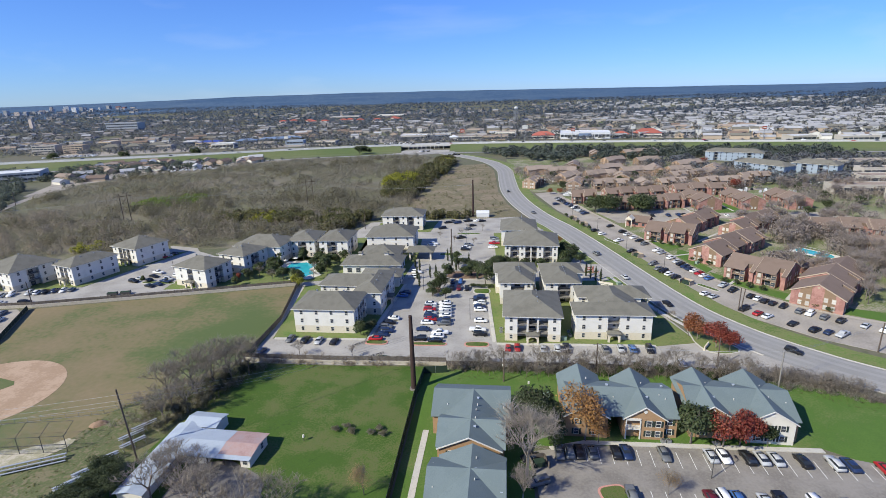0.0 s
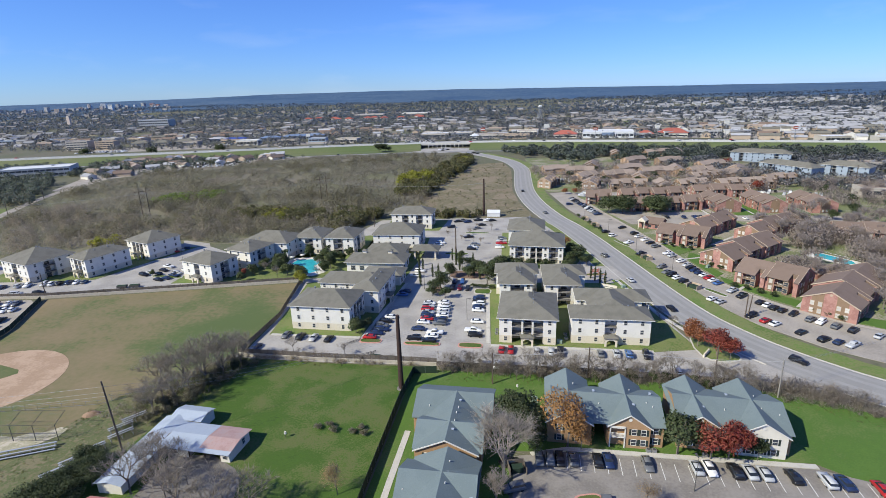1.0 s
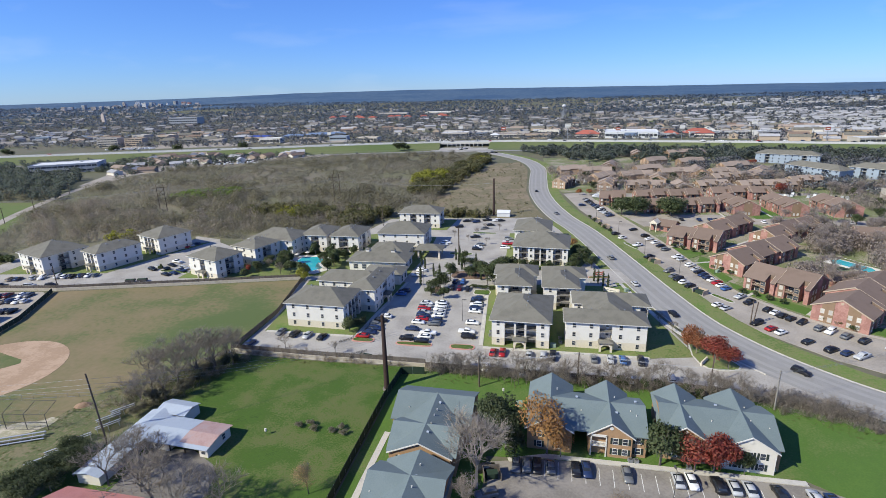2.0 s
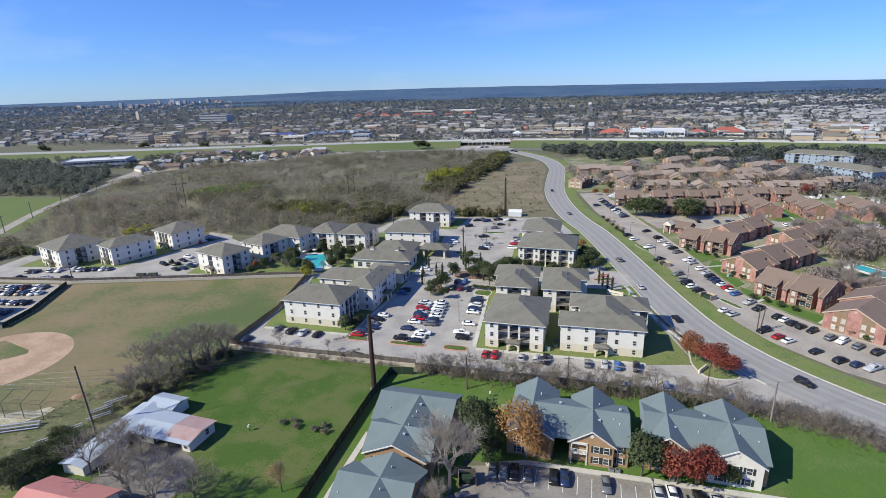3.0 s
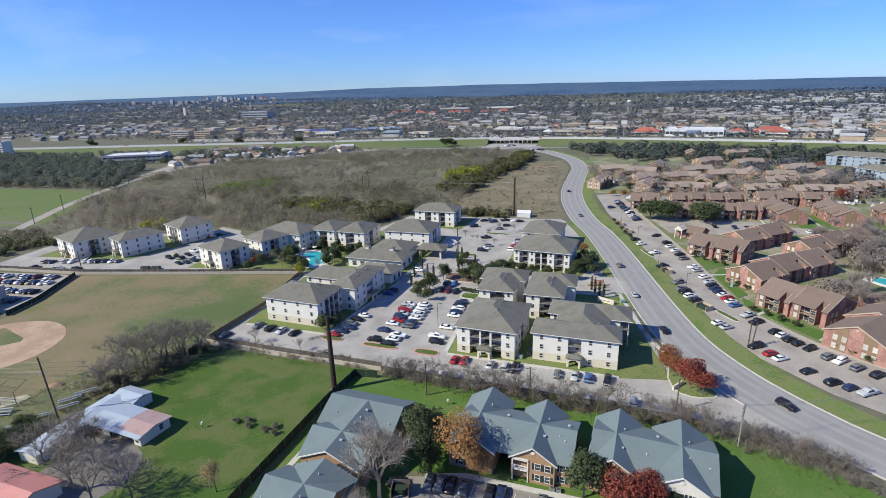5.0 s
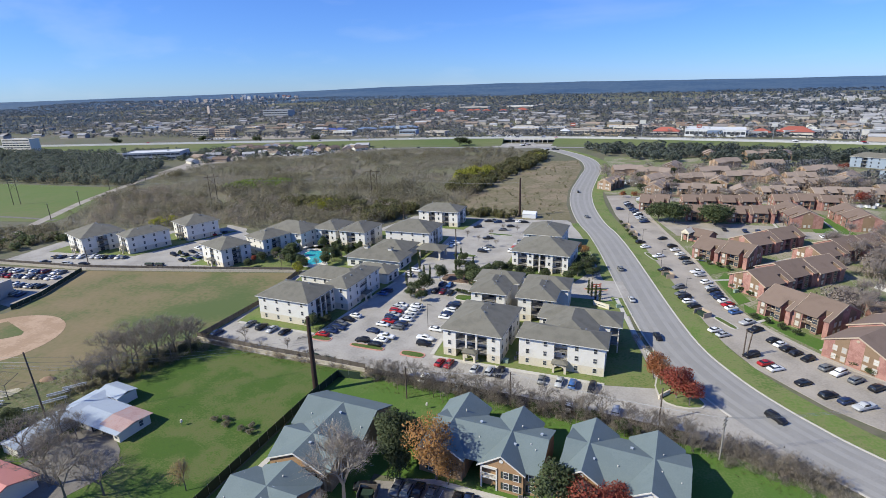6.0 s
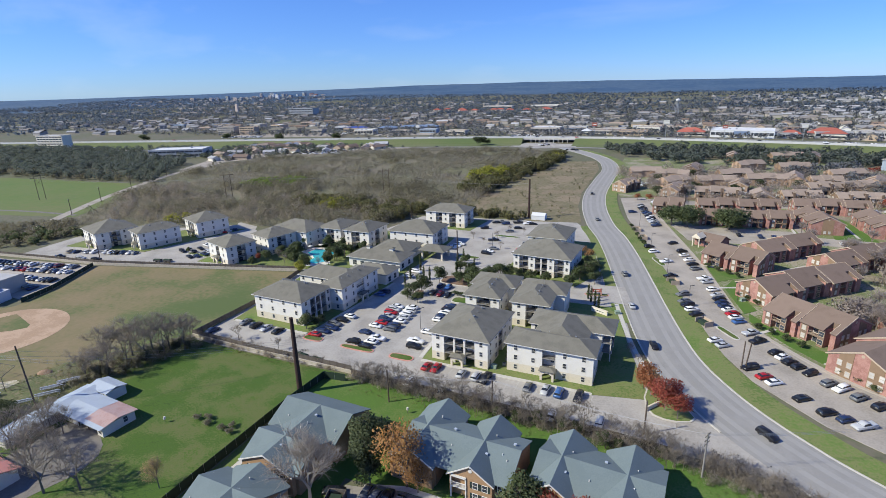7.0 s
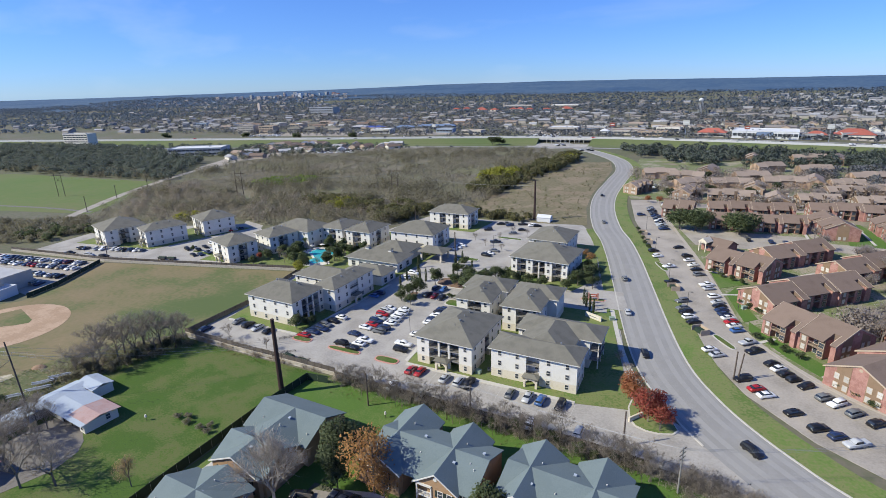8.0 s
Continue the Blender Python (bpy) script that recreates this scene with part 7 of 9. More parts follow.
def park_cars():
    # in front of the white apartments
    cars([(-51.2, 156.3), (-45.9, 155.3), (-41.2, 154.4), (-36.0, 153.9)], 84, "gbsb", "suss", 0.05)
    cars([(20.2, 147.2), (23.0, 147.0), (30.9, 146.2), (35.2, 146.0), (37.9, 145.9), (49.7, 145.2), (54.4, 145.0), (57.9, 144.8), (62.9, 144.3)], 84, "rrssbgslb", "sssupssu" + "u", 0.05)
    cars([(18.4, 138.2), (57.5, 134.6), (68.6, 134.4), (28.7, 136.2)], 84, "wwsg", "ssus", 0.05)
    cars([(-58, 148)], 84, "n", "s", 0.05)
    # double row in the middle
    cars([(-5.4, 183.6), (-5.6, 180.8), (-5.6, 178.0), (-5.2, 175.2), (-5.2, 172.4), (-5.0, 169.6), (-6.0, 166.8)], -6, "wsrsnrw", "suususs", 0.05, flip=0)
    cars([(-0.2, 184.2), (0.2, 181.2), (0.1, 178.2), (0.3, 175.4), (0.2, 172.4), (-0.2, 168.6), (-0.5, 165.8)], 174, "wwwswng", "suussuu", 0.05, flip=0)
    cars([(-7.4, 161.6), (-1.4, 158.6), (-7.9, 154.6), (-2.3, 156.0), (-2.8, 153.0)], 174, "nwbwb", "spuss", 0.05, flip=0)
    cars([(13.2, 188.6), (13.1, 185.9), (13.1, 183.0), (13.1, 180.0), (13.0, 177.0), (12.7, 167.4), (11.3, 160.4), (12.0, 157.0)], -6, "nbwnwwwb", "usussspu", 0.05, flip=0.2)
    cars([(-18.5, 171.0), (-20.2, 164.0), (-19.6, 161.0), (-22.6, 155.2), (-21.0, 158.2), (-17.1, 192.0), (-16.4, 195.2), (-14.4, 213.8), (-13.1, 219.8), (-19.4, 167.6)], -6, "wgnrnlnwwb", "suusssuuus", 0.05)
    cars([(-9.4, 257.3), (-8.2, 260.4), (-7.0, 263.5), (25.4, 271.2), (24.8, 266.2), (23.5, 255.1), (9.3, 252.6), (10.0, 256.0), (11.0, 260.5), (24.6, 262.0)], -6, "wwwgswbwgr", "", 0.05)
    cars([(-3.2, 296), (3.0, 311), (12.4, 312), (14.8, 300.4), (11.6, 292.6), (7.3, 274.7), (6.0, 308), (0, 309.5), (18, 311), (21, 311)], 20, "bgbbgbnbwb", "", 0.05)
    cars([(3.0, 206.8), (6.2, 206.4), (2.4, 199.6), (5.4, 199.2), (8.6, 198.8)], 84, "nlbmb", "", 0.05)
    # west court
    car_line((-203, 199.2), (-160, 207.6), 13, 100, 0.9, 0.05)
    car_line((-196, 191.6), (-170, 194.0), 8, 14, 0.7, 0.05)
    cars([(-139.8, 216.0), (-139.0, 219.4), (-133.6, 217.2), (-134.0, 222.0), (-134.8, 227.3), (-124.8, 215.0), (-125.0, 218.0), (-122.8, 222.0), (-121.4, 225.4), (-126.6, 211.6), (-129, 209.6)], -22, "bsbbwnswwnb", "", 0.05)
    car_line((-147, 250), (-140, 262), 4, -20, 0.8, 0.05)
    car_line((-172, 300), (-160, 310), 4, 60, 0.9, 0.05)
    # brick apartments: row against the lawns
    cars([(93.2, 291.1), (96.5, 278.6), (97.1, 272.6), (98.4, 266.3), (99.4, 260.6), (100.2, 254.6), (102.2, 243.0), (102.8, 239.4), (104.0, 231.4), (104.6, 226.0), (104.9, 222.6), (105.3, 219.2), (106.0, 216.0), (106.8, 213.0), (107.4, 210.0), (108.0, 207.0), (108.6, 203.8)],
         -62 + 90, "bbwwbgwswsbnnwrwl", "susssupsussssssss", 0.12)
    cars([(110.4, 195.8), (111.5, 190.6), (115.0, 184.3), (116.2, 181.8), (117.4, 179.4), (118.9, 177.0), (121.0, 174.2), (124.1, 169.8), (126.1, 167.7), (129.0, 164.6), (132.4, 161.6), (137.4, 157.6), (141, 154)], 38, "sbbwbbbgwgbsw", "", 0.12)
    # row against the avenue
    cars([(82.3, 282.3), (84.2, 274.6), (88.9, 261.3), (89.7, 242.7), (92.8, 223.5), (92.9, 217.0), (93.8, 213.5), (94.8, 209.8), (95.9, 206.1), (99.5, 187.6), (101.3, 184.7), (106.4, 172.8), (109.1, 168.8), (110.9, 166.2), (115.7, 160.1), (119.6, 155.2), (122.8, 153.4), (125.8, 151.6)],
         32, "bwwbggbwbwsbrwbbns", "", 0.12)
    car_line((78.4, 374), (87, 322), 15, 25, 0.95, 0.12)
    car_line((72, 372), (77, 330), 10, 20, 0.25, 0.12)
    car_line((124, 314), (152, 312), 9, 90, 0.6, 0.13, True, "parked between the brick apartments")
    car_line((166, 309), (230, 305), 16, 88, 0.5, 0.13, True, "parked between the brick apartments")
    car_line((100, 434), (190, 430), 18, 88, 0.5, 0.13, True, "parked between the tan-roofed houses")
    # near car park
    cars([(26.4, 98.0), (28.7, 98.1), (30.8, 98.0), (33.6, 98.1), (38.8, 97.8), (41.0, 97.7), (49.0, 96.9), (58.7, 96.2), (61.3, 96.0), (66.1, 95.4), (69.0, 95.2), (71.8, 94.9), (77, 94.2), (83, 93.2), (86, 92.8), (92, 91.4)], 88, "ggbgbngswbssbsnr", "susssssssusssuss", 0.14)
    cars([(38.1, 84.6), (53.1, 83.8), (55.6, 83.6), (58.2, 83.4), (63, 83), (66, 82.6), (72, 82), (78, 81.5), (84, 80)], 88, "gmwlsbwgb", "", 0.14)
    cars([(20, 96.5), (20.4, 89)], 20, "bg", "su", 0.14)
    # school car park
    for a, b in (((-232, 176), (-170, 182.5)), ((-228, 170), (-166, 176.5)), ((-212, 163.5), (-162, 166.5)), ((-190, 156.5), (-158, 158))):
        car_line(a, b, int(math.hypot(b[0] - a[0], b[1] - a[1]) / 2.9), 96, 0.85, 0.12, simple=True)
    # on the avenue
    for form, colour, x, y, rz in (("suv", "black", 104.5, 141.6, -52), ("sedan", "black", 81.8, 178.6, -78), ("sedan", "silver", 75.2, 207.4, 100), ("suv", "grey", 72.0, 240.5, 102), ("sedan", "grey", 55.0, 330, 105), ("sedan", "black", 46.5, 404, 92)):
        car(form, colour, x, y, rz, 0.14, "driving on the asphalt avenue")
    # on the highway
    for k in range(46):
        t = CAR_RNG.uniform(0.18, 0.92)
        i = int(t * (len(HIGHWAY) - 2))
        d = CAR_RNG.choice((-9.5, -5, 5, 9.5))
        p = beside(HIGHWAY, d)[i]
        w = HIGHWAY[i + 1] - HIGHWAY[i]
        car(CAR_RNG.choice(FORMS), CAR_RNG.choice(MIX), p[0], p[1], math.degrees(math.atan2(w[1], w[0])), 5.62, "driving on the raised highway", True)


park_cars()

# ---- stall lines ----
LINE2 = Solid().box(-0.05, -2.6, 0, 0.05, 2.6, 0.012).mesh("stall_line", M_fade)
LINE = Solid().box(-0.06, -2.6, 0, 0.06, 2.6, 0.012).mesh("stall_line", M_paint)


def stalls(name, a, b, n, rz, z):
    ob = root(name, 0, 0, label="row of worn white parking stall lines", category="road marking", kind="structure")
    for k in range(n + 1):
        t = k / n
        share("stall_line", LINE if a[1] < 110 else LINE2, ob, pose(a[0] + (b[0] - a[0]) * t, a[1] + (b[1] - a[1]) * t, z, 0, 0, rz))


stalls("stall_marking", (29.6, 98.2), (96, 90), 24, -6, 0.124)
stalls("stall_marking", (36.6, 84.6), (92, 79), 20, -6, 0.124)
stalls("stall_marking", (19.0, 147.4), (66, 144), 17, -5, 0.034)
stalls("stall_marking", (-53, 156.4), (-30, 153.2), 8, -6, 0.034)
stalls("stall_marking", (-5.8, 186), (-5.8, 151), 13, 84, 0.034)
stalls("stall_marking", (0.6, 186), (-0.4, 151), 13, 84, 0.034)
stalls("stall_marking", (13.2, 190), (12.2, 155), 13, 84, 0.034)
stalls("stall_marking", (-17, 196), (-22, 155), 15, 84, 0.034)


# ---- walls, fences, poles ----
def board_fence(name, pts, height, label, material, base=None, span=2.6):
    """A fence of posts, rails and board panels along a line; base: height of a stone footing."""
    ob = root(name, pts[0][0], pts[0][1], label=label, category="fence", kind="structure")
    ox, oy = pts[0]
    cache = {}
    for (x0, y0), (x1, y1) in zip(pts, pts[1:]):
        d = math.hypot(x1 - x0, y1 - y0)
        n = max(1, round(d / span))
        ang = math.degrees(math.atan2(y1 - y0, x1 - x0))
        w = d / n
        key = round(w, 2)
        z0 = base or 0.0
        if key not in cache:
            s = Solid()
            m = 12
            for k in range(m):
                s.box(w * k / m + 0.012, -0.02, 0.08, w * (k + 1) / m - 0.012, 0.02, height - 0.05 * (k % 3 == 1))
            s.box(0, 0.02, 0.4, w, 0.07, 0.5).box(0, 0.02, height - 0.5, w, 0.07, height - 0.4)
            cache[key] = (s.mesh("panel", material), Solid().box(-0.07, -0.07, 0, 0.07, 0.07, height + 0.12).mesh("post", M_wood))
        for k in range(n):
            px, py = x0 + (x1 - x0) * k / n - ox, y0 + (y1 - y0) * k / n - oy
            share("panel", cache[key][0], ob, pose(px, py, z0, 0, 0, ang))
            share("post", cache[key][1], ob, pose(px, py, z0, 0, 0, ang))
        if base:
            Solid().box(0, -0.25, 0, d, 0.25, base).make("stone_footing", M_wall, ob, "rough limestone footing", at=pose(x0 - ox, y0 - oy, 0, 0, 0, ang))


board_fence("fence", [(84.5, 399.5), (104, 398.2), (122, 397.4), (160, 396.6)], 1.9, "dark brown wooden fence between the apartment groups", M_siding, None, 6.0)
board_fence("fence", [(-61.8, 143.2), (-36.8, 140.6), (-14, 139.2), (0.9, 138.0)], 1.5, "weathered wooden fence on a limestone wall", M_fence, 1.1)
board_fence("fence", [(0.9, 137.6), (42.9, 134.4), (70, 131.4), (84, 129.2)], 1.8, "dark weathered wooden fence behind bare shrubs", M_fence)
board_fence("fence", [(-61.8, 144.4), (-59.4, 172), (-63.4, 207.6)], 1.9, "brown wooden fence beside the playing field", M_fence)
board_fence("fence", [(-64, 207.8), (-112, 198.6), (-165, 189.2), (-232, 186)], 1.2, "weathered wooden fence on a pale limestone wall", M_fence, 1.2)


def screen_fence(pts, height):
    """Chain-link fence with a dark green screen."""
    ob = root("screen_fence", pts[0][0], pts[0][1], label="tall fence covered with dark green screen", category="fence", kind="structure")
    ox, oy = pts[0]
    for (x0, y0), (x1, y1) in zip(pts, pts[1:]):
        d = math.hypot(x1 - x0, y1 - y0)
        n = max(1, round(d / 3.0))
        ang = math.degrees(math.atan2(y1 - y0, x1 - x0))
        for k in range(n):
            px, py = x0 + (x1 - x0) * k / n - ox, y0 + (y1 - y0) * k / n - oy
            share("screen", SCREEN, ob, pose(px, py, 0, 0, 0, ang) @ Matrix.Diagonal((d / n / 3.0, 1, height / 2.4, 1)))
            share("post", SCREEN_POST, ob, pose(px, py, 0, 0, 0, ang) @ Matrix.Diagonal((1, 1, height / 2.4, 1)))


SCREEN = Solid().box(0, -0.02, 0.05, 3.0, 0.02, 2.35).mesh("screen", M_screen)
SCREEN_POST = Solid().bar((0, 0, 0), (0, 0, 2.45), 0.04, 0.04, 6).mesh("post", M_steel)
screen_fence([(-13.5, 40), (-10.2, 84), (-7.4, 120), (-5.4, 133.4)], 2.4)
screen_fence([(-5.4, 133.4), (1.2, 133.8)], 2.4)
screen_fence([(-165, 187), (-153.5, 160), (-151, 146)], 2.0)


def steel_mono(x, y, h, r=0.75):
    ob = root("steel_power_pole", x, y, label="tall tapering rust-brown steel power pole", category="power pole", group="steel poles")
    Solid().bar((0, 0, 0.3), (0, 0, h), r, r * 0.62, 12).make("shaft", M_rust, ob)
    Solid().bar((0, 0, 0), (0, 0, 0.5), r + 0.45, r + 0.4, 16).make("concrete_foot", M_gravel, ob, "grey concrete foot")
    Solid().bar((0, 0, h), (0, 0, h + 0.12), r * 0.7, r * 0.66, 12).make("cap", M_rust, ob)
    return (x, y, h)


def wood_pole(x, y, h, arms=1, lean=0.0, r=0.16, rz=0.0, material=None):
    ob = root("utility_pole", x, y, rz, label="brown wooden utility pole" if arms else "plain brown wooden pole", category="utility pole", group="utility poles")
    Solid().bar((0, 0, 0), (lean, 0, h), r * 1.25, r, 8).make("pole", material or M_wood, ob)
    for k in range(arms):
        z = h - 0.5 - 1.0 * k
        Solid().box(lean - 1.2, -0.06, z - 0.07, lean + 1.2, 0.06, z + 0.07).make("crossarm", M_wood, ob)
        for u in (-1.05, -0.4, 0.4, 1.05):
            Solid().bar((lean + u, 0, z + 0.07), (lean + u, 0, z + 0.3), 0.05, 0.035, 6).make("insulator", M_steel, ob)


def h_frame(x, y, h, rz):
    ob = root("transmission_pole", x, y, rz, label="two-legged wooden transmission pole with crossarm", category="power pole", group="transmission poles")
    for u in (-2.2, 2.2):
        Solid().bar((u, 0, 0), (u, 0, h), 0.24, 0.17, 8).make("pole", M_wood, ob)
    Solid().box(-5.0, -0.1, h - 2.2, 5.0, 0.1, h - 1.9).make("crossarm", M_wood, ob)
    Solid().bar((-2.2, 0, h - 8), (2.2, 0, h - 3), 0.09, 0.09, 5).bar((2.2, 0, h - 8), (-2.2, 0, h - 3), 0.09, 0.09, 5).make("cross_brace", M_wood, ob)
    for u in (-4.7, 0, 4.7):
        Solid().bar((u, 0, h - 2.2), (u, 0, h - 3.4), 0.09, 0.06, 6).make("insulator", M_steel, ob)


def wire(pts, sag, name="power_line", r=0.026):
    """One continuous hanging cable through the given supports."""
    line = [Vector(pts[0])]
    for a, b in zip(pts, pts[1:]):
        for k in range(1, 13):
            q = Vector(a).lerp(Vector(b), k / 12)
            q.z -= sag * 4 * k / 12 * (1 - k / 12)
            line.append(q)
    v, f = [], []
    for i, p in enumerate(line):
        d = (line[min(i + 1, len(line) - 1)] - line[max(i - 1, 0)]).to_track_quat("Z", "Y")
        v += [p + d @ Vector((r * math.cos(2.094 * j), r * math.sin(2.094 * j), 0)) for j in range(3)]
    for i in range(len(line) - 1):
        f += [(3 * i + j, 3 * i + (j + 1) % 3, 3 * i + 3 + (j + 1) % 3, 3 * i + 3 + j) for j in range(3)]
    tagged(link(name, v, f, M_wire), "thin dark overhead cable", "cable")


steel_mono(-7.8, 125.4, 21.8)
steel_mono(16.0, 325.5, 23.5)
wood_pole(2.6, 229.5, 17.6, 0, 0.0, 0.25)
wood_pole(-68.2, 97.4, 18.8, 0, -0.9, 0.17, 10)
wood_pole(89.4, 123.6, 10.8, 3, 0.0, 0.15, 60, M_deck)
wood_pole(17.0, 128.4, 9.5, 0, 0.0)
wood_pole(43.4, 132.0, 9.5, 1, 0.0)
wood_pole(78.5, 134.5, 9.0, 0, 0.0)
wood_pole(104.2, 172.3, 8.6, 0, 0.0)
wood_pole(105.2, 172.6, 8.2, 0, 0.6)
wood_pole(128.8, 141.1, 9.5, 0)
wood_pole(-168.7, 193.5, 9.5, 0)
wood_pole(-49.3, 299.8, 11, 0)
wood_pole(281, 390, 18, 1)
h_frame(-360.7, 294.9, 19, 40)
h_frame(-216, 337, 19, 35)
h_frame(-102, 376, 19, 20)
for x, y in ((-283, 262), (-304, 300), (-326, 345), (-345, 400)):
    wood_pole(x, y, 11, 1, 0, 0.18, 60)
for dz in (0.2, 1.6, 2.6):
    wire([(-68.5, 96.7, 18.0 - dz), (-6.6, 141.5, 9.8 - dz * 0.5)], 2.2)
    wire([(-68.5, 96.7, 18.0 - dz), (-190, 85, 17 - dz)], 2.5)
for u in (-1, 0, 1):
    wire([(89.4 + u, 123.6, 10.4), (43.4 + u, 132.0, 9.2), (17 + u, 128.4, 9.2)], 0.9)
    wire([(89.4 + u, 123.6, 10.4), (128.8 + u, 141.1, 9.2)], 0.9)
for k in (-4.7, 0, 4.7):
    wire([(-360.7 + k * 0.75, 294.9 + k * 0.65, 15.6), (-216 + k * 0.8, 337 + k * 0.55, 15.6), (-102 + k * 0.93, 376 + k * 0.35, 15.6), (16 + k * 0.15, 325.5, 20.8)], 3.0, r=0.025)


def street_light(x, y, h, rz):
    ob = root("car_park_light", x, y, rz, label="slim grey car park lamp post", category="lamp post", group="lamp posts")
    Solid().bar((0, 0, 0), (0, 0, h), 0.09, 0.06, 8).make("post", M_rail, ob)
    Solid().box(0, -0.05, h - 0.1, 1.2, 0.05, h).box(0.7, -0.2, h - 0.18, 1.5, 0.2, h - 0.02).make("lamp_head", M_rail, ob)


for x, y, rz in ((94.0, 214, 20), (88.8, 248, 20), (83, 280, 20), (78, 320, 20), (110.7, 222, 200), (9, 170, 0), (-9, 199, 0), (10, 262, 0), (-130, 232, 0), (56, 90, 90)):
    street_light(x, y, 8.0, rz)


# ---- ball field things ----
def bleacher(x, y, rz):
    ob = root("bleacher", x, y, rz, label="small aluminium bleacher with five rows", category="bleacher", group="bleachers")
    for k in range(5):
        Solid().box(-2.6, 0.75 * k, 0.42 * k + 0.42, 2.6, 0.75 * k + 0.3, 0.42 * k + 0.47).make("seat_plank", M_alu, ob)
        Solid().box(-2.6, 0.75 * k + 0.32, 0.42 * k + 0.08, 2.6, 0.75 * k + 0.6, 0.42 * k + 0.12).make("foot_plank", M_alu, ob)
    for u in (-2.3, 0, 2.3):
        Solid().box(u - 0.04, 0, 0, u + 0.04, 3.4, 0.08).bar((u, 0.1, 0.05), (u, 3.3, 2.05), 0.05, 0.05, 6).bar((u, 3.3, 0), (u, 3.3, 2.1), 0.05, 0.05, 6).make("frame", M_steel, ob)


for x, y, rz in ((-75.0, 111.0, -140), (-76.0, 107.2, -140), (-74.0, 104.4, -140), (-77.2, 99.0, -140), (-78.8, 95.0, -140), (-80.0, 91.0, -140)):
    bleacher(x, y, rz + 8)


def backstop():
    """Chain-link backstop with a leaning hood: dark posts, rails and thin wires."""
    ob = root("backstop", -96.0, 104.0, label="dark chain-link baseball backstop with leaning hood", category="backstop")
    pts = [(-13.0, -4.0), (-7.5, -3.7), (-2.0, -3.4), (3.5, -3.1), (9.0, -2.8)]
    for x, y in pts:
        Solid().bar((x, y, 0), (x, y, 4.4), 0.09, 0.07, 6).bar((x, y, 4.4), (x - 0.4, y + 4.2, 5.6), 0.07, 0.06, 6).make("post", M_rail, ob)
    for (x0, y0), (x1, y1) in zip(pts, pts[1:]):
        s = Solid()
        for z in (0.1, 2.2, 4.4):
            s.bar((x0, y0, z), (x1, y1, z), 0.055, 0.055, 5)
        s.bar((x0 - 0.4, y0 + 4.2, 5.6), (x1 - 0.4, y1 + 4.2, 5.6), 0.055, 0.055, 5)
        s.make("rail", M_rail, ob)
        w = Solid()
        n = int(math.hypot(x1 - x0, y1 - y0) / 0.5)
        for i in range(n):
            t = i / n
            a = (x0 + (x1 - x0) * t, y0 + (y1 - y0) * t)
            w.bar((a[0], a[1], 0), (a[0], a[1], 4.4), 0.007, 0.007, 3).bar((a[0], a[1], 4.4), (a[0] - 0.4, a[1] + 4.2, 5.6), 0.007, 0.007, 3)
        for z in np.arange(0.5, 4.4, 0.5):
            w.bar((x0, y0, z), (x1, y1, z), 0.007, 0.007, 3)
        w.make("wire_mesh", M_steel, ob)


backstop()


def long_bleacher(x, y, rz, L):
    """A wide low stand of bright planks on a steel frame."""
    ob = root("bleacher", x, y, rz, label="long low aluminium bleacher with three rows", category="bleacher", group="bleachers")
    for k in range(3):
        Solid().box(0, 0.8 * k, 0.4 * k + 0.42, L, 0.8 * k + 0.45, 0.4 * k + 0.47).make("seat_plank", M_alu, ob)
        Solid().box(0, 0.8 * k + 0.48, 0.4 * k + 0.08, L, 0.8 * k + 0.72, 0.4 * k + 0.12).make("foot_plank", M_alu, ob)
    for u in np.linspace(0.3, L - 0.3, 6):
        Solid().bar((u, 0.1, 0.05), (u, 2.2, 1.25), 0.05, 0.05, 6).bar((u, 2.2, 0), (u, 2.2, 1.3), 0.05, 0.05, 6).make("frame", M_steel, ob)


long_bleacher(-96.6, 93.0, 21.6, 12.4)


def low_fence(pts, label):
    ob = root("chain_link_fence", pts[0][0], pts[0][1], label=label, category="fence", kind="structure")
    ox, oy = pts[0]
    for (x0, y0), (x1, y1) in zip(pts, pts[1:]):
        d = math.hypot(x1 - x0, y1 - y0)
        n = max(1, int(d / 3))
        s = Solid()
        for z in (0.15, 1.2):
            s.bar((x0 - ox, y0 - oy, z), (x1 - ox, y1 - oy, z), 0.03, 0.03, 5)
        s.make("rail", M_steel, ob)
        for k in range(n + 1):
            t = k / n
            Solid().bar((x0 + (x1 - x0) * t - ox, y0 + (y1 - y0) * t - oy, 0), (x0 + (x1 - x0) * t - ox, y0 + (y1 - y0) * t - oy, 1.25), 0.04, 0.04, 5).make("post", M_steel, ob)


low_fence([(-128, 118), (-112, 112), (-88, 116), (-80, 121)], "grey chain-link fence beside the ball field")
heap = Solid()
rings = [(2.6, 0.0), (2.1, 0.45), (1.2, 0.95), (0.3, 1.15)]
heap.add([(r * math.cos(0.524 * i) * 1.25 * (1 + 0.12 * math.sin(3.1 * i)), r * math.sin(0.524 * i) * (1 + 0.1 * math.cos(2.3 * i)), z) for r, z in rings for i in range(12)], [(k * 12 + i, k * 12 + (i + 1) % 12, k * 12 + 12 + (i + 1) % 12, k * 12 + 12 + i) for k in range(3) for i in range(12)] + [tuple(range(36, 48))])
tagged(heap.make("clay_mound", M_pile, at=pose(-86.6, 111.6, 0.04, 0, 0, 25) @ Matrix.Diagonal((0.7, 0.55, 0.75, 1))), "small heap of tan infield clay", "clay mound")


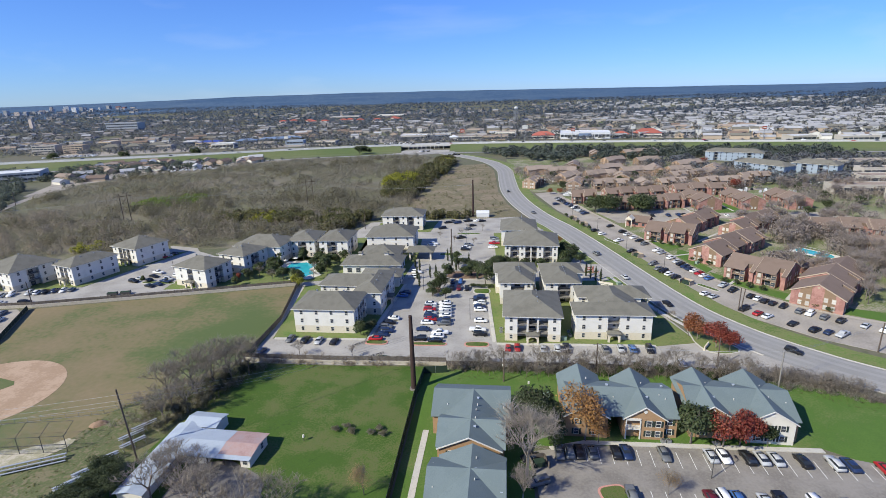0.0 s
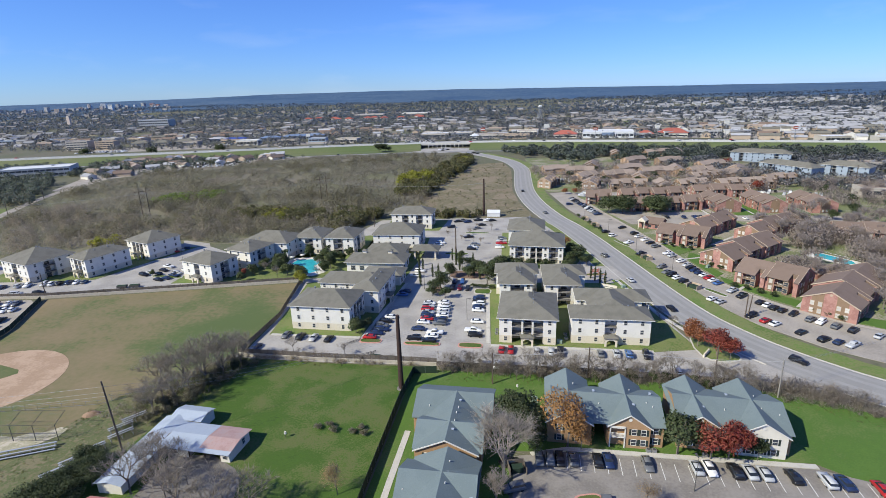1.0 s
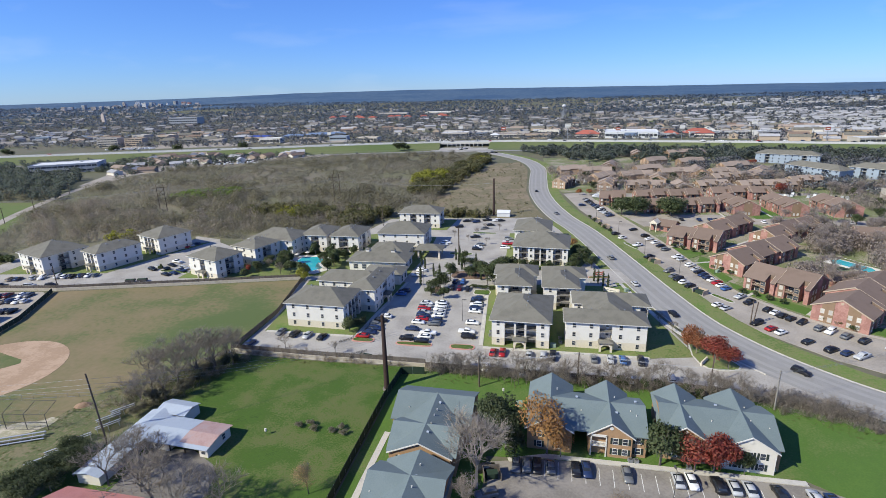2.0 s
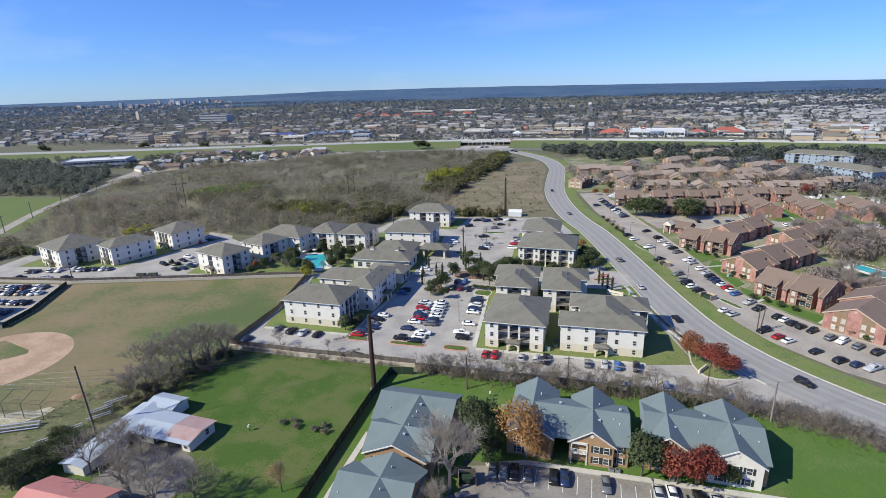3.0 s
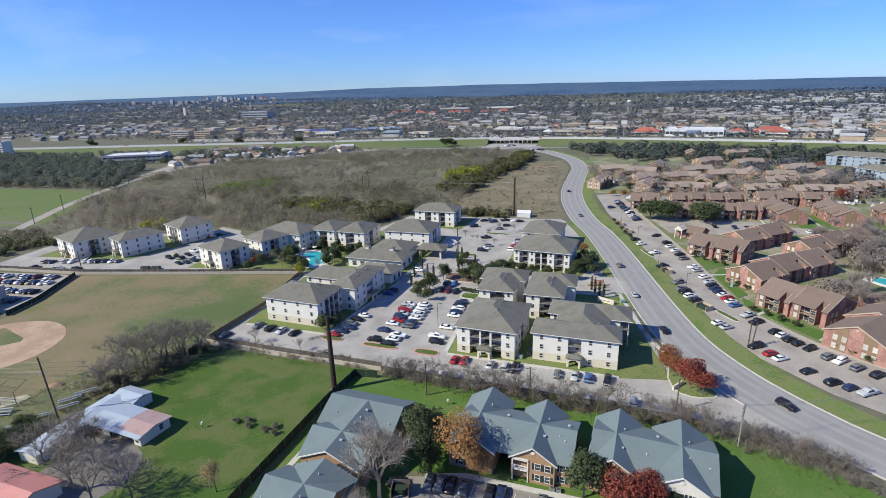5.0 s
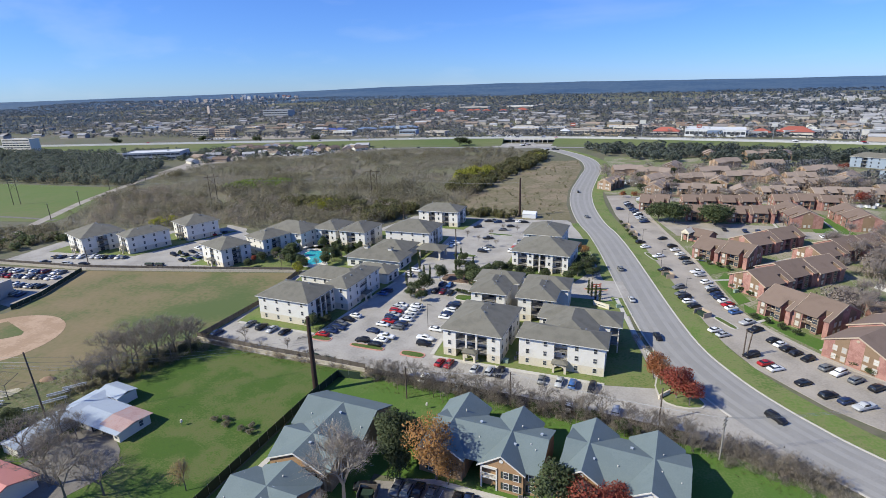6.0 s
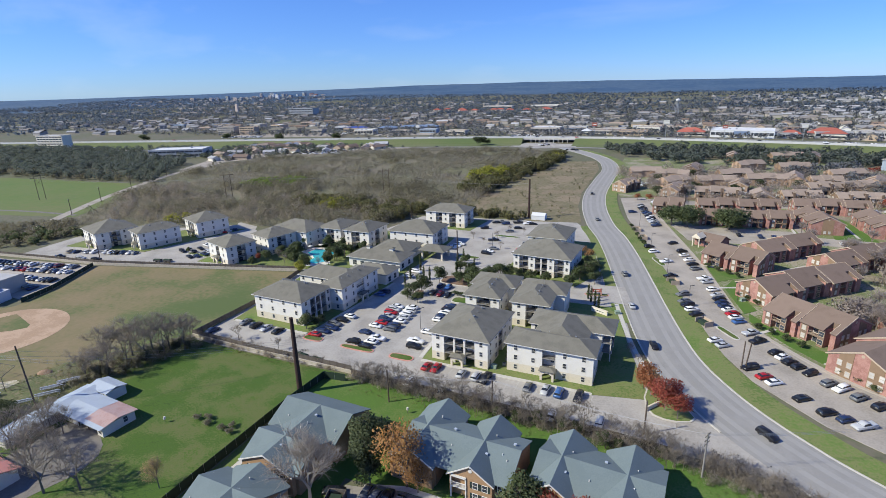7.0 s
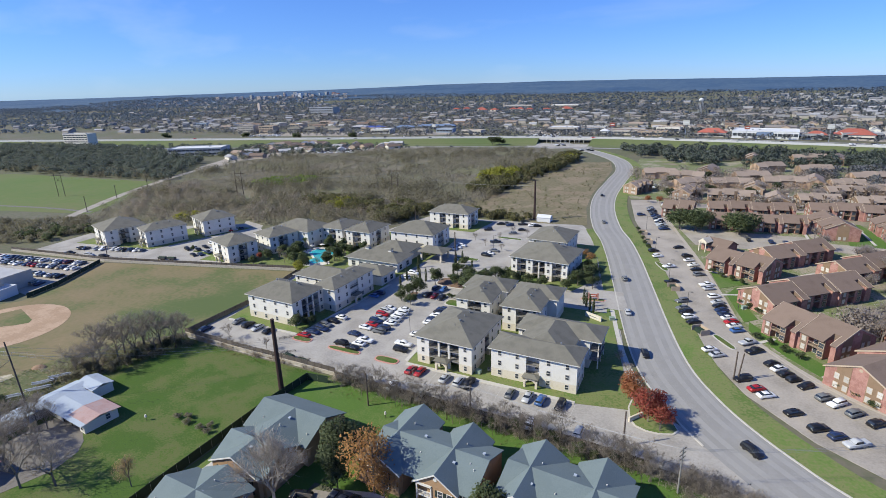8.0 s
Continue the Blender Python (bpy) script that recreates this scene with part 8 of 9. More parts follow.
def swimming_pool(poly, label, z=0.22):
    cx, cy = sum(p[0] for p in poly) / len(poly), sum(p[1] for p in poly) / len(poly)
    ob = root("swimming_pool", cx, cy, label=label, category="pool")
    rel = [(px - cx, py - cy) for px, py in poly]
    Solid().prism([(a * 1.5, b * 1.35) for a, b in rel], 0.0, z).make("deck", M_trim, ob, "pale concrete pool deck")
    Solid().prism([(a * 1.06, b * 1.06) for a, b in rel], 0.05, z + 0.08).make("coping", M_trim, ob)
    Solid().prism(rel, 0.1, z + 0.09).make("water", M_pool, ob, "clear turquoise water")


swimming_pool([(-75, 237), (-68, 238), (-62, 234), (-64, 228), (-60, 222), (-63, 218), (-69, 218), (-68, 225), (-72, 229), (-76, 231)], "curved turquoise swimming pool with pale deck")
swimming_pool([(165.5, 238.6), (167.5, 242.2), (170.5, 242.8), (177.0, 231.2), (176.4, 227.8), (172.6, 226.2)], "small turquoise pool with pale concrete deck")


def gate_sign():
    ob = root("entrance_sign", 64.6, 199.0, -30, label="low limestone entrance wall with pale panel", category="sign")
    Solid().box(-3.2, -0.3, 0, 3.2, 0.3, 1.8).make("wall", M_stone, ob)
    Solid().box(-2.4, -0.36, 0.5, 2.4, -0.3, 1.5).make("panel", M_trim, ob)
    Solid().box(-1.8, -0.38, 0.9, 1.8, -0.36, 1.1).make("lettering_bar", M_rail, ob)


gate_sign()


def brick_gate_sign(x, y, rz):
    """A red brick entrance frame: two piers, a beam and a panel."""
    ob = root("gate_sign", x, y, rz, label="red brick entrance sign on two piers", category="sign")
    for u in (-1.9, 1.4):
        Solid().box(u, -0.25, 0.2, u + 0.5, 0.25, 2.6).box(u - 0.08, -0.33, 2.6, u + 0.58, 0.33, 2.75).make("pier", M_brick, ob)
    Solid().box(-1.4, -0.12, 1.2, 1.4, 0.12, 2.4).make("panel", M_redtile, ob)
    Solid().box(-1.0, -0.15, 1.65, 1.0, -0.12, 1.95).make("lettering_bar", M_trim, ob)


brick_gate_sign(62.5, 215.6, 6)


def dumpster_pen(x, y, rz):
    ob = root("bin_enclosure", x, y, rz, label="tan boarded bin enclosure", category="bin enclosure", group="bin enclosures")
    Solid().box(-2.2, 1.6, 0, 2.2, 1.75, 1.9).box(-2.2, -1.6, 0, -2.05, 1.6, 1.9).box(2.05, -1.6, 0, 2.2, 1.6, 1.9).make("wall", M_tantrim, ob)
    Solid().box(-1.6, -0.9, 0, 1.6, 0.9, 1.4).make("bin", M_screen, ob)


for x, y, rz in ((97.6, 199.5, -55), (90.2, 236, -70), (79.5, 297, -75), (76.6, 312, -75)):
    dumpster_pen(x, y, rz)


# white post put in place of a small box-like object on the lawn
def lawn_post(x, y):
    ob = root("garden_lantern", x, y, label="short white garden lantern post", category="lamp post")
    Solid().bar((0, 0, 0), (0, 0, 1.1), 0.07, 0.06, 8).make("post", M_rail, ob)
    Solid().bar((0, 0, 1.1), (0, 0, 1.7), 0.32, 0.24, 8).make("lantern", M_trim, ob)


def low_sign(x, y, rz):
    ob = root("entrance_sign", x, y, rz, label="low pale stone sign wall under red trees", category="sign")
    Solid().prism([(-2.2, -0.2), (2.2, -0.2), (2.2, 0.2), (-2.2, 0.2)], 0, 1.3).make("wall", M_stone, ob)
    Solid().box(-1.6, -0.26, 0.35, 1.6, -0.2, 1.05).make("panel", M_trim, ob)


low_sign(80.6, 145.6, 50)


def wood_pen(x, y, rz):
    """A brown boarded screen round refuse bins."""
    ob = root("bin_enclosure", x, y, rz, label="brown wooden bin enclosure beside the car park", category="bin enclosure", group="bin enclosures")
    for p, q, w, d in ((-1.8, 1.5, 3.6, 0.12), (-1.8, -1.5, 0.12, 3.0), (1.68, -1.5, 0.12, 3.0)):
        Solid().box(p, q, 0, p + w, q + d, 1.8).make("screen_wall", M_fence, ob)
    Solid().box(-1.2, -0.8, 0, 1.2, 0.8, 1.3).make("bin", M_screen, ob)


wood_pen(21.4, 94.6, 10)
lawn_post(-32.3, 104.0)
lawn_post(23.5, 125.5)


# ---- small things on the car parks ----
def utility_trailer(x, y, rz):
    """A black box-sided trailer with a sagging cover, on two wheels."""
    ob = root("utility_trailer", x, y, rz, label="black covered utility trailer on the car park", category="trailer", group="trailers")
    Solid().box(-1.9, -0.95, 0.45, 1.9, 0.95, 0.6).box(-1.9, -0.95, 0.6, 1.9, -0.88, 1.25).box(-1.9, 0.88, 0.6, 1.9, 0.95, 1.25).box(-1.9, -0.88, 0.6, -1.83, 0.88, 1.25).box(1.83, -0.88, 0.6, 1.9, 0.88, 1.25).make("bed", M_rail, ob)
    Solid().add([(-1.9, -0.95, 1.27), (1.9, -0.95, 1.27), (1.9, 0.95, 1.27), (-1.9, 0.95, 1.27), (-1.7, 0, 1.6), (1.6, 0, 1.5)], [(0, 1, 5, 4), (2, 3, 4, 5), (1, 2, 5), (3, 0, 4), (0, 3, 2, 1)]).make("cover", M_screen, ob)
    Solid().bar((1.9, -0.6, 0.5), (3.0, 0, 0.5), 0.05, 0.05, 6).bar((1.9, 0.6, 0.5), (3.0, 0, 0.5), 0.05, 0.05, 6).make("tow_bar", M_steel, ob)
    for e in (-1, 1):
        share("wheel", WHEEL_MESH, ob, pose(-0.2, e * 1.08, 0.33))


utility_trailer(-18.2, 141.6, 165)
utility_trailer(-12.4, 140.6, 170)
utility_trailer(-139.6, 200.6, 12)
utility_trailer(-134.6, 201.6, 12)


def bike_rack(x, y, rz):
    ob = root("bike_rack", x, y, rz, label="dark metal rail bike rack", category="bike rack", group="bike racks")
    s = Solid().bar((-2.4, 0, 0.8), (2.4, 0, 0.8), 0.06, 0.06, 6).bar((-2.4, 0.6, 0.15), (2.4, 0.6, 0.15), 0.06, 0.06, 6)
    for k in range(7):
        u = -2.4 + 0.8 * k
        s.bar((u, 0, 0.8), (u, 0, 0), 0.035, 0.035, 5).bar((u, 0, 0.8), (u, 0.6, 0.15), 0.035, 0.035, 5)
    s.make("rail", M_rail, ob)


bike_rack(-27.2, 152.2, 40)
bike_rack(-20.8, 144.4, 30)


def transformer_box(x, y, rz):
    ob = root("transformer_box", x, y, rz, label="pale green metal transformer box on the lawn", category="utility box", group="utility boxes")
    Solid().box(-0.9, -0.7, 0, 0.9, 0.7, 0.15).make("plinth", M_kerb, ob)
    Solid().prism([(-0.8, -0.6), (0.8, -0.6), (0.8, 0.6), (-0.8, 0.6)], 0.15, 1.15).box(-0.84, -0.64, 1.15, 0.84, 0.64, 1.25).make("cabinet", M_boxgreen, ob)


M_boxgreen = surf("pale_green_enamel", [(0.20, 0.27, 0.21), (0.25, 0.32, 0.26)], 0.8, 4.0, bump=0)
transformer_box(38.6, 152.6, -5)
transformer_box(70.5, 200.0, 20)
transformer_box(112.8, 224.0, 30)
transformer_box(27.5, 120.5, 0)


def cooling_units(spots):
    for x, y in spots:
        ob = root("air_conditioner", x, y, 12, label="small grey outdoor air conditioner", category="air conditioner", group="air conditioners")
        Solid().box(-0.45, -0.45, 0.08, 0.45, 0.45, 0.85).make("housing", M_steel, ob)
        Solid().bar((0, 0, 0.85), (0, 0, 0.9), 0.36, 0.36, 10).make("fan_grille", M_rail, ob)


cooling_units([(-20.6, 160.5), (-20.2, 163.0), (19.0, 158.5), (19.2, 161.0), (41.0, 155.0), (41.2, 158.0), (62.2, 97.8 + 2.6), (50.6, 101.6), (51.8, 101.5), (79.0, 101.4)])


def palm(x, y, h):
    """A fan palm: slim trunk, drooping split fronds."""
    ob = new("palm_tree")
    ob.matrix_basis = pose(x, y, 0, 0, 0, 57 * (x + y))
    rng = random.Random(int(x * 10))
    Solid().bar((0, 0, 0), (0.15, 0, h * 0.55), 0.2, 0.16, 8).bar((0.15, 0, h * 0.55), (0.1, 0.1, h), 0.16, 0.13, 8).make("trunk", M_bark, ob)
    s = Solid()
    for k in range(34):
        a, up = rng.uniform(0, 6.283), rng.uniform(-0.9, 0.9)
        d = Vector((math.cos(a), math.sin(a), up)).normalized()
        w = Vector((-d.y, d.x, 0)).normalized() * 0.32
        p = Vector((0.1, 0.1, h))
        m, t = p + d * 0.9, p + d * 1.7 + Vector((0, 0, -0.45))
        n = len(s.v)
        s.add([p, m - w, t, m + w], [(0, 1, 2), (0, 2, 3)])
    s.make("crown", M_oak2, ob)
    tagged(ob, "tall fan palm beside the swimming pool", "palm", "palms")


for x, y, h in ((-56.4, 224.5, 6.5), (-57.6, 228.8, 7.2), (-55.2, 231.5, 6.0), (-78.8, 233.4, 6.2), (-77.0, 226.0, 6.6), (-60.2, 239.0, 6.4), (-70.4, 242.6, 6.0)):
    palm(x, y, h)


def pool_umbrella(x, y):
    ob = root("pool_umbrella", x, y, label="open pale pool umbrella over a table", category="umbrella", group="pool umbrellas")
    Solid().bar((0, 0, 0), (0, 0, 2.3), 0.03, 0.03, 6).make("pole", M_steel, ob)
    v = [(1.3 * math.cos(math.pi * k / 4), 1.3 * math.sin(math.pi * k / 4), 2.1) for k in range(8)] + [(0, 0, 2.6)]
    link("canopy", v, [(k, (k + 1) % 8, 8) for k in range(8)] + [tuple(range(7, -1, -1))], M_trim, ob)
    Solid().bar((0, 0, 0.68), (0, 0, 0.74), 0.6, 0.6, 10).make("tabletop", M_deck, ob)


for x, y in ((-58.8, 220.6), (-59.6, 233.6), (-73.5, 239.6), (-77.4, 236.4)):
    pool_umbrella(x, y)


def sun_lounger(x, y, rz):
    ob = root("sun_lounger", x, y, rz, label="pale slatted sun lounger beside the pool", category="lounger", group="sun loungers")
    Solid().box(-0.33, -1.0, 0.3, 0.33, 0.35, 0.38).make("seat", M_trim, ob)
    Solid().add([(-0.33, 0.35, 0.3), (0.33, 0.35, 0.3), (0.33, 0.95, 0.75), (-0.33, 0.95, 0.75), (-0.33, 0.35, 0.38), (0.33, 0.35, 0.38), (0.33, 0.92, 0.83), (-0.33, 0.92, 0.83)],
                [(0, 3, 2, 1), (4, 5, 6, 7), (0, 1, 5, 4), (1, 2, 6, 5), (2, 3, 7, 6), (3, 0, 4, 7)]).make("backrest", M_trim, ob)
    Solid().box(-0.3, -0.9, 0, -0.24, -0.84, 0.3).box(0.24, -0.9, 0, 0.3, -0.84, 0.3).box(-0.3, 0.25, 0, -0.24, 0.31, 0.3).box(0.24, 0.25, 0, 0.3, 0.31, 0.3).make("legs", M_steel, ob)


for k in range(9):
    sun_lounger(172.6 + 0.95 * k, 245.6 - 1.75 * k, 118)


def sign_pylon(x, y, h, w, material):
    """A tall roadside sign on one post."""
    z = ground_height(x, y)
    ob = root("roadside_sign", x, y, 5, z, label="tall roadside sign on a slim post", category="sign", group="roadside signs")
    Solid().bar((0, 0, 0), (0, 0, h), 0.45, 0.35, 8).make("post", M_steel, ob)
    Solid().box(-w / 2, -0.4, h - w * 0.7, w / 2, 0.4, h).make("sign_panel", material, ob)
    Solid().box(-w * 0.36, -0.46, h - w * 0.45, w * 0.36, -0.4, h - w * 0.28).make("lettering_bar", M_paint, ob)


for x, y, h, w, m in ((112, 800, 24, 8, M_trim), (182, 792, 18, 6, M_redtile), (268, 785, 20, 7, M_trim), (18, 812, 20, 7, M_redtile), (-48, 830, 22, 7, M_trim), (352, 760, 26, 7, M_trim), (-250, 800, 18, 6, M_trim), (430, 735, 18, 6, M_redtile)):
    sign_pylon(x, y, h, w, m)

for k in range(16):
    t = CAR_RNG.uniform(0.25, 0.85)
    i = int(t * (len(HIGHWAY) - 2))
    p = beside(HIGHWAY, (-72, 68)[k % 2])[i]
    w = HIGHWAY[i + 1] - HIGHWAY[i]
    car(CAR_RNG.choice(FORMS), CAR_RNG.choice(MIX), p[0], p[1], math.degrees(math.atan2(w[1], w[0])), 0.22, "driving on the frontage road", True)


# ---- the town beyond ----
WT = (157, 1300)
FAR = random.Random(77)
HOUSE_MESH = {}


def far_house_mesh(k, roof):
    key = (k, roof.name)
    if key not in HOUSE_MESH:
        L, D, h = ((14, 9, 3.2), (18, 10, 3.4), (12, 10, 5.6), (24, 11, 5.8))[k]
        wallmat = (M_cream, M_tantrim, M_stucco, M_tantrim)[k]
        s = Solid().box(-L / 2, 0, -6, L / 2, D, h)
        rise = D / 2 * 0.45
        for e in (-1, 1):
            s.add([(e * L / 2, 0, h), (e * L / 2, D, h), (e * L / 2, D / 2, h + rise)], [(0, 1, 2)])
        v, f, _ = gable_roof(L, D, 0.6, h, 0.45)
        r = Solid().add(v, f)
        w = Solid()
        n = int(L / 3.5)
        for i in range(n):
            x = -L / 2 + L * (i + 0.5) / n
            for z in ([1.0] if h < 4 else [1.0, 3.6]):
                w.box(x - 0.7, -0.06, z, x + 0.7, 0.0, z + 1.4)
        HOUSE_MESH[key] = (s.mesh("house", wallmat), r.mesh("roof", roof), w.mesh("front_windows", M_glass))
    return HOUSE_MESH[key]


def far_house(x, y, rz, k=None, roof=None):
    k = FAR.randrange(4) if k is None else k
    roof = roof or FAR.choice((M_shingle, M_shingle, M_tanroof, M_brownroof, M_shingle, M_farroof))
    wall, rf, win = far_house_mesh(k, roof)
    ob = new("house", wall)
    ob.matrix_basis = pose(x, y, ground_height(x, y), 0, 0, rz)
    share("roof", rf, ob)
    tagged(ob, "small pale house with %s shingle roof far off" % ("brown" if roof in (M_tanroof, M_brownroof) else "grey"), "house", "far houses")


M_farroof = surf("pale_grey_roofing", [(0.30, 0.30, 0.31), (0.38, 0.38, 0.39)], 0.2, 3.0, vary=0.2, bump=0.1)
M_whiteroof = surf("white_membrane_roof", [(0.54, 0.55, 0.56), (0.62, 0.63, 0.64)], 0.1, 2.0, bump=0.05)
M_blueroof = surf("bright_blue_metal_roof", [(0.05, 0.08, 0.27), (0.065, 0.10, 0.33)], 0.1, 2.0, rough=0.5, bump=0.05)
M_paleblue = surf("faded_blue_metal_roof", [(0.14, 0.19, 0.29), (0.18, 0.24, 0.34)], 0.1, 2.0, rough=0.5, bump=0.05)
M_bluewall = surf("blue_grey_siding", [(0.25, 0.30, 0.365), (0.30, 0.355, 0.42)], 0.2, 3.0, bands=3.0)
M_greywall = surf("pale_grey_siding", [(0.36, 0.36, 0.36), (0.45, 0.45, 0.44)], 0.1, 2.0, vary=0.15)
M_pinkwall = surf("pinkish_limestone", [(0.50, 0.42, 0.37), (0.58, 0.49, 0.43)], 0.15, 2.0, vary=0.12)
M_panelwall = surf("tan_concrete_wall", [(0.40, 0.365, 0.32), (0.48, 0.44, 0.385)], 0.15, 2.0, vary=0.15)


UNIT_RNG = random.Random(3)


def store(x, y, rz, L, D, h, wall, roof, label, rows=1, name="commercial_building"):
    """A flat-roofed building: walls, roof with parapet, a row of windows for each storey, rooftop units."""
    z = ground_height(x, y)
    ob = root(name, x, y, rz, z, label=label, category="building", group="far buildings")
    Solid().box(-L / 2 + 0.3, 0.3, h, L / 2 - 0.3, D - 0.3, h + 0.05).make("roof", roof, ob)
    p = Solid().box(-L / 2, 0, -4, L / 2, D, h)
    p.box(-L / 2 - 0.1, -0.1, h - 0.1, L / 2 + 0.1, 0.3, h + 0.8).box(-L / 2 - 0.1, D - 0.3, h - 0.1, L / 2 + 0.1, D + 0.1, h + 0.8)
    p.box(-L / 2 - 0.1, 0.3, h - 0.1, -L / 2 + 0.3, D - 0.3, h + 0.8).box(L / 2 - 0.3, 0.3, h - 0.1, L / 2 + 0.1, D - 0.3, h + 0.8)
    p.make("wall", wall, ob)
    step = h / rows
    n = max(2, int(L / 5.5))
    bays = Solid()
    for k in range(rows):
        for i in range(n):
            a = -L / 2 + 0.6 + (L - 1.2) * i / n
            bays.box(a + 0.35, -0.12, step * k + step * 0.35, a + (L - 1.2) / n - 0.35, -0.02, step * k + step * 0.75)
    tagged(bays.make("window_band", M_glass, ob), "rows of dark windows", kind="stuff")
    if L < 34:
        return ob
    units = Solid()
    for i in range(2):
        u, w = UNIT_RNG.uniform(-0.4, 0.4) * L, UNIT_RNG.uniform(0.25, 0.75) * D
        units.box(u - 1.1, w - 0.9, h, u + 1.1, w + 0.9, h + 1.3)
    units.make("rooftop_unit", M_steel, ob, "pair of grey rooftop units")
    return ob


def hip_store(x, y, rz, W, D, eave, wall, roof, label, pitch=0.5):
    z = ground_height(x, y)
    ob = root("commercial_building", x, y, rz, z, label=label, category="building", group="far buildings")
    Solid().box(-W / 2, 0, -2, W / 2, D, eave).make("wall", wall, ob)
    v, f, _ = hip_roof(W, D, 1.2, eave, pitch)
    link("roof", v, f, roof, ob)
    Solid().box(-W / 2 + 1, -0.1, 0.8, W / 2 - 1, -0.01, 3.0).make("window_band", M_glass, ob)


# three blue-grey apartment blocks: middle of the front, turn, length
BLUE_BLOCKS = ((289, 539, -32, 52), (268, 457, -65, 46), (309, 447, -50, 34))


def landmarks():
    # north side of the highway
    hip_store(146, 838, -10, 34, 20, 5, M_cream, M_redtile, "restaurant with bright red hipped roof")
    hip_store(300, 812, -14, 40, 24, 6, M_cream, M_redtile, "large restaurant with bright red hipped roof")
    hip_store(262, 818, -14, 22, 16, 5, M_cream, M_redtile, "shop with dark red hipped roof")
    store(205, 812, -12, 74, 46, 9, M_whiteroof, M_whiteroof, "big white store with flat white roof")
    Solid().box(-9, -0.4, 4.0, 9, -0.2, 8.6).make("sign_panel", M_paleblue, store(205, 811.6, -12, 22, 3, 9.4, M_whiteroof, M_whiteroof, "white store entrance with blue front"))
    store(28, 850, -4, 46, 26, 6, M_panelwall, M_tanroof, "tan shopping strip with flat roof")
    store(70, 836, -6, 40, 22, 6, M_tantrim, M_tanroof, "brown shopping strip beside the highway")
    store(-62, 880, 0, 46, 30, 7, M_panelwall, M_whiteroof, "yellowish store with flat roof")
    store(-20, 905, 0, 40, 26, 6, M_cream, M_farroof, "cream store with flat roof")
    hip_store(5, 838, 0, 12, 12, 6, M_cream, M_whiteroof, "small white building with pitched roof")
    for x, y, L, r in ((-408, 886, 40, M_blueroof), (-352, 900, 34, M_paleblue), (-300, 925, 70, M_paleblue), (-450, 905, 30, M_farroof)):
        hip_store(x, y, 12, L, 18, 5, M_bluewall, r, "long low building with blue metal roof", 0.3)
    # north-west: apartments, office, high-rise
    store(-628, 800, 6, 34, 18, 14, M_panelwall, M_tanroof, "four-storey tan apartment building", 4)
    store(-588, 808, 6, 30, 18, 12.5, M_tantrim, M_tanroof, "four-storey brown apartment building", 4)
    for x, y, L in ((-545, 832, 26), (-512, 838, 22), (-478, 850, 28), (-655, 820, 18)):
        hip_store(x, y, 8, L, 14, 6.5, M_panelwall, M_shingle, "apartment house with grey hipped roof beside the highway")
    store(-746, 566, 6, 48, 16, 20, M_cream, M_farroof, "six-storey cream hotel with flat roof", 6)
    store(-459, 522, 23.6, 66, 32, 9, M_greywall, M_whiteroof, "low grey office building with flat roof", 2)
    store(-870, 1390, 0, 84, 36, 20, M_steel, M_farroof, "large grey stadium stand beyond the town", 3)
    Solid().box(-5, -3, 0, 5, 3, 30).box(-3.4, -2.4, 30, 3.4, 2.4, 33).make("mast_tower", M_pinkwall, root("tower", -1215, 1520, 0, label="tall pinkish slab tower among trees", category="tower"))
    rng = random.Random(5)
    for k in range(44):
        near = rng.gauss(0, 1)
        x, y = -1960 + 150 * near + rng.uniform(-60, 60), 2620 + 60 * near + rng.uniform(-260, 260)
        h = rng.choice((9, 11, 13, 16, 20, 28)) * (0.9 if abs(near) < 0.9 else 0.55)
        store(x, y, rng.uniform(-20, 20), rng.uniform(10, 26), rng.uniform(10, 18), h, rng.choice((M_greywall, M_whiteroof, M_pinkwall, M_greywall, M_pinkwall, M_brick)), M_farroof, "distant campus block on the wooded hill", max(3, int(h / 4)))
    for k in range(11):
        x, y = -480 + 34 * k + rng.uniform(-10, 10), 1500 + rng.uniform(-60, 60)
        hip_store(x, y, rng.uniform(-20, 20), 20, 12, 7, M_cream, M_redtile, "distant apartment house with red roof")
    store(-330, 1640, 0, 90, 40, 9, M_panelwall, M_farroof, "long brown warehouse far off")
    store(-190, 1660, 0, 80, 40, 9, M_cream, M_whiteroof, "long white-roofed warehouse far off")
    # blue-grey blocks
    for x, y, rz, L in BLUE_BLOCKS:
        ob = apartment(x, y, rz, L, 15, [("front", 8, 12, 2), ("front", L - 14, L - 10, 2)], windows=("front", "right"), label="three-storey blue-grey apartment block")
        for c in ob.children:
            if c.name.startswith("upper_wall") or c.name.startswith("stone_base"):
                c.data.materials[0] = M_bluewall
    for x, y in ((365, 478), (372, 430), (420, 470), (300, 360), (345, 395), (320, 330)):
        store(x, y, -8, 62, 14, 6, M_panelwall, M_tanroof, "low tan commercial strip with flat roof")
    # school beside the car park
    store(-196, 138, 4, 62, 18, 6, M_panelwall, M_farroof, "low grey school building with flat roof", 1)
    store(-164, 138, 10, 12, 9, 3.4, M_whiteroof, M_whiteroof, "small white storage building")
    # hangars near the complex
    ob = root("storage_tent", 22, 322, -5, label="small white storage shelter", category="shelter")
    gable_walls(ob, 8, 5, 2.6, 0.5, [], M_whiteroof)
    v, f, _ = gable_roof(8, 5, 0.2, 2.6, 0.5)
    link("roof", v, f, M_whiteroof, ob)


landmarks()


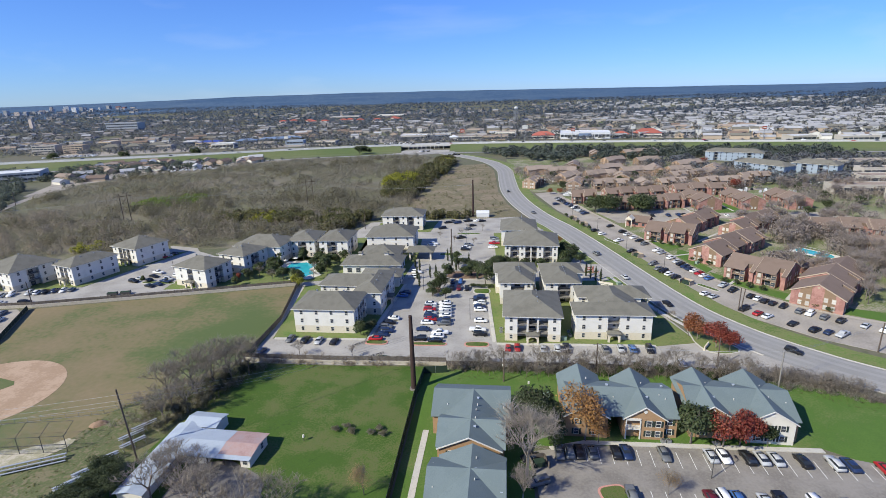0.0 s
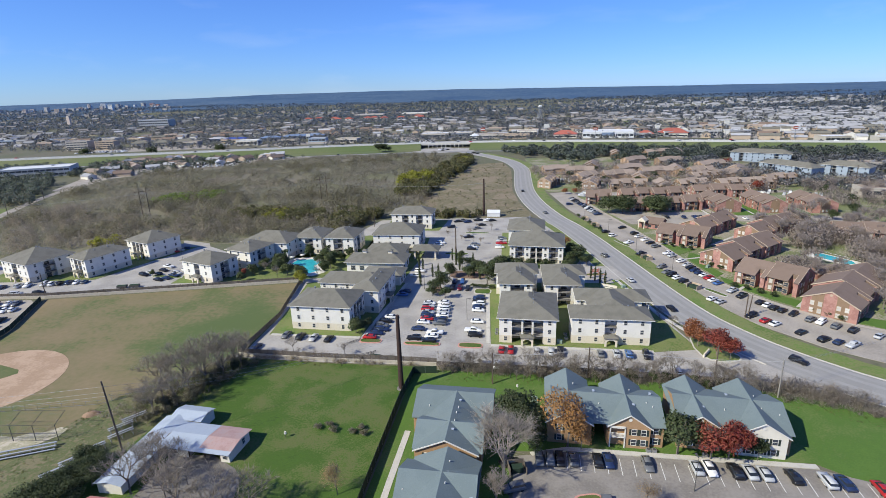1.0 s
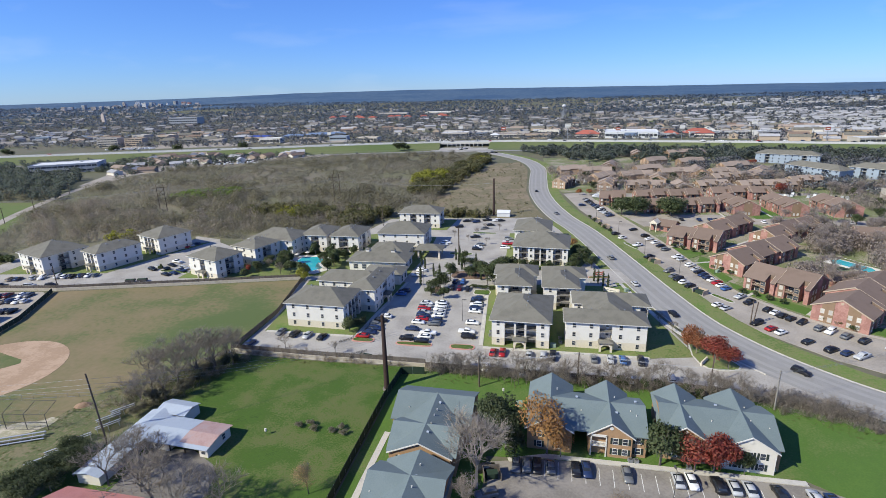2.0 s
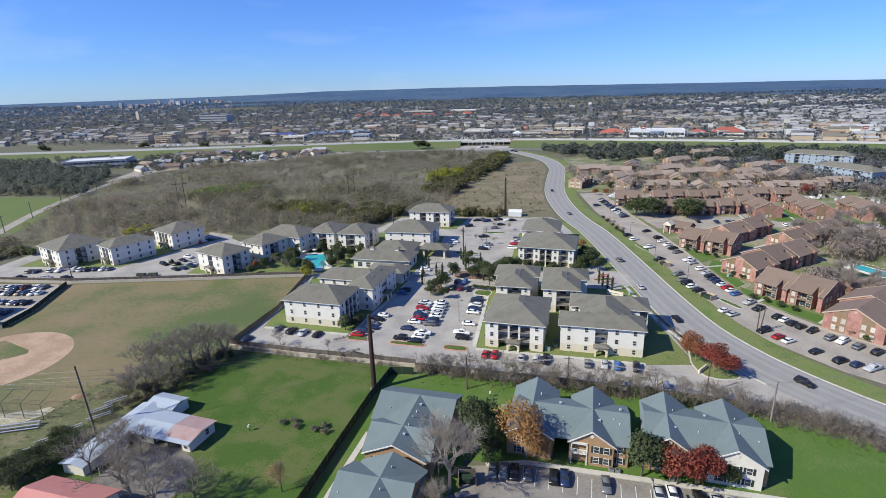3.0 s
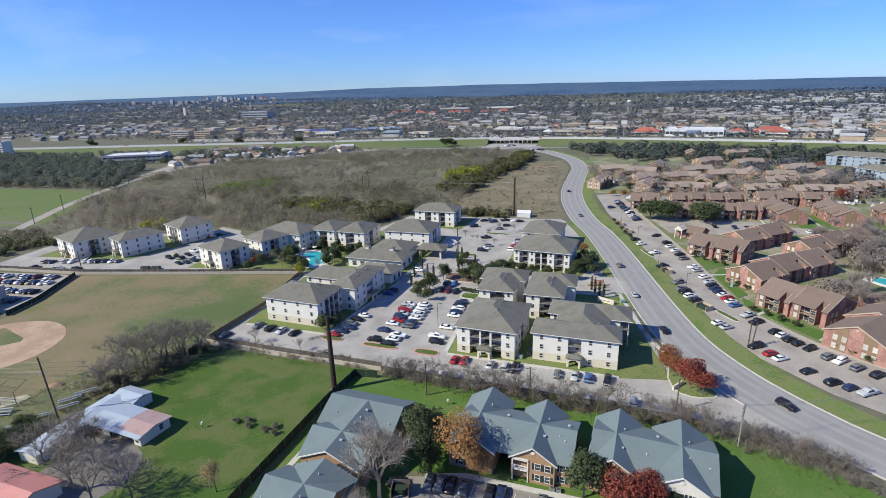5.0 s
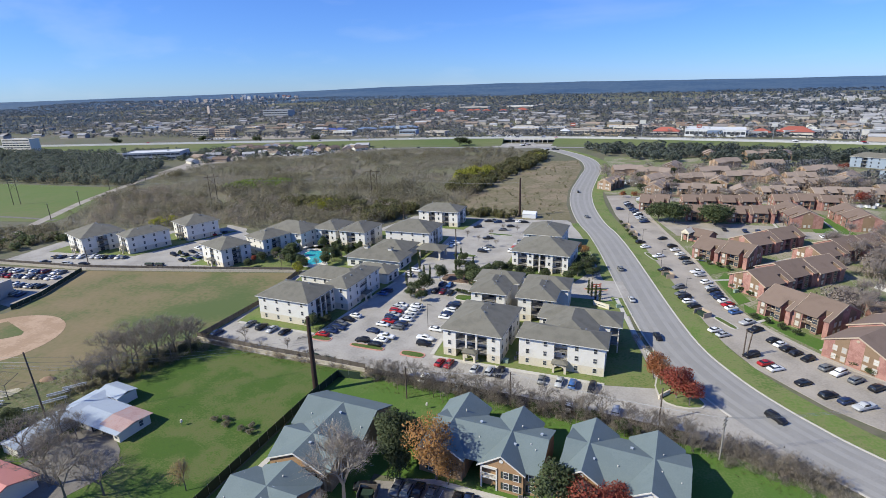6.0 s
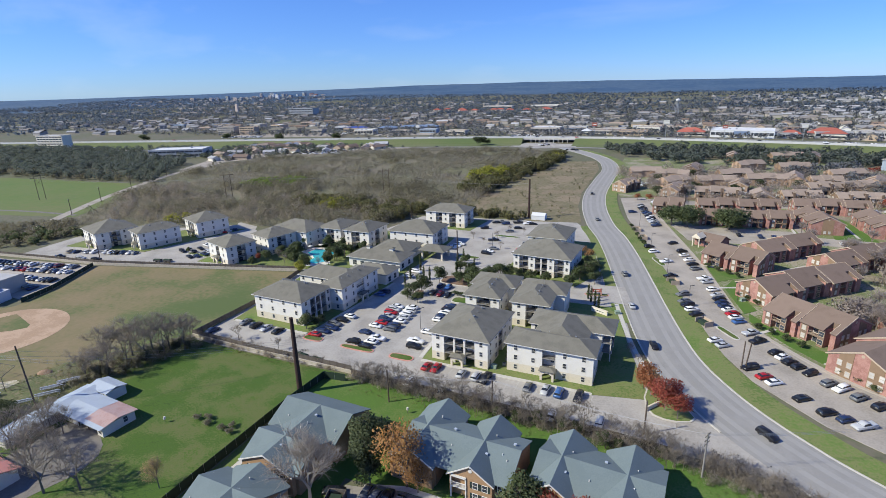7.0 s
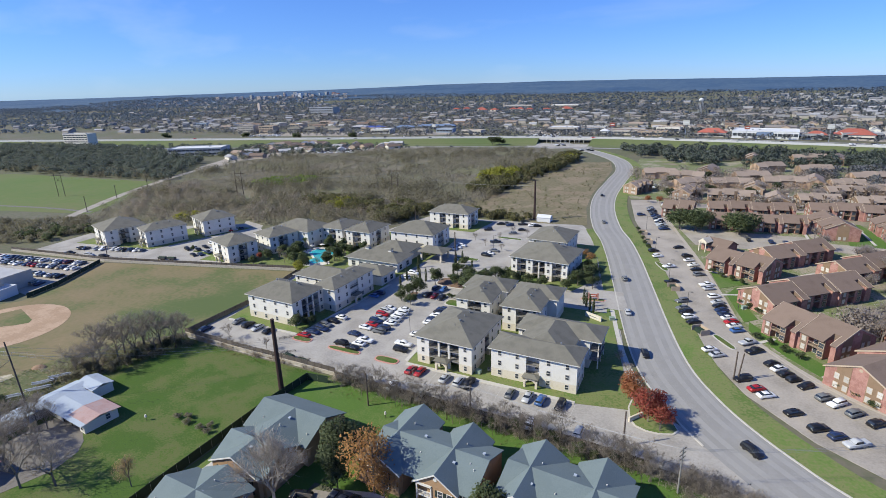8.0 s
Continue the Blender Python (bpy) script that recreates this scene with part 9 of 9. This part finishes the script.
def water_tower(x, y, h):
    z = ground_height(x, y)
    ob = root("water_tower", x, y, 0, z, label="pale water tower with round tank on legs", category="water tower")
    tank = Solid()
    rings = []
    for k in range(9):
        a = -math.pi / 2 + math.pi * k / 8
        rings.append((4.6 * math.cos(a) + 0.01, h - 3.6 + 3.6 * math.sin(a)))
    n = 16
    v = [(r * math.cos(2 * math.pi * i / n), r * math.sin(2 * math.pi * i / n), zz) for r, zz in rings for i in range(n)]
    f = [(k * n + i, k * n + (i + 1) % n, (k + 1) * n + (i + 1) % n, (k + 1) * n + i) for k in range(8) for i in range(n)]
    tank.add(v, f).make("tank", M_whiteroof, ob)
    for i in range(6):
        a = 2 * math.pi * i / 6
        Solid().bar((6.4 * math.cos(a), 6.4 * math.sin(a), 0), (4.3 * math.cos(a), 4.3 * math.sin(a), h - 4), 0.4, 0.35, 6).make("leg", M_steel, ob)
    Solid().bar((0, 0, 0), (0, 0, h - 6.8), 0.9, 0.9, 8).make("riser", M_steel, ob)


water_tower(WT[0], WT[1], 35)


def town_lots():
    """Pale car parks of the shops along the highway, and open grass between the streets."""
    for a, b, lo, hi in ((20, 31, -164, -102), (33, 41, -142, -102), (43, 52, -174, -102), (54, 60, -149, -102), (62, 74, -164, -102)):
        v, f = ribbon(HIGHWAY[a:b], [(lo, 0.0), (lo, 0.16), (hi, 0.16), (hi, 0.0)])
        tagged(link("car_park", v, f, M_lot2), "pale concrete car park of roadside shops", "car park", kind="structure")
    for x, y, w, d, rz, m, text in ((-560, 960, 120, 60, 8, M_lot, "pale lot in the town"), (-330, 1010, 90, 60, 4, M_lot2, "tan lot in the town"), (-120, 960, 110, 46, 0, M_lot, "pale lot in the town"), (60, 960, 80, 70, -4, M_bank, "open grass in the town"),
                                    (230, 930, 120, 50, -10, M_lot, "pale lot in the town"), (420, 880, 110, 50, -14, M_lot, "pale lot in the town"), (-760, 1080, 140, 60, 10, M_bank, "open grass in the town"), (-420, 1230, 160, 70, 6, M_meadow, "dry open field in the town"),
                                    (-60, 1180, 130, 60, 0, M_lot2, "tan lot in the town"), (140, 1330, 150, 60, -4, M_meadow, "dry open field in the town"), (340, 1180, 140, 70, -8, M_bank, "open grass in the town"), (-640, 1400, 200, 70, 6, M_lot, "pale lot in the town"),
                                    (560, 1000, 150, 40, -14, M_lot, "pale lot in the town"), (760, 1060, 200, 50, -14, M_lot, "pale lot in the town"), (-230, 1500, 240, 70, 0, M_meadow, "dry open field in the town"), (300, 1560, 260, 60, -4, M_meadow, "dry open field in the town"),
                                    (-900, 1290, 160, 60, 10, M_lot2, "tan lot in the town")):
        ob = Solid().box(-w / 2, -d / 2, 0, w / 2, d / 2, 0.12).make("lot", m, at=pose(x, y, 0.0, 0, 0, rz))
        tagged(ob, text + " among the houses", "ground", kind="structure")
        OPEN.append((x, y, w, d, radians(rz)))


OPEN = []
town_lots()


def off_lots(q):
    """Drops the spots that lie on the open lots."""
    ok = np.ones(len(q), dtype=bool)
    for x, y, w, d, a in OPEN:
        u = (q[:, 0] - x) * math.cos(a) + (q[:, 1] - y) * math.sin(a)
        v = -(q[:, 0] - x) * math.sin(a) + (q[:, 1] - y) * math.cos(a)
        ok &= ~((abs(u) < w / 2) & (abs(v) < d / 2))
    return q[ok]


def far_town():
    rng = FAR
    # streets of houses: (centre, columns, rows, spacing, turn)
    for cx, cy, nx, ny, dx, dy, rz in ((640, 860, 10, 3, 34, 40, -16), (420, 960, 7, 4, 34, 46, -16), (150, 1020, 8, 4, 36, 44, -6), (-160, 1060, 7, 4, 38, 46, 4), (-420, 1080, 8, 4, 40, 50, 8), (-640, 980, 6, 3, 44, 50, 10), (480, 760, 8, 2, 34, 36, -16)):
        c, s = math.cos(radians(rz)), math.sin(radians(rz))
        for i in range(nx):
            for j in range(ny):
                if rng.random() < 0.1:
                    continue
                u, v = (i - nx / 2 + rng.uniform(-0.2, 0.2)) * dx, (j - ny / 2 + rng.uniform(-0.2, 0.2)) * dy
                far_house(cx + u * c - v * s, cy + u * s + v * c, rz + rng.choice((0, 0, 90)) + rng.uniform(-5, 5), rng.choice((1, 2, 3)) if cx > 300 else None, M_farroof if cx > 550 and rng.random() < 0.7 else None)
    # ruined lots and small houses west of the brush
    for x, y in scatter([(-400, 510), (-363, 505), (-317, 570), (-210, 650), (-230, 668), (-420, 660), (-440, 580)], 44, np.random.default_rng(6)):
        far_house(float(x), float(y), rng.uniform(0, 180), rng.choice((0, 1)), rng.choice((M_brownroof, M_farroof, M_tanroof)))
    for x, y, n in ((-720, 960, 6), (-300, 850, 6), (60, 900, 5), (380, 800, 5), (620, 700, 6)):
        for k in range(n):
            store(x + 52 * (k - n / 2) + rng.uniform(-8, 8), y + rng.uniform(-30, 30), rng.uniform(-12, 12), rng.uniform(24, 44), rng.uniform(14, 26), rng.uniform(5, 8), rng.choice((M_greywall, M_whiteroof, M_greywall, M_panelwall) if x > 300 else (M_cream, M_panelwall, M_tantrim, M_bluewall)), rng.choice((M_farroof, M_whiteroof, M_tanroof)), "low commercial building with flat roof")


far_town()


M_shingle3 = surf("brown_grey_shingles", [(0.19, 0.175, 0.165), (0.25, 0.23, 0.215)], 0.05, 2.0, bump=0.1)
M_shingle2 = surf("mid_grey_shingles", [(0.20, 0.20, 0.205), (0.27, 0.27, 0.275)], 0.05, 2.0, bump=0.1)


def parked_far():
    """Rows of cars on far car parks, too small to tell apart."""
    rng = random.Random(8)
    heaps = [Solid(), Solid(), Solid()]

    def one(x, y, rz):
        m = pose(x, y, 0.15, 0, 0, rz)
        s = Solid().box(-2.2, -0.9, 0.2, 2.2, 0.9, 0.9).box(-1.5, -0.8, 0.9, 0.9, 0.8, 1.5)
        heaps[rng.randrange(3)].add([m @ Vector(p) for p in s.v], s.f)

    for x, y, nx, ny, rz in ((60, 790, 30, 3, -4), (190, 770, 26, 3, -12), (330, 740, 30, 3, -16), (-80, 830, 16, 4, 2), (-380, 850, 24, 3, 10), (-560, 770, 24, 3, 8), (-300, 600, 26, 5, 10), (-420, 640, 20, 3, 12), (90, 390, 6, 2, 70), (84, 452, 8, 2, 10), (140, 428, 10, 1, 5), (182, 424, 12, 1, 5),
                             (236, 382, 12, 2, -30), (300, 410, 12, 3, -30), (330, 350, 10, 2, -30), (180, 300, 8, 1, 20), (150, 312, 8, 1, 10), (206, 388, 10, 1, 0), (-690, 590, 12, 2, 5), (-40, 700, 6, 2, 120), (0, 650, 5, 2, 125)):
        c, s = math.cos(radians(rz)), math.sin(radians(rz))
        for i in range(nx):
            for j in range(ny):
                if rng.random() < 0.3:
                    continue
                u, v = (i - nx / 2) * 3.0 + rng.uniform(-0.4, 0.4), (j - ny / 2) * 9.0 + rng.uniform(-0.6, 0.6)
                one(x + u * c - v * s, y + u * s + v * c, rz + 90 + rng.uniform(-6, 6))
    for h, key in zip(heaps, ("white", "black", "silver")):
        tagged(h.make("far_parked_cars", CAR_PAINT[key]), "rows of %s cars parked far off" % key, "cars", kind="stuff")


parked_far()


def house_carpet():
    """Streets of houses too far to tell apart singly: walls in one mesh, roofs in three."""
    rng = random.Random(15)
    walls, pale, roofs = Solid(), Solid(), [Solid(), Solid(), Solid()]

    def one(x, y, rz, L, D, h):
        z = ground_height(x, y)
        m = pose(x, y, z, 0, 0, rz)
        s = Solid().box(-L / 2, 0, -3, L / 2, D, h)
        (pale if x > 450 else walls).add([m @ Vector(p) for p in s.v], s.f)
        v, f, _ = gable_roof(L, D, 0.6, h, 0.42)
        roofs[rng.choice((0, 2, 2, 2) if x > 450 else (0, 0, 0, 1, 1, 1, 2))].add([m @ Vector(p) for p in v], f)

    for cx, cy, nx, ny, dx, dy, rz in ((1000, 1250, 26, 12, 26, 40, -12), (520, 1320, 18, 9, 30, 48, -8), (150, 1260, 16, 8, 34, 48, -4), (-250, 1250, 16, 8, 36, 48, 4), (-700, 1150, 16, 8, 36, 48, 8), (-1150, 1050, 14, 8, 40, 50, 14),
                                       (-1300, 1700, 20, 8, 44, 70, 10), (-300, 1900, 22, 7, 46, 70, 0), (900, 2000, 26, 8, 44, 70, -6), (-1900, 2300, 20, 8, 50, 80, 8), (200, 980, 14, 3, 30, 36, -6), (620, 940, 16, 5, 28, 40, -14), (-900, 860, 12, 3, 38, 44, 12)):
        c, s = math.cos(radians(rz)), math.sin(radians(rz))
        for i in range(nx):
            for j in range(ny):
                if rng.random() < (0.2 if cx > 500 else 0.45):
                    continue
                u, v = (i - nx / 2 + rng.uniform(-0.25, 0.25)) * dx, (j - ny / 2 + rng.uniform(-0.25, 0.25)) * dy
                one(cx + u * c - v * s, cy + u * s + v * c, rz + rng.choice((0, 0, 90)) + rng.uniform(-6, 6), rng.uniform(12, 24), rng.uniform(9, 13), rng.choice((3.0, 3.4, 5.6, 6.0)))
    tagged(walls.make("far_house_walls", M_panelwall), "tan walls of distant houses", "houses", kind="stuff")
    tagged(pale.make("far_house_walls", M_greywall), "white walls of distant apartment rows", "houses", kind="stuff")
    for k, m in enumerate((M_shingle2, M_shingle3, M_farroof)):
        tagged(roofs[k].make("far_house_roofs", m), "shingle roofs of distant houses", "houses", kind="stuff")


house_carpet()


# far leaves painted haze blue; the tint is part of their colour
M_hazewood = leafy("haze_blue_woods", [(0.075, 0.105, 0.145), (0.11, 0.145, 0.19), (0.165, 0.19, 0.225)], scale=0.006)


def far_woods():
    rn = np.random.default_rng(91)

    def wood(name, poly, n, h0, h1, material, seed, leaves, leaf, label):
        q = keep_off(keep_off(scatter(poly, n, rn), HIGHWAY, 64), ROAD2, 12)
        if name == "street_trees":
            # groves and gaps
            q = off_lots(q)
            grove = np.array([noise.noise((a / 70, b / 45, seed * 0.3)) + 0.6 * noise.noise((a / 240, b / 130, 5.1)) for a, b in q])
            q = q[grove > -0.3]
        if name == "oak_grove":
            for x, y, rz, L in BLUE_BLOCKS:
                c, s = math.cos(radians(rz)), math.sin(radians(rz))
                u, v = (q[:, 0] - x) * c + (q[:, 1] - y) * s, (q[:, 1] - y) * c - (q[:, 0] - x) * s
                q = q[(np.abs(u) > L / 2 + 3) | (v < -9) | (v > 18)]
        if name == "far_woods":
            belt = np.array([noise.noise((a / 260, b / 120, seed * 0.1)) for a, b in q])
            q = q[belt > -0.32]
        hs = h0 + (h1 - h0) * rn.random(len(q))
        ob = clumps(name, q, hs, 0, leaves, material, seed, label, leaf=leaf, category="woods")
        me = ob.data
        co = np.zeros(len(me.vertices) * 3, dtype=np.float32)
        me.vertices.foreach_get("co", co)
        co = co.reshape(-1, 3)
        r = np.hypot(co[:, 0], co[:, 1])
        if r.max() > 1750:
            rise = np.array([ground_height(float(a), float(b)) for a, b in co[::3, :2]])
            co[:, 2] += np.repeat(rise, 3)
            me.vertices.foreach_set("co", co.ravel())
            me.update()

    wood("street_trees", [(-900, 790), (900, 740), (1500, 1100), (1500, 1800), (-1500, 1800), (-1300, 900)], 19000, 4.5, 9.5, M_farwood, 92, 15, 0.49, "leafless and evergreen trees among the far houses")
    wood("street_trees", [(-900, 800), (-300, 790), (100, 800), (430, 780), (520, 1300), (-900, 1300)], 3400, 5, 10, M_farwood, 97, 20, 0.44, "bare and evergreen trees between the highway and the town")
    wood("oak_grove", [(62, 605), (110, 560), (180, 560), (300, 550), (420, 540), (420, 620), (230, 660), (80, 690), (40, 660)], 470, 6.5, 12, M_oakwood, 93, 130, 0.29, "grove of dark evergreen oaks by the highway")
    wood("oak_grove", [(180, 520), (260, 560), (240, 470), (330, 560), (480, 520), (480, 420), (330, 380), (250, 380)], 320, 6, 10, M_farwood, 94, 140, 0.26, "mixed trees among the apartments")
    wood("far_woods", [(-2600, 1300), (2600, 1300), (3000, 2700), (-3000, 2700)], 19000, 6, 11, M_hazewood, 95, 8, 0.8, "dark woods on the distant plain")
    wood("far_woods", [(-1100, 760), (-2900, 420), (-3200, 1500), (-2400, 1700), (-1300, 1350)], 6000, 6, 11, M_hazewood, 98, 8, 0.8, "dark woods on the plain west of town")
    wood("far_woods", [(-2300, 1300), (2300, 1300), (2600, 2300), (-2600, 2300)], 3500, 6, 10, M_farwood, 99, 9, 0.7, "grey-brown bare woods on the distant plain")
    wood("roadside_trees", [(-900, 560), (-600, 600), (-380, 640), (-300, 640), (-300, 600), (-420, 520), (-500, 500), (-880, 500)], 700, 4, 9, M_oakwood, 96, 70, 0.27, "trees along the frontage road")


far_woods()
for k, (x, y) in enumerate(((-548, 712), (-455, 722), (-362, 738), (-120, 690), (-112, 696), (-700, 690))):
    tree("oak", x, y, 12, 1.2)
